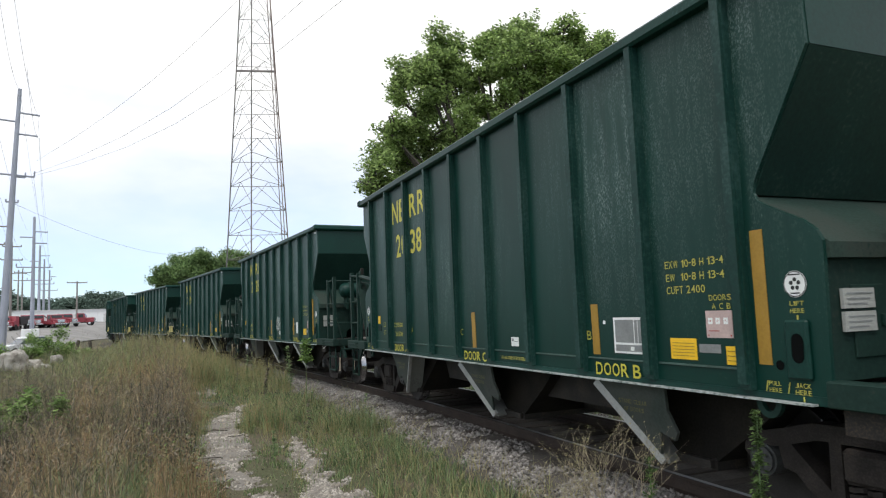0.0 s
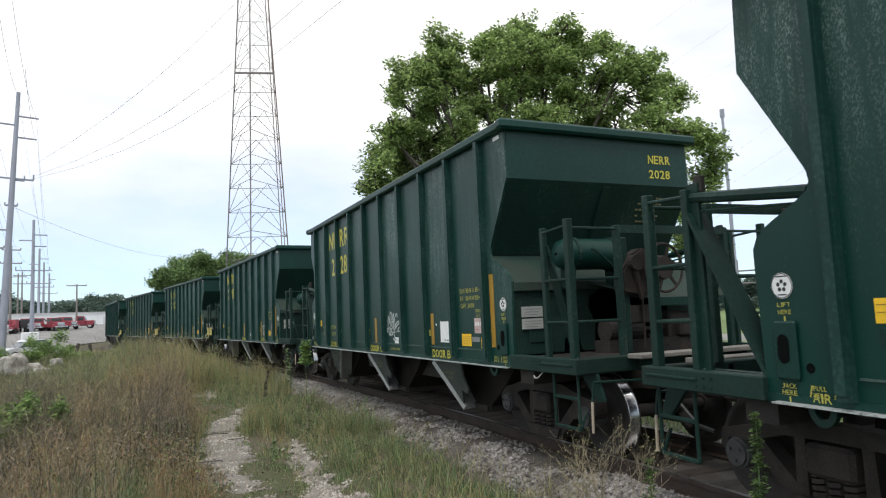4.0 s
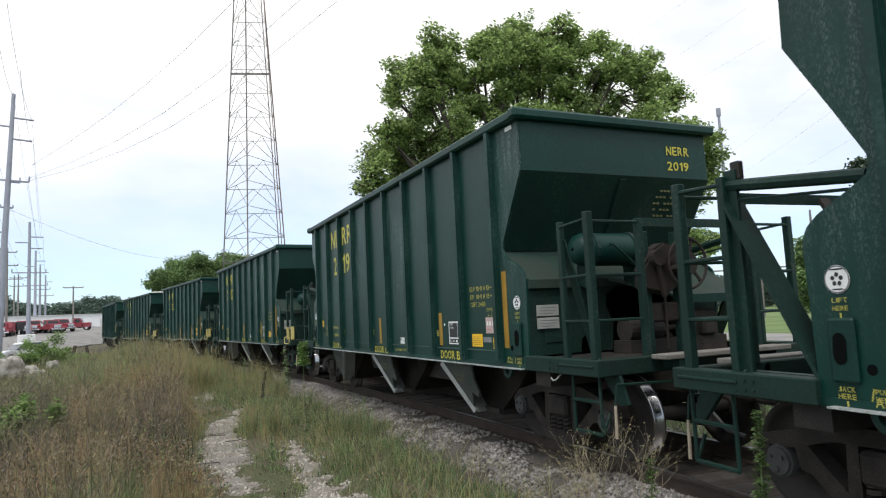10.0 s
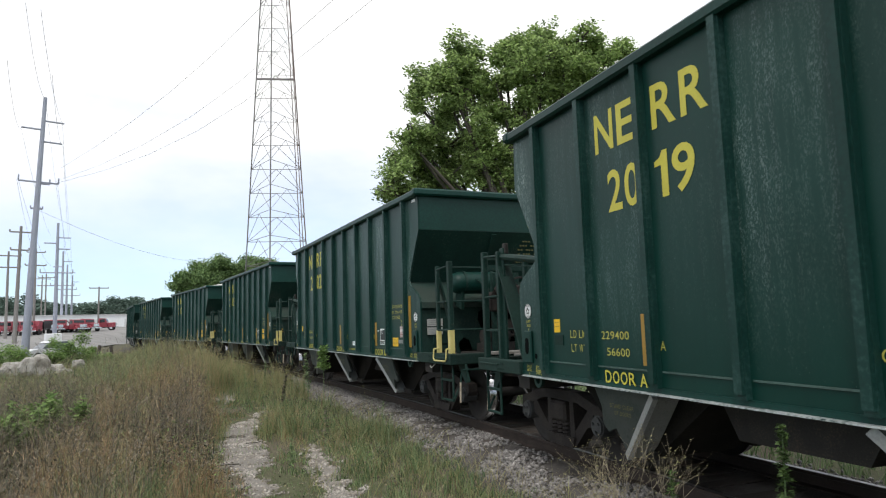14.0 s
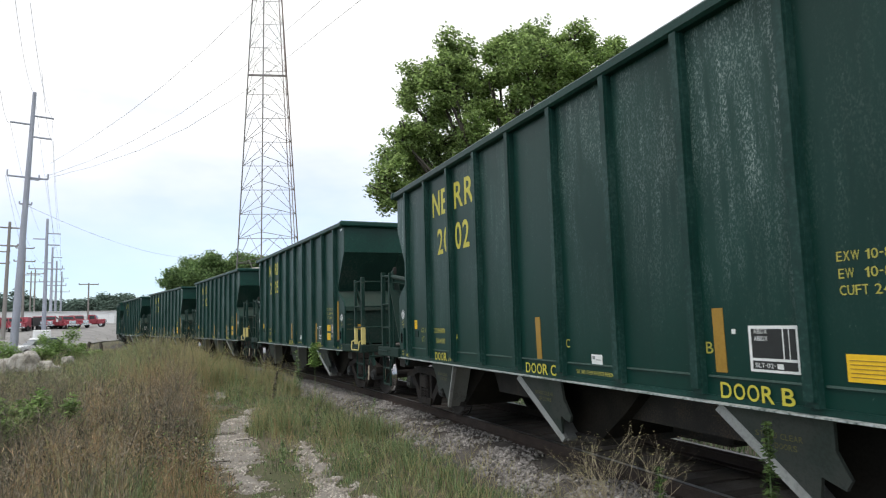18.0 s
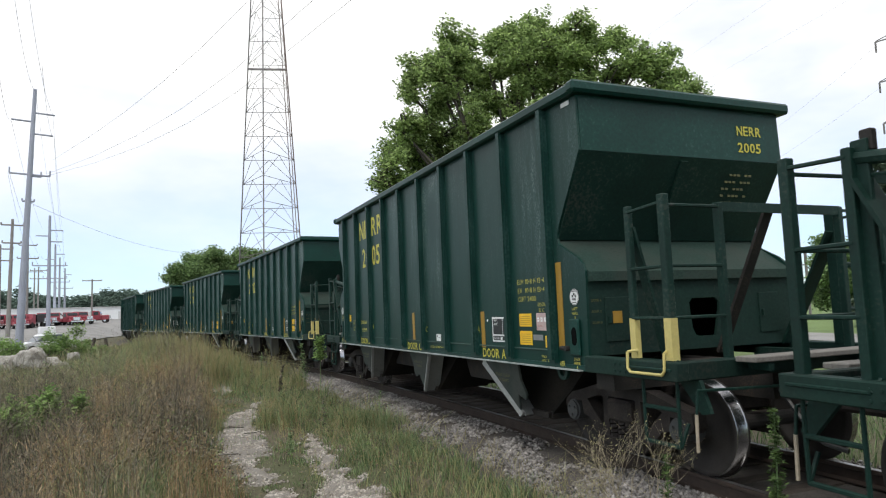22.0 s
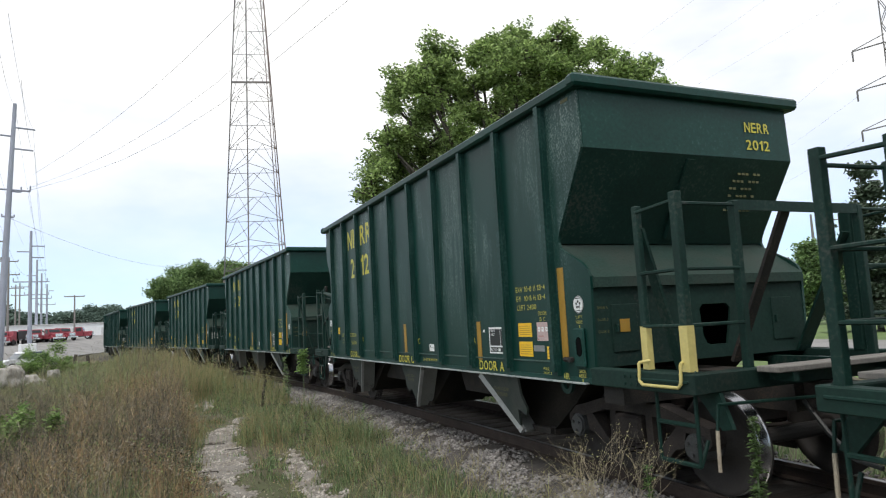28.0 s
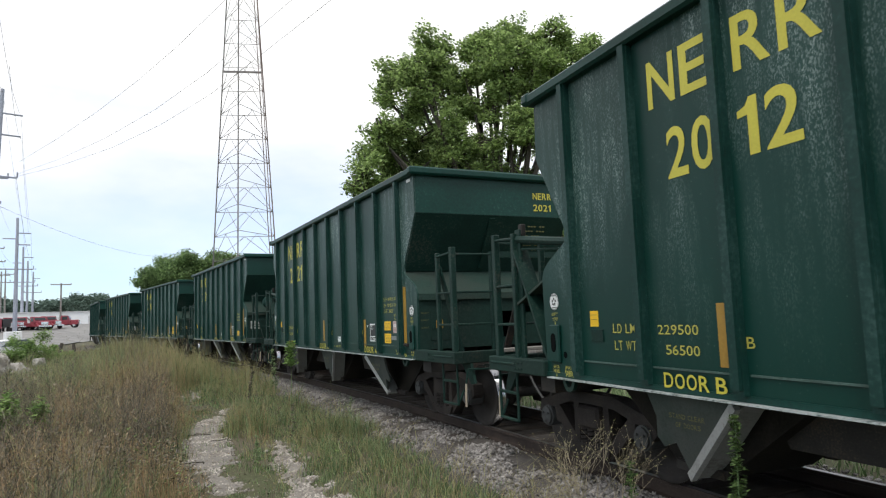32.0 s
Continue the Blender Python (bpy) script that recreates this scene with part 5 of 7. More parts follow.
M["leaf"] = material("tree_leaves", (0.165, 0.252, 0.088), 0.5, 0, 0.3, 0.35, 3, per_object=-0.5, vary_hue=(0.33, 0.43, 0.16), translucent=0.5, spec=0.3)
# Distance haze is put into this bluer, duller leaf green.
M["leaf_far"] = material("hazed_far_woods_leaves", (0.098, 0.140, 0.115), 0.9, 0, 0.3, 0.05, 1, per_object=-0.12, translucent=0.3, spec=0.1)
M["leaf_mid"] = material("green_tree_leaves", (0.105, 0.185, 0.075), 0.55, 0, 0.3, 0.3, 3, per_object=-0.55, vary_hue=(0.24, 0.34, 0.14), translucent=0.45, spec=0.3)
M["needle"] = material("conifer_needles", (0.065, 0.095, 0.060), 0.6, 0, 0.3, 0.4, 3, per_object=-0.35, translucent=0.15)


def spot(az, dist, z=0.0):
    return Vector((dist * math.sin(radians(az)), dist * math.cos(radians(az)), z))


def height_at(el, dist):
    return EYE[2] + dist * math.tan(radians(el))


def gz(p):
    return float(ground_z(p[0], p[1]))


def lot():
    xs, ys = np.linspace(-70, -2.5, 60), np.linspace(62, 176, 50)
    gx, gy = np.meshgrid(xs, ys)
    gx = gx + np.clip(np.interp(gy, LINE_Y, LINE_X) - 3.4, -40, 0) * np.linspace(0, 1, 60)[None]
    v = np.stack([gx, gy, ground_z(gx, gy) + 0.12], -1).reshape(-1, 3)
    i = (np.arange(49)[:, None] * 60 + np.arange(59)[None]).ravel()
    tagged(tri_mesh("parking_lot", v, np.stack([i, i + 1, i + 61, i + 60], -1).ravel(), 4, "asphalt"),
           "pale worn asphalt truck lot beyond the weeds", "parking lot", kind="structure")
    xs, ys = np.linspace(13, 300, 60), np.linspace(-60, 300, 60)
    gx, gy = np.meshgrid(xs, ys)
    v = np.stack([gx, gy, ground_z(gx, gy) + 0.02], -1).reshape(-1, 3)
    i = (np.arange(59)[:, None] * 60 + np.arange(59)[None]).ravel()
    tagged(tri_mesh("lawn", v, np.stack([i, i + 1, i + 61, i + 60], -1).ravel(), 4, "lawn"), "mown green lawn beyond the track", "lawn", kind="structure")
    a, b = spot(66, 38), spot(38, 62)
    n = (b - a).normalized()
    side = Vector((-n.y, n.x, 0)) * 3.2
    a, b = a - n * 60, b + n * 120
    road = [a - side, b - side, b + side, a + side]
    tagged(raw_mesh("side_road", [(p.x, p.y, gz(p) + 0.05) for p in road], [(0, 1, 2, 3)], "asphalt"), "pale grey side road across the lawn", "road", kind="structure")


lot()


def building():
    b = new("warehouse")
    tagged(b, "long low white metal warehouse behind the truck lot", "warehouse")
    p, q = spot(-19, 168), spot(-3.0, 176)
    along = (q - p).normalized()
    length = (q - p).length
    m = Matrix.Translation((p.x, p.y, 3.0)) @ Matrix(((along.x, -along.y, 0, 0), (along.y, along.x, 0, 0), (0, 0, 1, 0), (0, 0, 0, 1)))
    b.matrix_world = m
    bm = B()
    box(bm, 0, length, 0, 20, -1.5, 2.55)
    body = part("wall", bm, "wall_white", b, "white ribbed metal wall")
    panel = B()
    box(panel, 0, 2.92, -0.05, 0.0, -1.5, 2.5)
    first = part("wall_panel", panel, "wall_white", body)
    k = 3.0
    while k < length - 3:
        o = new("wall_panel", first.data)
        o.parent = body
        o.location = (k, 0, 0)
        k += 3.0
    bm = B()
    box(bm, -0.3, length + 0.3, -0.3, 20.3, 2.55, 2.72)
    part("roof_edge", bm, "roof_grey", b)
    for k in (0.2, 0.36, 0.52, 0.68, 0.83):
        d = B()
        box(d, length * k, length * k + 3.4, -0.09, -0.05, -1.4, 1.6)
        part("loading_door", d, "roof_grey", b, "grey loading door")


building()


def red_truck():
    t = new("truck")
    tagged(t, "red work truck parked in a row on the lot", "truck", "trucks on the lot")
    frame_bm = B()
    box(frame_bm, -0.45, 0.45, -3.6, 3.0, 0.55, 0.8)
    part("chassis", frame_bm, "black", t)
    cab = B()
    slab(cab, [(0.1, 0.7), (1.6, 0.7), (1.6, 1.55), (1.35, 2.35), (0.2, 2.45), (0.1, 1.6)], 0, -1.05, 1.05)
    part("cab", cab, "red", t)
    hood = B()
    box(hood, -0.85, 0.85, 1.6, 3.05, 0.75, 1.5, 0.12)
    part("hood", hood, "red", t)
    screen = B()
    bar(screen, (-0.9, 1.5, 2.0), (0.9, 1.5, 2.0), 0.5, 0.03, (0, 1, 0.5))
    part("windscreen", screen, "glass", t)
    for x in (-1.06, 1.06):
        w = B()
        box(w, x - 0.01, x + 0.01, 0.4, 1.25, 1.6, 2.2)
        part("side_window", w, "glass", t)
    grille = B()
    box(grille, -0.6, 0.6, 3.05, 3.12, 0.85, 1.4, 0.02)
    part("grille", grille, "chrome", t)
    bumper = B()
    box(bumper, -1.1, 1.1, 3.1, 3.3, 0.5, 0.75, 0.04)
    part("bumper", bumper, "chrome", t)
    for x in (-0.98, 0.98):
        f = B()
        n = 10
        slab(f, [(2.3 + 0.62 * math.cos(math.pi * i / n), 0.62 + 0.55 * math.sin(math.pi * i / n)) for i in range(n + 1)], 0, x - 0.2, x + 0.2)
        part("fender", f, "red", t)
        for y in (2.3, -2.4):
            w = B()
            rod(w, (x - 0.14, y, 0.5), (x + 0.14, y, 0.5), 0.5, 16)
            wheel_part = part("wheel", w, "rubber", t)
            h = B()
            rod(h, (x - 0.16, y, 0.5), (x + 0.16, y, 0.5), 0.26, 12)
            part("hub", h, "chrome", wheel_part)
    bed = B()
    box(bed, -1.1, 1.1, -3.6, 0.0, 0.8, 1.0)
    box(bed, -1.12, -1.05, -3.6, 0.0, 0.98, 1.35)
    box(bed, 1.05, 1.12, -3.6, 0.0, 0.98, 1.35)
    part("bed", bed, "red", t)
    mast = B()
    bar(mast, (-0.4, -0.6, 1.0), (-0.1, -3.2, 2.4), 0.12, 0.16)
    part("boom", mast, "black", t)
    return t


def lot_vehicles():
    first = red_truck()
    spots = [(-7.35, 146, 112), (-8.35, 142, 150), (-8.95, 140, 165), (-9.9, 144, 192), (-10.55, 140, 188), (-12.1, 134, 180), (-12.9, 136, 152), (-14.0, 136, 148)]
    for i, (az, d, turn) in enumerate(spots):
        p = spot(az, d)
        m = pose(p.x, p.y, gz(p) + 0.03, 2.0, 0, -turn + 20)
        if i == 0:
            first.matrix_world = m
        else:
            copy_thing(first, m)
    tank = B()
    p = spot(-10.35, 92)
    box(tank, -0.85, 0.85, -0.6, 0.6, 0, height_at(0.0, 92) - gz(p), 0.08)
    tank_ob = link_mesh("utility_box", tank, "wall_white")
    tank_ob.matrix_world = pose(p.x, p.y, gz(p), 0, 0, 20)
    tagged(tank_ob, "white sheet-metal utility box at the edge of the lot", "utility box")
    dump = new("dump_truck")
    tagged(dump, "dark dump truck parked among the red trucks", "truck", "trucks on the lot")
    p = spot(-11.2, 136)
    dump.matrix_world = pose(p.x, p.y, gz(p), 0, 0, 168)
    bm = B()
    slab(bm, [(-3, 1.0), (1.2, 1.0), (1.5, 2.3), (-3.2, 2.3)], 0, -1.2, 1.2)
    part("dump_body", bm, "black", dump)
    bm = B()
    slab(bm, [(1.6, 0.7), (3.6, 0.7), (3.6, 1.5), (2.9, 1.6), (2.7, 2.4), (1.6, 2.4)], 0, -1.1, 1.1)
    part("cab", bm, "red", dump)
    for x in (-1.0, 1.0):
        for y in (2.8, -1.2, -2.4):
            w = B()
            rod(w, (x - 0.16, y, 0.5), (x + 0.16, y, 0.5), 0.5, 14)
            part("wheel", w, "rubber", dump)
    car = new("car")
    tagged(car, "white sedan parked beyond the weeds", "car")
    p = spot(-10.5, 62)
    car.matrix_world = pose(p.x, p.y, gz(p), 0, 0, 128)
    bm = B()
    slab(bm, [(-2.2, 0.35), (2.2, 0.35), (2.25, 0.7), (1.3, 0.9), (-1.7, 0.95), (-2.2, 0.85)], 0, -0.88, 0.88)
    bmesh.ops.bevel(bm, geom=list(bm.edges), offset=0.06, segments=2, affect="EDGES")
    part("body", bm, "car_white", car)
    bm = B()
    slab(bm, [(-1.6, 0.93), (1.0, 0.9), (0.35, 1.4), (-1.0, 1.42)], 0, -0.74, 0.74)
    part("glasshouse", bm, "glass_pale", car, "window band with sky reflection put into its pale glass")
    bm = B()
    slab(bm, [(-1.12, 1.34), (0.5, 1.33), (0.3, 1.46), (-0.95, 1.47)], 0, -0.72, 0.72)
    part("roof", bm, "car_white", car)
    for x in (-0.8, 0.8):
        for y in (1.35, -1.35):
            w = B()
            rod(w, (x - 0.11, y, 0.32), (x + 0.11, y, 0.32), 0.32, 14)
            part("wheel", w, "rubber", car)


lot_vehicles()


def pole(az, dist, top_el, r0, r1, mat, label, arms=(), lean=0.0, group="line poles"):
    """arms: (part of the height, reach to one side, reach to the other, insulator height)."""
    base = spot(az, dist)
    z0 = gz(base) - 0.3
    h = height_at(top_el, dist) - z0
    p = new("utility_pole")
    tagged(p, label, "utility pole", group)
    p.matrix_world = pose(base.x, base.y, z0, 0, lean, -az)
    shaft = B()
    rod(shaft, (0, 0, 0), (0, 0, h), r0, 14, r1)
    part("shaft", shaft, mat, p)
    for zf, left, right, ins in arms:
        z = h * zf
        a = B()
        rod(a, (-left, 0, z), (right, 0, z), 0.07 if dist < 90 else 0.1, 6)
        arm = part("crossarm", a, mat, p)
        for x in (-left, right):
            if abs(x) > 0.2 and ins:
                i_bm = B()
                rod(i_bm, (x, 0, z), (x, 0, z + ins), 0.06 if dist < 90 else 0.1, 6)
                part("insulator", i_bm, mat, arm)
    return p


def poles():
    pole(-12.12, 60, 17.3, 0.30, 0.14, "steel_pole", "tall grey steel power pole leaning a little",
         [(0.91, 0.0, 1.45, 0.0), (0.875, 1.45, 0.0, 0.0), (0.83, 0.0, 1.4, 0.0), (0.675, 1.35, 1.35, 0.45), (0.67, 0.0, 0.75, 0.4), (0.575, 0.4, 0.4, 0.2)], lean=2.1)
    pole(-10.25, 130, 8.2, 0.36, 0.2, "steel_pole", "grey steel power pole in the far row", [(0.87, 0, 2.0, 0), (0.82, 2.0, 0, 0), (0.77, 0, 1.9, 0), (0.56, 2.4, 2.4, 0.6)])
    pole(-12.75, 100, 7.85, 0.28, 0.16, "wood_pole", "weathered wooden power pole", [(0.95, 1.2, 1.2, 0.3), (0.8, 1.0, 1.0, 0.3)], lean=1.0)
    pole(-9.85, 180, 6.1, 0.36, 0.2, "steel_pole", "grey steel power pole in the far row", [(0.87, 0, 2.0, 0), (0.8, 2.0, 0, 0), (0.56, 2.4, 2.4, 0.6)])
    pole(-9.55, 215, 5.1, 0.36, 0.2, "steel_pole", "grey steel power pole in the far row", [(0.87, 0, 2.0, 0), (0.6, 2.4, 2.4, 0.6)])
    pole(-9.2, 260, 4.3, 0.4, 0.22, "steel_pole", "grey steel power pole in the far row", [(0.87, 0, 2.0, 0), (0.6, 2.4, 2.4, 0.6)])
    pole(-11.6, 140, 6.3, 0.24, 0.14, "wood_pole", "weathered wooden power pole", [(0.95, 1.4, 1.4, 0.3), (0.80, 1.6, 1.6, 0.3)])
    pole(-13.3, 120, 6.0, 0.24, 0.14, "wood_pole", "weathered wooden power pole", [(0.95, 1.6, 1.6, 0.3), (0.82, 1.6, 1.6, 0.3)])
    pole(-10.9, 200, 4.4, 0.24, 0.14, "wood_pole", "weathered wooden power pole", [(0.93, 1.8, 1.8, 0.3), (0.78, 1.8, 1.8, 0.3)])
    pole(-11.15, 205, 4.3, 0.24, 0.14, "wood_pole", "weathered wooden power pole", [(0.93, 1.8, 1.8, 0.3)])
    pole(-7.4, 150, 3.45, 0.2, 0.13, "wood_pole", "lone wooden pole with one crossarm", [(0.97, 1.7, 1.7, 0.2)])
    pole(52.8, 130, 6.4, 0.3, 0.16, "wood_pole", "weathered wooden power pole", [(0.95, 1.4, 1.4, 0.3)])


poles()


def strand(points):
    """Six points on the smooth curve that fits a few points of one wire."""
    p = np.array([tuple(q) for q in points])
    at = np.concatenate([[0], np.cumsum(np.linalg.norm(np.diff(p, axis=0), axis=1))])
    to = np.linspace(0, at[-1], 6)
    return [Vector(q) for q in np.stack([np.polyval(np.polyfit(at, p[:, k], 2), to) for k in range(3)], -1)]


def wire(points, sag, r, run_on=0.0):
    """A hanging wire through the points; run_on: how far it goes straight on past the last one, in spans."""
    v, f = [], []
    n = 18
    line = []
    for a, b in zip(points, points[1:]):
        a, b = Vector(a), Vector(b)
        for i in range(n):
            k = i / n
            p = a.lerp(b, k)
            p.z -= 4 * sag * k * (1 - k)
            line.append(p)
    line.append(Vector(points[-1]))
    if run_on:
        line.append(line[-1] + (Vector(points[-1]) - Vector(points[-2]) + Vector((0, 0, 4 * sag))) * run_on)
    for i, p in enumerate(line):
        way = (line[min(i + 1, len(line) - 1)] - line[max(i - 1, 0)]).normalized()
        side = way.cross(Vector((0, 0, 1))).normalized()
        up = side.cross(way)
        for k in range(3):
            t = k * 2 * math.pi / 3
            v.append(p + (side * math.cos(t) + up * math.sin(t)) * r)
    for i in range(len(line) - 1):
        for k in range(3):
            f.append((i * 3 + k, i * 3 + (k + 1) % 3, i * 3 + 3 + (k + 1) % 3, i * 3 + 3 + k))
    ob = raw_mesh("power_wire", v, f, "wire")
    tagged(ob, "thin dark power wire hanging between poles", "wire", "power wires")


def ray_point(az, el, dist):
    return spot(az, dist, height_at(el, dist))


def wires():
    # across the sky to a pole behind the camera
    wire(strand([ray_point(-10.2, 12.3, 60), ray_point(-2.69, 18.67, 46), ray_point(4.2, 25.41, 36)]), 0.0, 0.010, 3)
    wire(strand([ray_point(-10.5, 11.3, 60), ray_point(-3.15, 15.39, 47), ray_point(4.14, 21.22, 37), ray_point(7.84, 24.23, 33)]), 0.0, 0.010, 3)
    wire(strand([ray_point(-10.5, 11.15, 60), ray_point(-2.9, 14.41, 48), ray_point(4.11, 19.3, 38), ray_point(7.78, 21.98, 34)]), 0.0, 0.010, 3)
    # down to the small trees
    wire([ray_point(-11.8, 9.2, 60), ray_point(-1.0, 5.5, 98)], 0.7, 0.013)
    # the main row, towards and past the camera
    for az, el, az2, el2, az3, el3 in ((-11.35, 17.1, -12.9, 23.6, -9.95, 8.1), (-10.2, 15.6, -11.9, 23.4, -9.45, 7.5), (-10.1, 13.9, -11.0, 19, -9.5, 6.9), (-12.85, 14.9, -13.9, 19.5, -10.7, 7.2)):
        wire([ray_point(az3, el3, 130), ray_point(az, el, 60), ray_point(az2, el2, 40)], 1.0, 0.011)
    for az, az3 in ((-13.0, -11.3), (-10.4, -9.3), (-12.9, -10.6)):
        wire([ray_point(az3, 5.0, 130), ray_point(az, 11.2, 60)], 1.4, 0.011)
    for az3, el3, az4, el4 in ((-9.95, 8.1, -9.7, 5.9), (-9.4, 7.2, -9.3, 5.2), (-9.3, 5.2, -9.3, 4.0), (-11.2, 5.2, -10.4, 3.9)):
        wire([ray_point(az3, el3, 130), ray_point(az4, el4, 180)], 0.8, 0.02)
    # right: spans of the high line
    for el in (18.2, 15.3, 12.4):
        wire([ray_point(38, el * 0.42, 300), ray_point(55.0, el - 0.6, 110)], 3.0, 0.010)
    for az, el, az2, el2 in ((30, 13.0, 46.2, 21.4), (32, 12.6, 51.4, 20.4), (32, 17.9, 44.4, 24.05)):
        wire([ray_point(az, el, 110), ray_point(az2, el2, 80)], 0.0, 0.006, 2.0)


wires()


def radio_tower():
    t = new("lattice_tower")
    tagged(t, "tall three-legged steel lattice radio tower, weathered grey", "lattice tower")
    dist = 85.0
    c = spot(5.75, dist)
    t.matrix_world = pose(c.x, c.y, -0.6, 0, 0, -5.75)
    legs = [23, 143, 263]

    def at(i, z):
        r = 4.35 - (z - 11.5) * 0.066
        a = radians(legs[i])
        return Vector((r * math.cos(a), r * math.sin(a), z))
    top, step = 62.0, 3.12
    for i in range(3):
        bm = B()
        rod(bm, at(i, 0.0), at(i, top), 0.085, 6)
        part("leg", bm, "tower_red" if i == 0 else "tower", t)
    z = 0.65
    while z < top - step:
        for i in range(3):
            j = (i + 1) % 3
            mid = (at(i, z + step) + at(j, z + step)) / 2
            bm = B()
            rod(bm, at(i, z + step), at(j, z + step), 0.035, 4)
            part("horizontal", bm, "tower", t)
            for k in (i, j):
                bm = B()
                rod(bm, at(k, z), mid, 0.032, 4)
                part("diagonal", bm, "tower", t)
        z += step
    zr = 34.4
    bm = B()
    bar(bm, at(0, zr), at(1, zr), 0.16, 0.24)
    part("platform_beam", bm, "tower", t)
    for off in (0.0, 0.35):
        bm = B()
        rod(bm, (5.11 * 0.74 + off, 0.8, 0), (1.15 * 0.74 + off, 0.8, 60), 0.06, 5)
        part("cable_run", bm, "tower_red", t, "dark cable run up the tower")


radio_tower()


# ---- trees ----
def leaf_cards(centres, size, rng, flat=0.5, steep=0.9):
    """Arrays of small bent leaves: two triangles each."""
    n = len(centres)
    a = rng.uniform(0, 2 * np.pi, n)
    tilt = rng.uniform(-steep, steep, n)
    u = np.stack([np.cos(a), np.sin(a), np.sin(tilt) * 0.6], -1)
    w = np.stack([-np.sin(a) * np.cos(tilt), np.cos(a) * np.cos(tilt), np.sin(tilt)], -1)
    s = (size * rng.uniform(0.6, 1.3, n))[:, None]
    tip = centres + u * s
    base = centres - u * s * 0.7
    l, r = centres + w * s * flat - [0, 0, 1] * s * 0.12, centres - w * s * flat - [0, 0, 1] * s * 0.12
    v = np.stack([base, l, tip, r], 1).reshape(-1, 3)
    i = np.arange(n)[:, None] * 4
    loops = np.concatenate([i, i + 1, i + 2, i, i + 2, i + 3], 1).ravel()
    return v, loops


def clumps(lobes, per, leaves, spread, rng, shell=0.25):
    """Leaf centres in clumps within the lobes, thicker towards their outside. lobes: (x, y, z, rx, ry, rz)."""
    out, heads = [], []
    for x, y, z, rx, ry, rz in lobes:
        n = max(4, int(per * (rx * ry * rz) ** 0.5))
        d = rng.normal(size=(n, 3))
        d /= np.linalg.norm(d, axis=1)[:, None]
        r = rng.uniform(shell, 1.0, n) ** 0.7
        head = np.array([x, y, z]) + d * np.array([rx, ry, rz]) * r[:, None] * rng.uniform(0.85, 1.1, (n, 1))
        heads.append(head)
        pts = head[:, None] + np.clip(rng.normal(size=(n, leaves, 3)), -1.7, 1.7) * np.array([spread, spread, spread * 0.65])
        out.append(pts.reshape(-1, 3))
    return np.concatenate(out), np.concatenate(heads)


def limb(bm, pts, r0, r1):
    for i in range(len(pts) - 1):
        k0, k1 = i / (len(pts) - 1), (i + 1) / (len(pts) - 1)
        rod(bm, pts[i], pts[i + 1], r0 + (r1 - r0) * k0, 7, r0 + (r1 - r0) * k1)


def tree(label, base, lobes, trunk_h, trunk_r, leaf, per, leaves, spread, mat, seed, twigs=40, group="", split=7):
    rng = np.random.default_rng(seed)
    t = new("tree")
    tagged(t, label, "tree", group)
    base = Vector(base)
    t.location = base
    rel = []
    for x, y, z, a, b, c in lobes:
        for _ in range(split):
            d = rng.normal(size=3)
            d *= rng.uniform(0.35, 0.95) / np.linalg.norm(d)
            k = rng.uniform(0.36, 0.62)
            rel.append((x - base.x + d[0] * a, y - base.y + d[1] * b, z - base.z + d[2] * c, a * k, b * k, c * k))
    mean = Vector((np.mean([l[0] for l in rel]), np.mean([l[1] for l in rel]), 0))
    fork = Vector((mean.x * 0.3, mean.y * 0.3, trunk_h))
    bm = B()
    limb(bm, [Vector((0, 0, -0.3)), Vector((0.05, 0.05, trunk_h * 0.5)), fork], trunk_r, trunk_r * 0.7)
    part("trunk", bm, "bark", t)
    pts, heads = clumps(rel, per, leaves, spread, rng)
    for k, l in enumerate(rel):
        c = Vector(l[:3])
        if k % split == 0:
            bm = B()
            hub = Vector(l[:3])
        mid = fork.lerp(c, 0.5) + Vector(rng.normal(size=3) * 0.4)
        if k % split == 0:
            limb(bm, [fork, mid, c], trunk_r * 0.5, trunk_r * 0.14)
        else:
            mid = hub
            limb(bm, [hub, c], trunk_r * 0.16, trunk_r * 0.08)
        for _ in range(max(2, twigs // len(rel))):
            d = rng.normal(size=3)
            d /= np.linalg.norm(d)
            tip = c + Vector(d * np.array(l[3:]) * 0.85)
            limb(bm, [c.lerp(mid, rng.uniform(0, 0.5)), c.lerp(tip, 0.55) + Vector(rng.normal(size=3) * 0.15), tip], trunk_r * 0.13, 0.012)
        if k % split == split - 1:
            part("limb", bm, "bark", t)
    v, loops = leaf_cards(pts, leaf, rng, 0.55, 1.35)
    crown = tri_mesh("crown", v, loops, 3, mat)
    crown.parent = t
    tagged(crown, "loose crown of many small leaves", kind="stuff")
    return t


def lobe(az, el, dist, w, h, deep=None):
    p = ray_point(az, el, dist)
    return (p.x, p.y, p.z, w, deep or w, h)


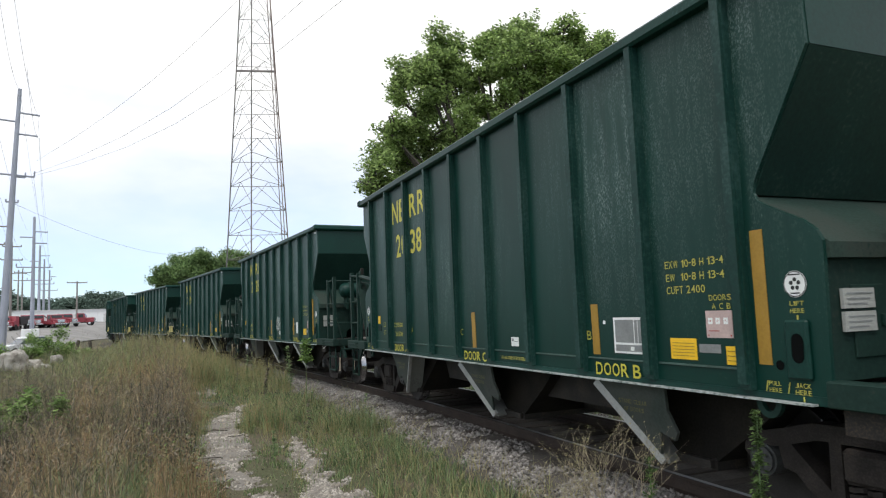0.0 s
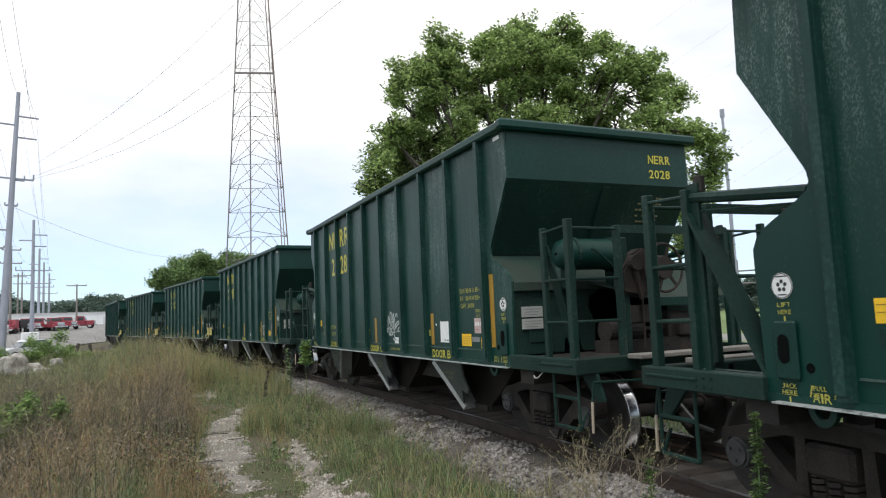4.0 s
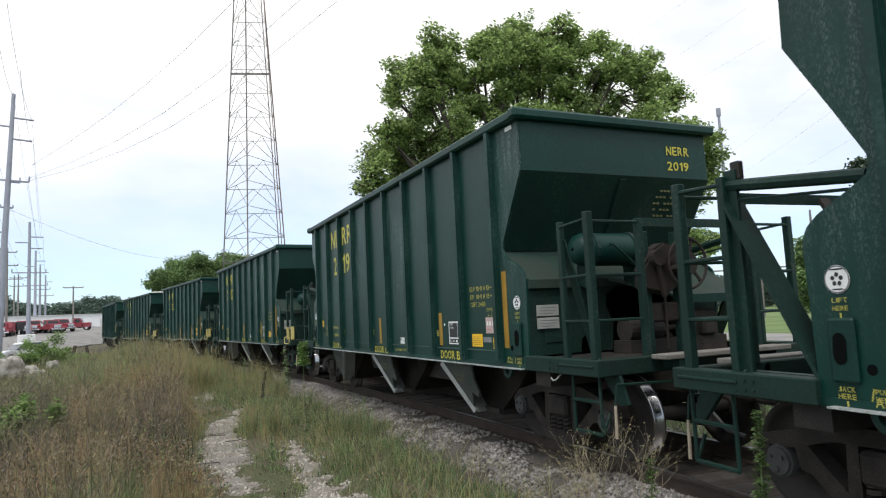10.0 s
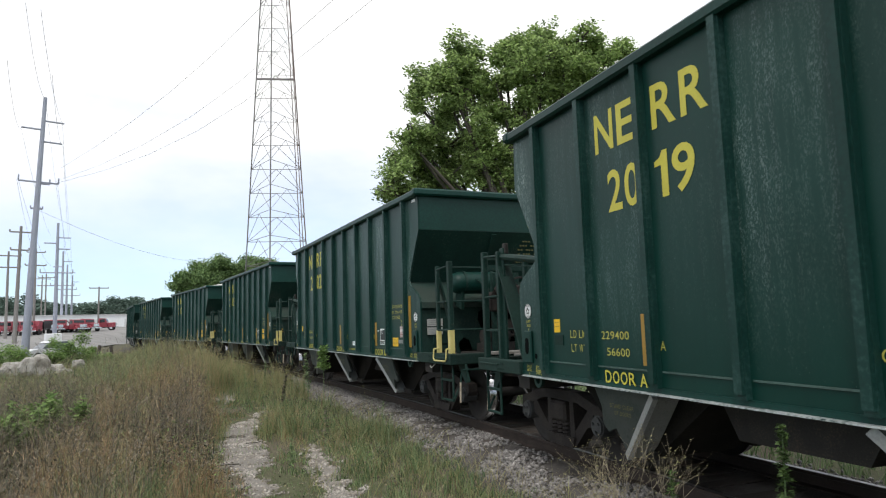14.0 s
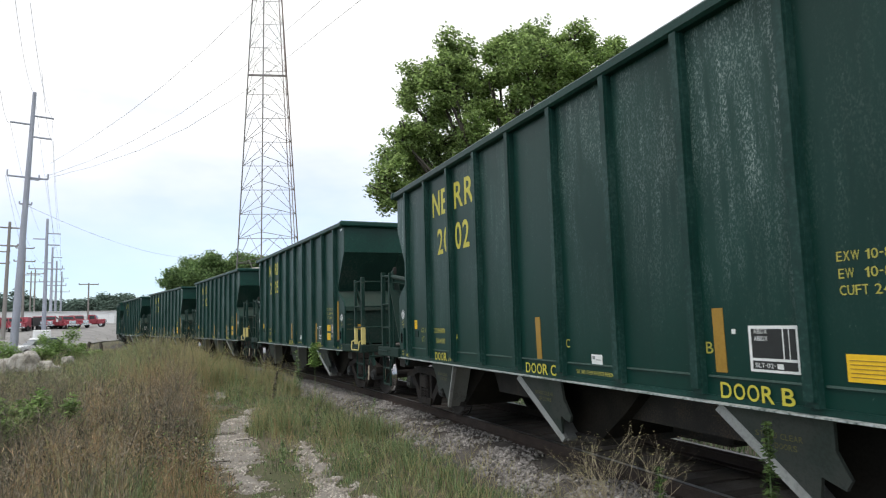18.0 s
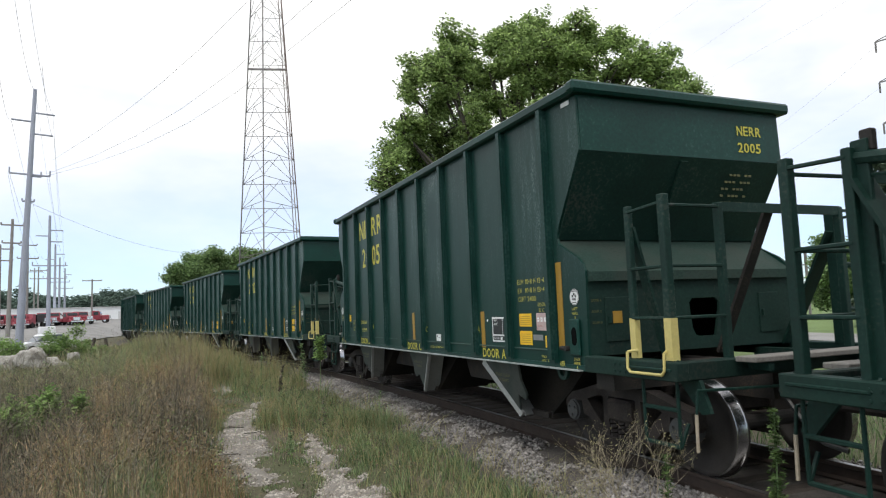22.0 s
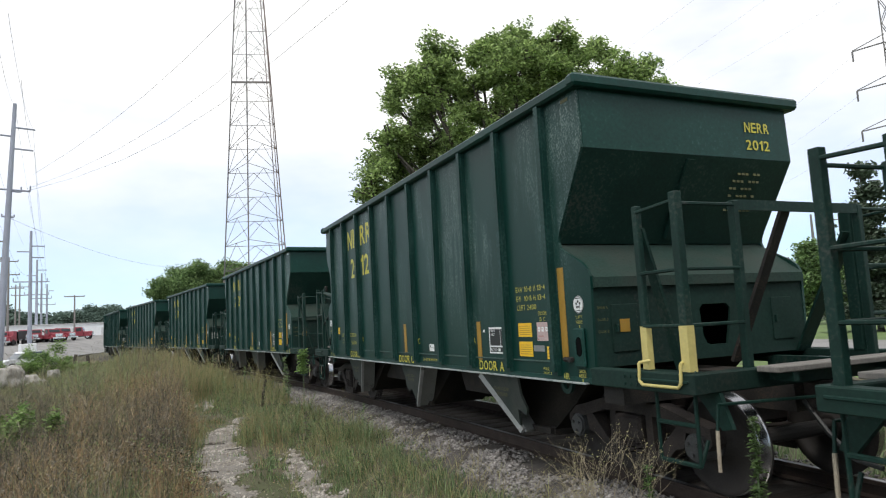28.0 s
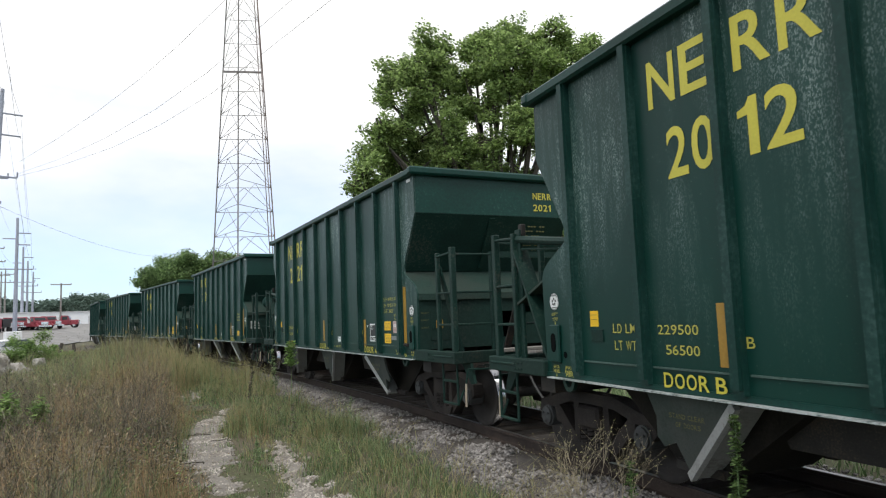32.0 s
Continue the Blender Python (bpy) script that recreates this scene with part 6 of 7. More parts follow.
def trees():
    d = 35
    crown = [(16.8, 14.4, 0.85), (18.3, 13.4, 1.0), (16.5, 12.0, 0.8), (21.9, 22.2, 0.95), (19.0, 21.0, 0.85), (21.2, 19.2, 1.2), (18.5, 19.1, 0.75), (23.6, 21.0, 0.9), (22.7, 18.1, 1.0), (19.9, 17.4, 0.8),
             (23.9, 16.4, 0.8), (19.7, 15.2, 0.9), (21.9, 15.3, 0.9), (27.7, 22.7, 1.0), (29.7, 22.9, 1.0), (31.7, 22.5, 0.95), (28.6, 20.8, 1.1), (31.0, 20.4, 1.1), (33.1, 22.6, 0.6), (27.1, 21.1, 0.7),
             (29.2, 18.6, 1.1), (27.5, 18.1, 0.7), (34.5, 21.4, 0.8), (36.2, 21.1, 0.6), (33.5, 19.9, 1.1), (22.3, 12.6, 1.1), (24.7, 12.5, 1.0), (26.3, 14.6, 0.8), (19.8, 12.0, 0.9), (38.4, 19.4, 0.9),
             (36.4, 18.8, 1.1), (40.8, 17.0, 0.9), (38.6, 16.2, 1.2), (33.0, 17.0, 1.3), (36.0, 15.0, 1.3), (30.0, 15.5, 1.3), (33.0, 13.4, 1.4), (27.5, 11.6, 1.2), (42.3, 13.4, 1.1), (39.6, 13.4, 1.2), (20.5, 20.6, 0.9), (25.3, 17.3, 0.75), (25.6, 22.2, 0.45), (17.9, 16.0, 0.6), (24.6, 19.3, 0.6), (26.1, 12.4, 1.0), (24.2, 14.4, 0.9), (20.6, 13.6, 1.0), (17.3, 10.6, 0.9), (26.2, 20.0, 0.4)]
    big = [lobe(az, el, d + 1.3 * math.sin(k * 2.3), w * 1.32, w * 1.2, w * 1.5) for k, (az, el, w) in enumerate(crown)]
    big += [lobe(az, el, d + off, w, h) for az, el, off, w, h in ((44.0, 10.2, 0, 0.9, 1.4), (30.0, 10.2, 0, 1.6, 1.3), (38.5, 10.5, 0, 1.6, 1.4), (34.5, 9.6, 0, 1.7, 1.3), (42.0, 8.5, 0, 1.2, 1.2), (33.0, 6.0, 2, 2.0, 1.4), (38.0, 5.6, 2, 2.0, 1.4), (42.0, 5.2, 2, 1.7, 1.3), (28.0, 6.5, 2, 1.9, 1.3), (22.5, 8.8, 0, 1.6, 1.2), (26.0, 8.6, 0, 1.6, 1.2), (18.6, 9.6, 0, 1.2, 1.0))]
    b = spot(27.5, d)
    tree("large spreading broadleaf tree in full leaf behind the train", (b.x, b.y, gz(b)), big, 4.2, 0.36, 0.115, 18, 54, 0.24, "leaf", 3, 360, split=6)
    d = 95
    small = [lobe(-0.6, 4.2, d, 2.2, 1.6), lobe(0.6, 4.9, d, 2.4, 1.8), lobe(2.0, 4.9, d, 2.0, 1.6), lobe(-1.3, 3.2, d, 1.8, 1.4), lobe(3.0, 4.4, d, 2.2, 1.6), lobe(4.0, 5.0, d, 1.6, 1.4), lobe(5.0, 5.1, d, 1.5, 1.3),
             lobe(1.4, 3.6, d, 3.0, 1.8), lobe(4.0, 3.6, d, 2.6, 1.6), lobe(0, 2.5, d, 2.6, 1.8), lobe(3, 2.3, d, 3.0, 1.8)]
    b = spot(1.8, d)
    tree("dark green broadleaf tree beyond the curve", (b.x, b.y, gz(b)), small, 2.5, 0.3, 0.15, 13, 90, 0.42, "leaf_mid", 5, 60)
    # right-hand side
    for az, dd, top, w, seed in ((54.6, 62, 9.6, 2.6, 11), (58.5, 60, 9.5, 3.0, 12)):
        p = spot(az, dd)
        z0, z1 = gz(p), height_at(top, dd)
        lob = [(p.x + 0.3 * math.sin(k * 2.1), p.y + 0.3 * math.cos(k * 1.7), z0 + 1.6 + (z1 - z0 - 2.0) * k / 7, w * (1.05 - k / 8), w * (1.05 - k / 8), 0.8) for k in range(8)]
        tree("dark conifer with drooping boughs by the road", (p.x, p.y, z0), lob, 3.0, 0.25, 0.24, 24, 24, 0.40, "needle", seed, 40, "roadside trees")
    for az, dd, top, w, seed in ((50.7, 85, 4.4, 2.0, 21), (53.4, 90, 4.0, 2.6, 23)):
        p = spot(az, dd)
        z0, z1 = gz(p), height_at(top, dd)
        lob = [(p.x + w * 0.6 * math.sin(k * 2.4), p.y + w * 0.6 * math.cos(k * 1.9), z0 + (z1 - z0) * (0.35 + 0.1 * k), w * 0.7, w * 0.7, (z1 - z0) * 0.2) for k in range(6)]
        tree("rounded dark green tree on the lawn", (p.x, p.y, z0), lob, 1.6, 0.2, 0.24, 22, 30, 0.5, "leaf_mid", seed, 24, "roadside trees")


trees()


def far_woods():
    rng = np.random.default_rng(8)
    lobes = []
    for az0, az1, n, d0, d1, el in ((-20, 8, 190, 290, 350, 1.9), (8, 44, 25, 250, 330, 1.6), (40, 75, 45, 240, 320, 1.5)):
        for k in range(n):
            az, dd = rng.uniform(az0, az1), rng.uniform(d0, d1)
            p = spot(az, dd)
            top = dd * math.tan(radians(el + 0.35 * math.sin(az * 0.9) + rng.normal() * 0.25)) + EYE[2]
            base = float(ground_z(p.x, p.y))
            h = max(3.0, top - base)
            for f, w in ((0.25, 6.0), (0.6, 5.5), (0.88, 3.6)):
                lobes.append((p.x + rng.normal() * 2, p.y + rng.normal() * 2, base + h * f, w, w, h * 0.2))
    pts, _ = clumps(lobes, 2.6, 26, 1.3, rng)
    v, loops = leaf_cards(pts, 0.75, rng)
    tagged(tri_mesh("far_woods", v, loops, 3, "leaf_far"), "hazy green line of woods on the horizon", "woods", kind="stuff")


far_woods()


def right_pylon():
    t = new("transmission_tower")
    tagged(t, "grey lattice transmission tower with crossarms beyond the trees", "transmission tower")
    dd = 110.0
    c = spot(57.3, dd)
    t.matrix_world = pose(c.x, c.y, gz(c), 0, 0, -57.3)
    hgt = height_at(21, dd) - gz(c)
    w = lambda z: 3.2 - 2.4 * min(1, z / (hgt * 0.62))
    corner = [(-1, -1), (1, -1), (1, 1), (-1, 1)]
    zs = [hgt * k / 12 for k in range(13)]
    for sx, sy in corner:
        bm = B()
        for a, b in zip(zs, zs[1:]):
            rod(bm, (sx * w(a), sy * w(a), a), (sx * w(b), sy * w(b), b), 0.08, 4)
        part("leg", bm, "tower", t)
    for a, b in zip(zs, zs[1:]):
        for i in range(4):
            p, q = corner[i], corner[(i + 1) % 4]
            bm = B()
            rod(bm, (p[0] * w(a), p[1] * w(a), a), (q[0] * w(b), q[1] * w(b), b), 0.05, 4)
            rod(bm, (q[0] * w(a), q[1] * w(a), a), (p[0] * w(b), p[1] * w(b), b), 0.05, 4)
            part("cross_brace", bm, "tower", t)
    for el in (18.0, 15.2, 12.3):
        z = height_at(el, dd) - gz(c)
        for s in (-1, 1):
            bm = B()
            bar(bm, (s * 0.6, 0, z), (s * 4.6, 0, z - 0.3), 0.16, 0.16)
            bar(bm, (s * 0.6, 0, z + 1.2), (s * 4.6, 0, z - 0.2), 0.1, 0.1)
            arm = part("crossarm", bm, "tower", t)
            i_bm = B()
            rod(i_bm, (s * 4.6, 0, z - 0.3), (s * 4.6, 0, z - 1.8), 0.14, 6)
            part("insulator", i_bm, "tower", arm)
    mast = new("antenna_mast")
    tagged(mast, "slender grey antenna mast beyond the track", "antenna mast")
    p = spot(45.25, 70)
    mast.matrix_world = pose(p.x, p.y, gz(p))
    hh = height_at(14.6, 70) - gz(p)
    bm = B()
    rod(bm, (0, 0, 0), (0, 0, hh), 0.22, 8, 0.12)
    part("shaft", bm, "steel_pole", mast)
    bm = B()
    rod(bm, (0, 0, hh), (0, 0, hh + 0.8), 0.22, 8)
    part("antenna", bm, "steel_pole", mast)
    sub = new("substation")
    tagged(sub, "grey steel frames of an electrical substation", "substation")
    p = spot(48.2, 105)
    sub.matrix_world = pose(p.x, p.y, gz(p), 0, 0, -48)
    for i in range(6):
        x = (i - 2.5) * 3.6
        for y in (0, 6):
            bm = B()
            rod(bm, (x, y, 0), (x, y, 7.5 + (i % 2) * 1.5), 0.14, 5)
            part("column", bm, "tower", sub)
        bm = B()
        rod(bm, (x, 0, 7.0), (x, 6, 7.0), 0.1, 5)
        part("beam", bm, "tower", sub)
    for z in (5.2, 7.0):
        bm = B()
        rod(bm, (-9, 0, z), (9, 0, z), 0.12, 5)
        part("beam", bm, "tower", sub)
    a = new("antenna_mast")
    tagged(a, "thin lattice mast on the skyline", "antenna mast")
    p = spot(51.0, 150)
    a.matrix_world = pose(p.x, p.y, gz(p))
    bm = B()
    rod(bm, (0, 0, 0), (0, 0, height_at(6.6, 150) - gz(p)), 0.6, 5, 0.2)
    part("shaft", bm, "tower", a)


right_pylon()

# ---- weeds, grass and stones ----
M["weed_brown"] = material("dry_brown_weeds", (0.060, 0.055, 0.041), 0.85, 0, 0.3, 0.5, 6, per_object=-0.5, vary_hue=(0.222, 0.196, 0.150), translucent=0.1, spec=0.2)
M["weed_green"] = material("green_grass_blades", (0.088, 0.165, 0.060), 0.7, 0, 0.3, 0.5, 6, per_object=-0.45, vary_hue=(0.25, 0.31, 0.165), translucent=0.3, spec=0.25)
M["weed_straw"] = material("straw_grass", (0.41, 0.35, 0.20), 0.8, 0, 0.3, 0.5, 6, per_object=-0.4, vary_hue=(0.24, 0.25, 0.11), translucent=0.25, spec=0.2)
M["weed_rust"] = material("rusty_orange_grass", (0.36, 0.225, 0.125), 0.8, 0, 0.3, 0.5, 6, per_object=-0.4, vary_hue=(0.42, 0.33, 0.20), translucent=0.25, spec=0.2)
M["twig"] = material("bleached_dry_twigs", (0.25, 0.215, 0.15), 0.85, 0, 0.3, 4, 30)
M["lush_bright"] = material("fresh_green_leaves", (0.13, 0.23, 0.06), 0.6, 0, 0.3, 1, 8, per_object=-0.35, vary_hue=(0.25, 0.37, 0.12), translucent=0.4, spec=0.3)
M["lush"] = material("lush_weed_leaves", (0.036, 0.072, 0.020), 0.6, 0, 0.3, 1, 8, per_object=-0.35, vary_hue=(0.095, 0.15, 0.045), translucent=0.3, spec=0.3)


def field_noise(x, y, cell, seed):
    """Smooth noise from 0 to 1 on the ground, for arrays."""
    g = np.random.default_rng(seed).uniform(0, 1, (128, 128))
    u, v = x / cell + 400.0, y / cell + 400.0
    i, j = np.floor(u).astype(int), np.floor(v).astype(int)
    a, b = u - i, v - j
    a, b = a * a * (3 - 2 * a), b * b * (3 - 2 * b)
    at = lambda p, q: g[p % 128, q % 128]
    return (at(i, j) * (1 - a) + at(i + 1, j) * a) * (1 - b) + (at(i, j + 1) * (1 - a) + at(i + 1, j + 1) * a) * b


def path_bare(x, y, grown=0.0):
    """1 on the bare ground of the footpath, 0 in the weeds."""
    wob = (field_noise(x, y, 0.7, 1) - 0.5) * 0.45 + (field_noise(x, y, 0.2, 2) - 0.5) * 0.45
    at = [5, 8, 9, 10.3, 11.5, 13, 14, 14.9, 16, 17, 18.3, 18.8, 20, 21.6, 22.3]
    mid = np.interp(y, at, [1.0, 0.84, 0.74, 0.64, 0.58, 0.60, 0.70, 1.02, 1.25, 1.3, 0.6, 0.6, 0.65, 0.85, 0.9])
    half = np.interp(y, at, [0.2, 0.22, 0.25, 0.29, 0.34, 0.38, 0.40, 0.26, 0.13, 0.0, 0.0, 0.2, 0.30, 0.22, 0.0])
    a = smooth01((half * 1.25 + grown + wob * 0.8 - np.abs(x - mid)) / 0.26) * 0.94 * (half > 0.02)
    mid2 = np.interp(y, [5, 8.5, 9.1, 11.4, 12], [1.5, 1.58, 1.61, 1.75, 1.78])
    half2 = np.interp(y, [5, 8.5, 9.1, 11.4, 12], [0.32, 0.30, 0.28, 0.17, 0.0])
    b = smooth01((half2 * 1.3 + grown + wob * 0.7 - np.abs(x - mid2)) / 0.22) * 0.96 * (half2 > 0.01)
    return np.clip(a + b, 0, 1)


def blades(name, label, pts, h, w, lean, mat, rng, group_kind="stuff", twigs=0, base_z=None, reach=0.2):
    """Thin curved blades, three triangles each, standing on the ground at pts."""
    x, y = pts[:, 0], pts[:, 1]
    z = ground_z(x, y) if base_z is None else base_z
    n = len(x)
    a = rng.uniform(0, 2 * np.pi, n)
    f = rng.uniform(0, 2 * np.pi, n)
    side = np.stack([np.cos(f), np.sin(f), np.zeros(n)], -1) * (w / 2)[:, None]
    way = np.stack([np.cos(a), np.sin(a), np.zeros(n)], -1) * (lean * h)[:, None]
    up = np.stack([np.zeros(n), np.zeros(n), h], -1)
    p = np.stack([x, y, z - 0.02], -1)
    mid = p + up * 0.55 + way * 0.3
    tip = p + up + way
    v = np.stack([p - side, p + side, mid - side * 0.8, mid + side * 0.8, tip], 1)
    i = np.arange(n)[:, None] * 5
    loops = np.concatenate([i, i + 1, i + 3, i, i + 3, i + 2, i + 2, i + 3, i + 4], 1)
    vs, ls = [v.reshape(-1, 3)], [loops.ravel()]
    for k in range(twigs):
        t = rng.uniform(0.35, 0.98, n)[:, None]
        q = np.where(t < 0.55, p + (mid - p) * (t / 0.55), mid + (tip - mid) * ((t - 0.55) / 0.45))
        b = rng.uniform(0, 2 * np.pi, n)
        ln = (h * rng.uniform(0.3, 1.0, n) * reach)[:, None]
        d = np.stack([np.cos(b) * 0.75, np.sin(b) * 0.75, rng.uniform(0.05, 0.95, n)], -1) * ln
        s = side * rng.uniform(0.8, 1.7, n)[:, None]
        tv = np.stack([q - s * 0.4, q + s * 0.4, q + d * 0.7 + s, q + d], 1)
        off = sum(len(o) for o in vs)
        j = np.arange(n)[:, None] * 4 + off
        vs.append(tv.reshape(-1, 3))
        ls.append(np.concatenate([j, j + 1, j + 2, j, j + 2, j + 3], 1).ravel())
    ob = tri_mesh(name, np.concatenate(vs), np.concatenate(ls), 3, mat)
    tagged(ob, label, "weeds", kind=group_kind)


def scatter(rng, y0, y1, density):
    """Random points on the camera's side of the track between y0 and y1."""
    x_lo, x_hi = -0.26 * y1 - 2.0, float(np.max(track_x(np.linspace(y0, y1, 9)))) - 1.1
    n = int((x_hi - x_lo) * (y1 - y0) * density)
    x, y = rng.uniform(x_lo, x_hi, n), rng.uniform(y0, y1, n)
    keep = (x > -0.26 * y - 2.0) & (track_x(y) - x > 1.0)
    return x[keep], y[keep]


def weeds():
    rng = np.random.default_rng(12)
    bins = {"brown": [], "green": [], "straw": [], "rust": []}
    for y0, y1, density, wide in ((4.5, 8, 1500, 0.9), (8, 11.5, 1450, 0.9), (11.5, 14, 1800, 0.9), (14, 22, 1050, 1.15), (22, 34, 800, 1.35), (34, 62, 260, 2.1)):
        x, y = scatter(rng, y0, y1, density)
        off = track_x(y) - x
        bare = path_bare(x, y)
        patch = field_noise(x, y, 0.45, 4)
        verge = np.clip((off - 0.9 - 0.75 * patch) / 0.35, 0.05, 1)
        thin = field_noise(x, y, 0.5, 3)
        left = smooth01((0.45 - x) / 0.7)
        far = smooth01((y - 18) / 6)
        keep = rng.uniform(0, 1, len(x)) < (1 - bare) * verge * np.clip(0.3 + 1.1 * thin, 0, 1) * (0.12 + 0.88 * smooth01((field_noise(x, y, 0.19, 15) - 0.33) / 0.25))
        x, y, off, left, far, verge = x[keep], y[keep], off[keep], left[keep], far[keep], verge[keep]
        n1, n2, n3, n4 = field_noise(x, y, 1.3, 5), field_noise(x, y, 0.55, 6), field_noise(x, y, 2.6, 7), field_noise(x, y, 0.8, 9)
        deep = smooth01((-1.6 - x) / 1.5)
        # shares of the four kinds
        brown = left * (1 - 0.8 * far) * (0.15 + 1.8 * smooth01((n1 - 0.3) / 0.3)) * (1 - 0.45 * deep) + 0.05 + 0.35 * (1 - left) * (n2 > 0.72) * (y < 20)
        green = (1 - left) * (1.1 - 0.45 * far) * (0.5 + n2) + left * (0.55 + 1.5 * smooth01((n3 - 0.47) / 0.16)) * (0.7 + 0.8 * deep) + 1.3 * (off < 2.6) * (y < 18) + 0.7 * left * far * n2
        straw = 0.06 + 0.08 * left + 1.9 * far * (0.3 + n1) * smooth01((5.5 - off) / 2) + 0.3 * left * (n4 > 0.65) * (y > 12) + 0.55 * left * smooth01((y - 14) / 5) + 0.7 * (1 - left) * smooth01((n1 - 0.56) / 0.1) * (y > 10)
        rust = 0.05 + 2.4 * smooth01((n4 - 0.50) / 0.14) * left * (x > -2.0) * (y < 24) * (0.35 + 0.65 * smooth01((y - 11) / 3)) + 5.0 * ((x > -0.35) & (x < 0.55) & (y < 10.6)) * n2 + 2.4 * np.exp(-(x - 0.0) ** 2 / 0.35 - ((y - 16.8) / 2.2) ** 2) + 1.6 * np.exp(-(x + 0.5) ** 2 / 0.5 - ((y - 21.5) / 2.5) ** 2) + 1.2 * (np.abs(x - 1.35) < 0.35) * (y > 11.5) * (y < 17) * (n2 > 0.45)
        total = brown + green + straw + rust
        pick = rng.uniform(0, 1, len(x)) * total
        height = 0.15 + left * (0.25 + 0.50 * n3 * n3 + 0.28 * n1) + 0.36 * far * (0.5 + n1) * (1 - 0.3 * left) + (1 - left) * (0.10 * n2 + 0.40 * smooth01((n1 - 0.58) / 0.2) * (y > 11))
        height = height * rng.uniform(0.5, 1.3, len(x)) * np.clip(0.45 + (off - 1.2) * 0.5, 0.35, 1.0)
        low = ((x > -0.45) & (x < 1.1) & (y < 10.7)) * 0.3
        height = height * (1 - low) * (1 - 0.5 * path_bare(x, y - 0.5, 0.25))
        height = height * (1 - 0.5 * ((x > -0.1) & (x < 1.5) & (y > 14.2) & (y < 18.6)))
        height = height * (1 - 0.55 * smooth01((-3.0 - x) / 1.0) * smooth01((y - 18) / 5))
        height = height * (1 - 0.12 * smooth01((y - 22) / 6))
        tuft = field_noise(x, y, 0.19, 15)
        height = height * (0.35 + 1.0 * tuft + 0.25 * (tuft > 0.75))
        edges = [("brown", 0, brown), ("green", brown, brown + green), ("straw", brown + green, brown + green + straw), ("rust", brown + green + straw, total + 1)]
        for key, lo, hi in edges:
            m = (pick >= lo) & (pick < hi)
            bins[key].append((x[m], y[m], height[m] * (1 - 0.3 * left[m] * (y[m] < 20) * (key == "green")), np.full(m.sum(), wide)))
    info = {"brown": ("dry_weeds", "dense stand of tall branching dry brown weeds", "weed_brown", 0.0056, 0.26, 9, 1.1, 0.16), "green": ("green_grass", "green grass growing beside the path and track", "weed_green", 0.0095, 0.55, 0, 0.85, 0.2),
            "straw": ("straw_grass", "pale straw-coloured dry grass", "weed_straw", 0.0064, 0.38, 3, 1.0, 0.2), "rust": ("rusty_grass", "rust-coloured dying grass along the path", "weed_rust", 0.0060, 0.26, 6, 0.9, 0.16)}
    for key, rows in bins.items():
        x, y, h, wide = (np.concatenate(c) for c in zip(*rows))
        name, label, mat, w, lean, tw, tall, reach = info[key]
        blades(name, label, np.stack([x, y], -1), h * tall, w * wide * rng.uniform(0.6, 1.4, len(x)), lean * rng.uniform(0.1, 1.25, len(x)), mat, rng, twigs=tw, reach=reach)
    # long pale blades arching over the short grass
    n = 2600
    x, y = rng.uniform(1.2, 4.2, n), 6 + 14 * rng.uniform(0, 1, n) ** 1.4
    k = (track_x(y) - x > 1.5) & (path_bare(x, y) < 0.4)
    x, y = x[k], y[k]
    blades("long_grass_blades", "long pale grass blades bending over the verge", np.stack([x, y], -1), rng.uniform(0.2, 0.5, len(x)), rng.uniform(0.004, 0.009, len(x)), rng.uniform(0.3, 1.3, len(x)), "weed_straw", rng)
    # thin cover round and behind the camera
    n = 30000
    x, y = rng.uniform(-9, 4.3, n), rng.uniform(-12, 5.0, n)
    k = (track_x(y) - x > 1.5) & (np.hypot(x, y) > 1.2) & (rng.uniform(0, 1, n) < 0.3 + 0.7 * field_noise(x, y, 0.8, 3))
    blades("short_grass", "short dry grass and weeds beside the track", np.stack([x[k], y[k]], -1), rng.uniform(0.08, 0.4, k.sum()), rng.uniform(0.008, 0.016, k.sum()), rng.uniform(0.1, 0.8, k.sum()), "weed_green", rng)
    # verge on the far side of the track, seen under the cars
    n = 16000
    y = rng.uniform(2, 24, n)
    x = track_x(y) + rng.uniform(1.6, 9, n)
    blades("far_verge_grass", "grass on the verge beyond the track", np.stack([x, y], -1), rng.uniform(0.08, 0.3, n), rng.uniform(0.01, 0.03, n), rng.uniform(0.1, 0.7, n), "weed_green", rng)


weeds()


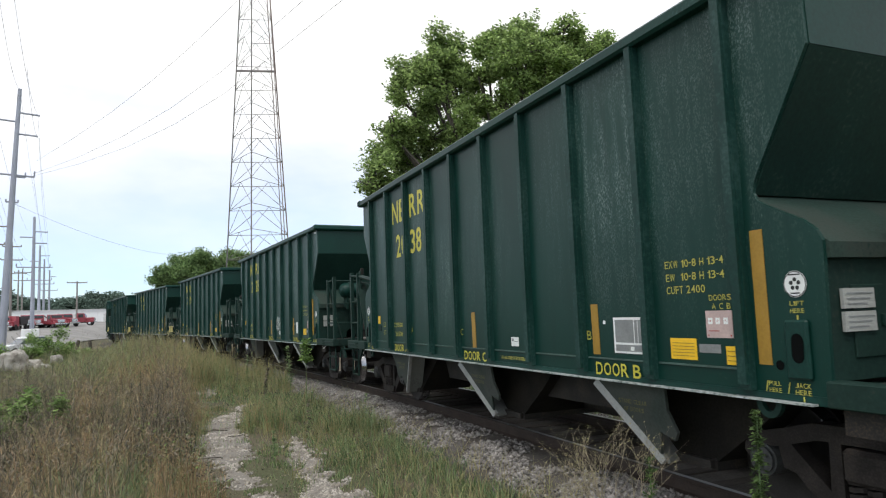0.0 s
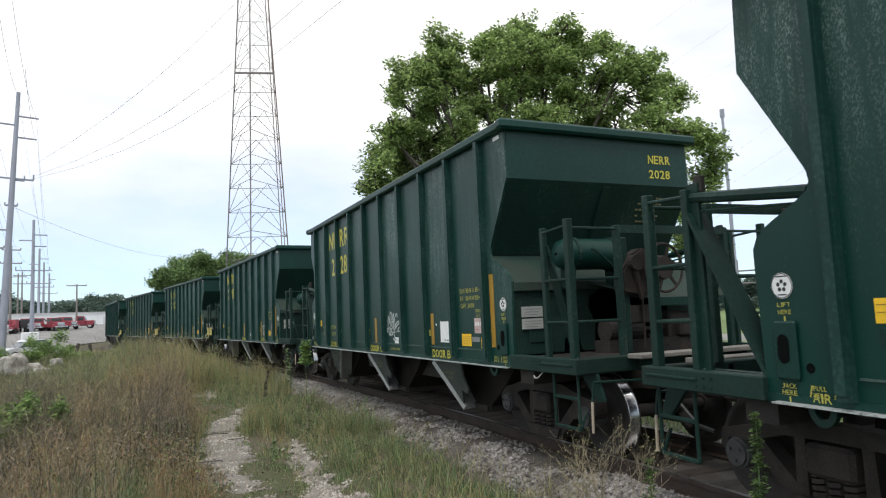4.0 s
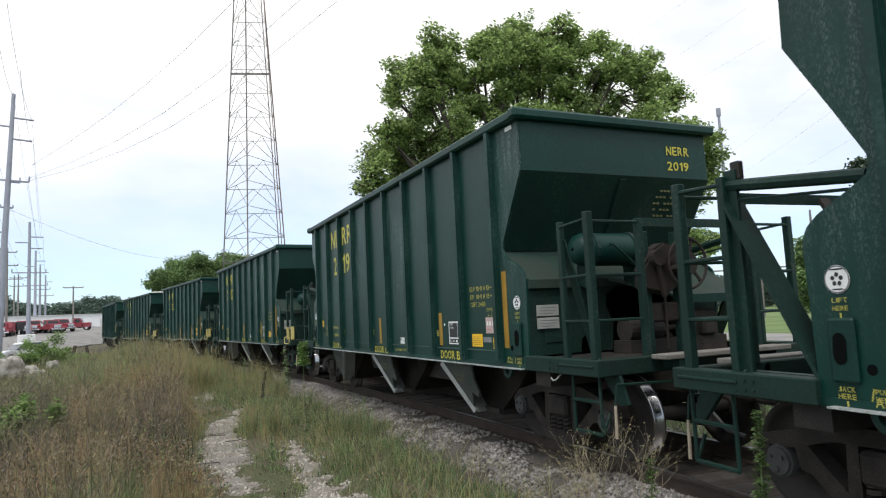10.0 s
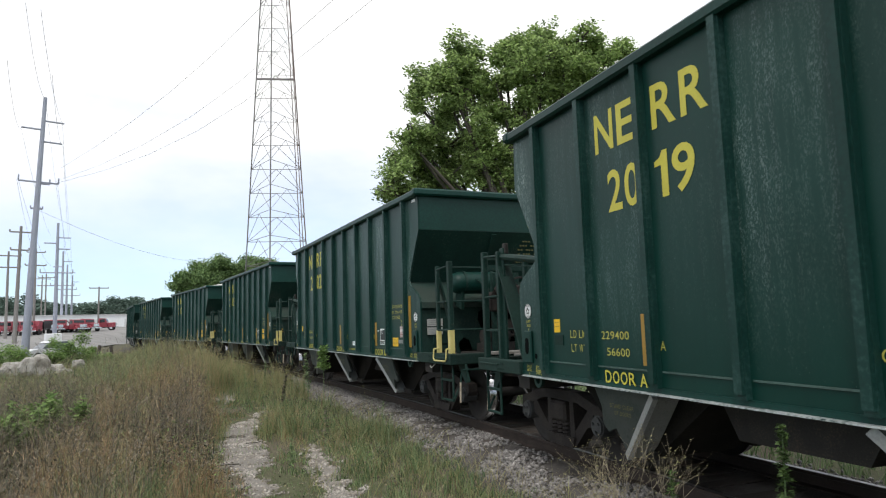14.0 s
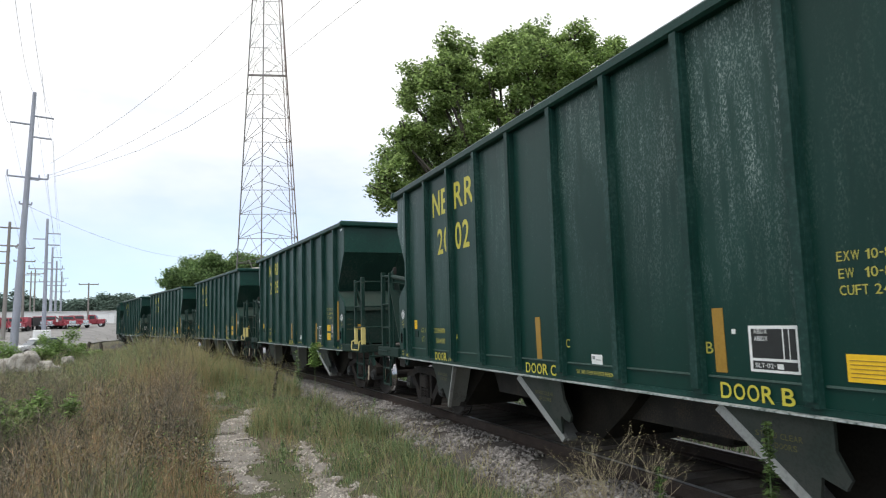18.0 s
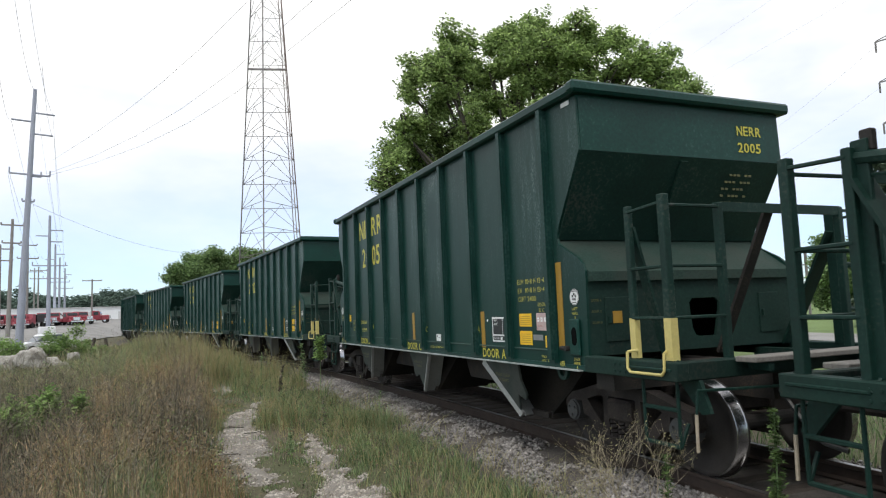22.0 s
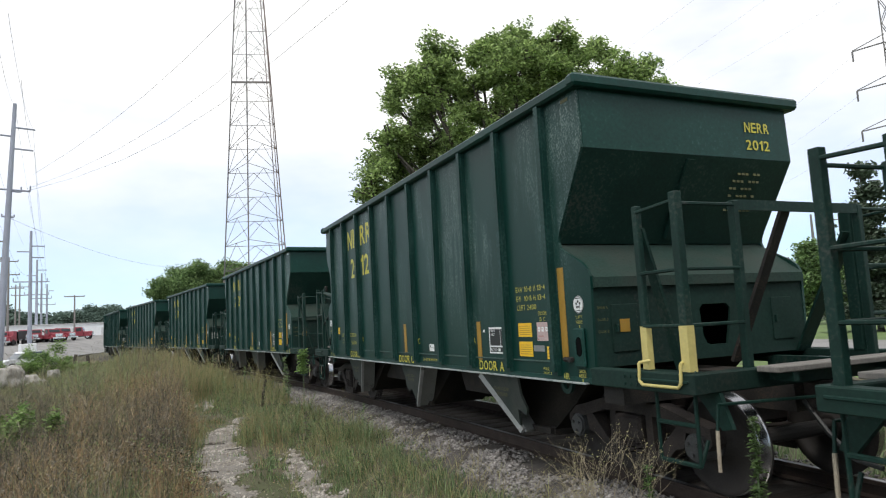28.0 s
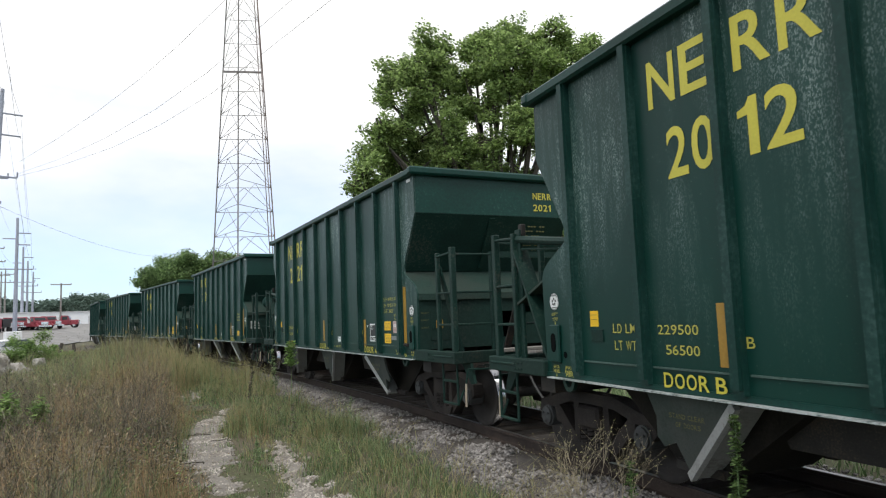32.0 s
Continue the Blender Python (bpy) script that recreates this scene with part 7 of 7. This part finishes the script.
def weed_leaves():
    """Small broad leaves and seed heads caught among the stalks."""
    rng = np.random.default_rng(77)
    for name, label, mat, count, size, pick in (("weed_leaves", "small green leaves among the dry weeds", "lush_bright", 42000, 0.021, 0.5), ("seed_heads", "brown seed heads on the dry weeds", "weed_brown", 70000, 0.021, 0.0), ("rusty_seed_heads", "rusty seed heads on the dry weeds", "weed_rust", 16000, 0.019, 0.5)):
        y = 8 + 26 * rng.uniform(0, 1, count) ** 1.6
        x = rng.uniform(-0.26 * y - 1.5, np.minimum(track_x(y) - 1.5, 2.6))
        n3, n1, tuft = field_noise(x, y, 1.1, 21 + len(name)), field_noise(x, y, 2.6, 7), field_noise(x, y, 0.19, 15)
        left = smooth01((0.6 - x) / 0.8)
        keep = (n3 > pick) & (path_bare(x, y, 0.1) < 0.2) & (rng.uniform(0, 1, count) < (0.2 + left) * smooth01((tuft - 0.3) / 0.3))
        x, y, left, n1, tuft = x[keep], y[keep], left[keep], n1[keep], tuft[keep]
        top = (0.22 + left * (0.24 + 0.50 * n1 * n1)) * (0.4 + 0.95 * tuft) * (1 - 0.3 * smooth01((y - 20) / 5))
        z = ground_z(x, y) + top * rng.uniform(0.35, 1.15, len(x))
        v, loops = leaf_cards(np.stack([x, y, z], -1), size * (1 + 0.04 * (y - 8)), rng, 0.4)
        tagged(tri_mesh(name, v, loops, 3, mat), label, "weeds", kind="stuff")


weed_leaves()


def stones(name, label, pts, size, mat, rng):
    """Small irregular stones: squashed octahedra with jittered corners."""
    n = len(pts)
    corner = np.array([(1, 0, 0), (0, 1, 0), (-1, 0, 0), (0, -1, 0), (0, 0, 1), (0, 0, -1)], float)
    a = rng.uniform(0, 2 * np.pi, n)
    s = size * rng.uniform(0.55, 1.35, n)
    k = corner[None] * rng.uniform(0.65, 1.25, (n, 6, 3)) + rng.normal(size=(n, 6, 3)) * 0.22
    k = k * s[:, None, None] * np.array([1, 0.85, 0.7])
    c, d = np.cos(a)[:, None], np.sin(a)[:, None]
    v = np.stack([k[..., 0] * c - k[..., 1] * d, k[..., 0] * d + k[..., 1] * c, k[..., 2]], -1) + pts[:, None]
    face = np.array([(0, 1, 4), (1, 2, 4), (2, 3, 4), (3, 0, 4), (1, 0, 5), (2, 1, 5), (3, 2, 5), (0, 3, 5)])
    loops = (face[None] + np.arange(n)[:, None, None] * 6).ravel()
    tagged(tri_mesh(name, v.reshape(-1, 3), loops, 3, mat), label, "stones", kind="stuff")


def all_stones():
    rng = np.random.default_rng(31)
    n = 56000
    s = np.where(rng.uniform(0, 1, n) < 0.2, rng.uniform(-14, 3.5, n), 3.0 + 30 * rng.uniform(0, 1, n) ** 1.5)
    off = np.where(rng.uniform(0, 1, n) < 0.9, 0.84 + 1.05 * rng.uniform(0, 1, n) ** 1.15, rng.uniform(-1.9, -0.86, n))
    z = np.interp(off, [-1.7, -1.3, -0.9, 0.9, 1.35, 1.75, 2.5], [-0.24, -0.17, -0.165, -0.165, -0.175, -0.29, -0.42]) + rng.uniform(-0.018, 0.02, n)
    p = np.array([beside(a, b, c) for a, b, c in zip(s, off, z)])
    gap = 0.6 * field_noise(p[:, 0], p[:, 1], 0.35, 41) + 0.4 * field_noise(p[:, 0], p[:, 1], 1.1, 42)
    p = p[rng.uniform(0, 1, n) < smooth01((gap - 0.26) / 0.3)]
    stones("ballast_stones", "grey crushed stone ballast along the rail", p, 0.032, "ballast", rng)
    x, y = rng.uniform(-0.3, 2.4, 60000), rng.uniform(6, 26, 60000)
    keep = rng.uniform(0, 1, len(x)) < path_bare(x, y) * np.clip(1.4 - y / 30, 0.3, 1) * np.where(x > 1.2, 1.0, 0.30 + 0.7 * (field_noise(x, y, 0.5, 44) > 0.55))
    x, y = x[keep], y[keep]
    p = np.stack([x, y, ground_z(x, y) + 0.012], -1)
    stones("path_stones", "pale gravel scattered on the footpath", p, 0.028, "gravel", rng)


all_stones()
M["path_dirt"] = material("trodden_grey_dirt", (0.195, 0.18, 0.16), 0.95, 0, 0.5, 2.2, 45, 0.7, tint=(0.265, 0.25, 0.225), stain=(0.12, 0.10, 0.078), stain_at=(0.52, 0.66))


def path_sheet():
    xs, ys = np.arange(-0.4, 2.5, 0.07), np.arange(5.5, 26.5, 0.12)
    gx, gy = np.meshgrid(xs, ys)
    bare = path_bare(gx, gy)
    z = ground_z(gx, gy) - 0.03 + 0.042 * smooth01(bare * 1.6) + 0.012 * field_noise(gx, gy, 0.25, 45)
    v = np.stack([gx, gy, z], -1).reshape(-1, 3)
    w = len(xs)
    i = (np.arange(len(ys) - 1)[:, None] * w + np.arange(w - 1)[None]).ravel()
    tagged(tri_mesh("footpath", v, np.stack([i, i + 1, i + w + 1, i + w], -1).ravel(), 4, "path_dirt"), "trodden grey dirt and gravel footpath through the weeds", "footpath", kind="structure")
    # fallen sticks on the bare ground
    rng = random.Random(5)
    for k in range(5):
        x, y = rng.uniform(0.4, 1.0), rng.uniform(9.5, 14.5)
        a, n = rng.uniform(0, 3.1), rng.uniform(0.07, 0.16)
        z = float(ground_z(x, y)) + 0.028
        bm = B()
        p = Vector((x, y, z))
        for _ in range(3):
            a += rng.uniform(-0.4, 0.4)
            q = p + Vector((math.cos(a) * n, math.sin(a) * n, 0))
            rod(bm, p, q, 0.009, 5, 0.007)
            p = q
        tagged(link_mesh("stick", bm, "bark"), "thin dark dead stick lying on the path", "stick", "sticks on the path")


path_sheet()


def grow(bm, p, way, length, r, depth, rng, tips, spread=0.6):
    q = p + way * length
    rod(bm, p, q, r, 4, r * 0.7)
    if depth == 0:
        tips.append(q)
        return
    for k in range(rng.choice((2, 2, 2, 3))):
        d = (way + Vector((rng.uniform(-1, 1), rng.uniform(-1, 1), rng.uniform(-0.15, 0.75))) * spread).normalized()
        grow(bm, p.lerp(q, rng.uniform(0.55, 1.0)), d, length * rng.uniform(0.55, 0.85), r * 0.62, depth - 1, rng, tips, spread)
    tips.append(q)


def dead_bush(x, y, h, seed, label):
    rng = random.Random(seed)
    t = new("dry_bush")
    tagged(t, label, "bush", "bushes by the track")
    z = float(ground_z(x, y))
    t.location = (x, y, z)
    tips = []
    for k in range(6):
        bm = B()
        d = Vector((rng.uniform(-0.38, 0.38), rng.uniform(-0.38, 0.38), 1)).normalized()
        grow(bm, Vector((rng.uniform(-0.05, 0.05), rng.uniform(-0.05, 0.05), -0.05)), d, h * rng.uniform(0.32, 0.44), 0.0052, 4, rng, tips, 0.85)
        part("stem", bm, "twig", t)
    nr = np.random.default_rng(seed)
    pts = np.array([tuple(p) for p in tips])
    pts = np.repeat(pts, 2, 0) + nr.normal(size=(len(pts) * 2, 3)) * 0.012
    v, loops = leaf_cards(pts, 0.009, nr)
    pods = tri_mesh("seed_cluster", v, loops, 3, "weed_straw")
    pods.parent = t
    tagged(pods, "tiny dry seed pods", kind="stuff")


def leafy_weed(x, y, h, w, seed, label, mat="lush", leaf=0.05, count=220, crown_from=0.15):
    """An upright weed: one stem with leaves all the way up."""
    rng = np.random.default_rng(seed)
    t = new("tall_weed")
    tagged(t, label, "weed", "tall weeds")
    t.location = (x, y, float(ground_z(x, y)))
    bm = B()
    bend = rng.normal(size=2) * 0.05 * h
    top = Vector((bend[0], bend[1], h))
    limb(bm, [Vector((0, 0, -0.05)), Vector((bend[0] * 0.3, bend[1] * 0.3, h * 0.5)), top], 0.009, 0.004)
    part("stem", bm, "weed_green", t)
    k = rng.uniform(crown_from, 1, count)
    a = rng.uniform(0, 2 * np.pi, count)
    r = w * rng.uniform(0.1, 1, count) * np.clip(1.15 - k * 0.75, 0.2, 1)
    pts = np.stack([bend[0] * k ** 2 + np.cos(a) * r, bend[1] * k ** 2 + np.sin(a) * r, h * k + r * 0.3], -1)
    v, loops = leaf_cards(pts, leaf, rng, 0.32)
    lv = tri_mesh("leaves", v, loops, 3, mat)
    lv.parent = t
    tagged(lv, "narrow green leaves", kind="stuff")


def shrub(x, y, h, w, seed, label, mat="lush", leaf=0.09, count=1500):
    rng = np.random.default_rng(seed)
    t = new("shrub")
    tagged(t, label, "shrub", "shrubs in the weeds")
    t.location = (x, y, float(ground_z(x, y)))
    lob = [(rng.normal() * w * 0.45, rng.normal() * w * 0.45, h * rng.uniform(0.35, 0.85), w * 0.35, w * 0.35, h * 0.22) for _ in range(7)]
    for l in lob[:5]:
        bm = B()
        limb(bm, [Vector((0, 0, -0.1)), Vector((l[0] * 0.5, l[1] * 0.5, l[2] * 0.6)), Vector(l[:3])], 0.02, 0.008)
        part("stem", bm, "bark", t)
    heads = []
    for l in lob:
        d = rng.normal(size=(count // 7, 3))
        d /= np.linalg.norm(d, axis=1)[:, None]
        heads.append(np.array(l[:3]) + d * np.array(l[3:]) * rng.uniform(0.3, 1.15, (count // 7, 1)))
    v, loops = leaf_cards(np.concatenate(heads), leaf, rng, 0.4)
    lv = tri_mesh("leaves", v, loops, 3, mat)
    lv.parent = t
    tagged(lv, "mass of fresh green leaves", kind="stuff")


def rock(x, y, z, size, seed):
    bm = B()
    bmesh.ops.create_icosphere(bm, subdivisions=3, radius=1.0)
    rng = random.Random(seed)
    off = Vector((rng.uniform(0, 50), rng.uniform(0, 50), 0))
    for v in bm.verts:
        n = v.co.copy()
        k = 1 + 0.35 * noise.noise(n * 1.3 + off) + 0.12 * noise.noise(n * 4 + off)
        v.co = Vector((n.x * size[0] * k, n.y * size[1] * k, max(-0.6, min(0.75, n.z)) * size[2] * k))
    ob = link_mesh("concrete_rubble", bm, "concrete")
    ob.location = (x, y, z)
    tagged(ob, "pale broken lump of concrete rubble in the weeds", "rubble", "rubble in the weeds")


def plants():
    dead_bush(3.18, 4.50, 1.5, 3, "bare bleached dry bush beside the rail")
    dead_bush(2.98, 4.85, 0.95, 9, "bare bleached dry bush beside the rail")
    leafy_weed(3.13, 3.08, 1.42, 0.08, 5, "tall narrow green weed beside the rail", "lush", 0.026, 700, 0.3)
    leafy_weed(3.08, 3.98, 0.95, 0.10, 6, "green weed beside the rail", "lush", 0.028, 220, 0.3)
    leafy_weed(2.82, 16.6, 1.55, 0.26, 7, "bushy green weed sapling near the track", "lush_bright", 0.06, 420, 0.62)
    leafy_weed(2.50, 16.9, 1.40, 0.12, 8, "tall green weed near the track", "weed_green", 0.06, 120, 0.3)
    leafy_weed(1.75, 16.0, 0.95, 0.05, 13, "dark brown dock weed gone to seed", "weed_brown", 0.05, 160, 0.35)
    for i, (x, y, h) in enumerate(((1.15, 19.5, 1.0), (1.5, 20.5, 1.05), (1.8, 21.0, 1.0), (2.1, 12.2, 0.6), (3.2, 12.5, 0.6), (-0.4, 24, 1.1), (1.2, 9.8, 0.5))):
        leafy_weed(x, y, h, 0.07, 40 + i, "thin dark weed stalk", "weed_brown" if i % 2 else "weed_green", 0.04, 60, 0.2)
    for az, d, h, w, seed in ((-9.5, 45, 2.1, 1.0, 15), (-8.4, 46, 1.5, 1.2, 16), (-10.4, 44, 1.2, 0.9, 17), (-12.6, 42, 1.7, 1.3, 19), (-7.6, 48, 1.1, 0.8, 22), (-14.2, 44, 2.0, 1.6, 23)):
        p = spot(az, d)
        shrub(p.x, p.y, h, w, seed, "fresh green leafy shrub among the weeds", "lush_bright", 0.085, 1800)
    for x, y, h, w, seed in ((-2.32, 12.2, 1.12, 0.42, 18), (-2.72, 12.9, 1.05, 0.42, 20), (-2.75, 11.4, 0.9, 0.34, 24)):
        shrub(x, y, h, w, seed, "clump of broad green leaves among brown weeds", "lush_bright", 0.065, 1500)
    for az, d, top, size, seed in ((-11.4, 34, -1.6, (0.6, 0.5, 0.62), 2), (-10.6, 34.5, -2.3, (0.75, 0.5, 0.62), 3), (-9.8, 33.5, -2.7, (0.5, 0.4, 0.45), 5), (-12.6, 35, -2.0, (0.7, 0.5, 0.6), 6), (-8.65, 40, -2.0, (0.3, 0.3, 0.34), 4)):
        p = spot(az, d)
        rock(p.x, p.y, height_at(top, d) - size[2] * 0.75, size, seed)
    for az, d, top, lean in ((-7.45, 55, -0.98, 9), (-6.37, 55, -1.1, -8)):
        p = spot(az, d)
        z = float(ground_z(p.x, p.y))
        hgt = height_at(top, d) - z
        bm = B()
        rod(bm, (0, 0, -0.3), (0, 0, hgt), 0.15, 7, 0.11)
        ob = link_mesh("wooden_post", bm, "bark")
        ob.matrix_world = pose(p.x, p.y, z, 0, lean, 0)
        tagged(ob, "short dark leaning wooden post in the weeds", "post", "posts in the weeds")


plants()

# ---- what moves: the train ----
HEAD = 8.419      # where the first car's middle stands on the line at the start
ROLLED = [(0, 0.0), (1, 2.55), (2, 5.09), (3, 7.61), (4, 10.13), (5, 12.63), (6, 15.12), (7, 17.61),
          (8, 20.09), (9, 22.57), (10, 25.06), (11, 27.55), (12, 30.05), (13, 32.57), (14, 35.05), (15, 37.53),
          (16, 40.06), (17, 42.59), (18, 45.09), (19, 47.57), (20, 50.04), (21, 52.53), (22, 55.03), (23, 57.53),
          (24, 60.03), (25, 62.55), (26, 65.04), (27, 67.51), (28, 70.00), (29, 72.53), (30, 75.05), (31, 77.55),
          (32, 80.02)]


def rolled(t):
    return float(np.interp(t, [a for a, _ in ROLLED], [b for _, b in ROLLED]))


def car_pose(s, flip):
    ax, ay = on_line(s - TRUCK)
    bx, by = on_line(s + TRUCK)
    turn = math.degrees(math.atan2(-(bx - ax), by - ay))
    return pose((ax + bx) / 2, (ay + by) / 2, 0, 0, 0, turn + (180 if flip else 0))


def motions():
    times = [i * 0.5 for i in range(65)]
    spin = [i * 0.25 for i in range(129)]
    for i, (car, flip) in enumerate(CARS):
        walk(car, [(t, car_pose(HEAD + i * PITCH - rolled(t), flip)) for t in times])
        for ob in car.children:
            if ob.name.startswith("wheelset"):
                y = ob.location.y
                way = 1 if not flip else -1
                walk(ob, [(t, pose(0, y, WHEEL_R) @ Matrix.Rotation(way * rolled(t) / WHEEL_R, 4, "X")) for t in spin])


motions()
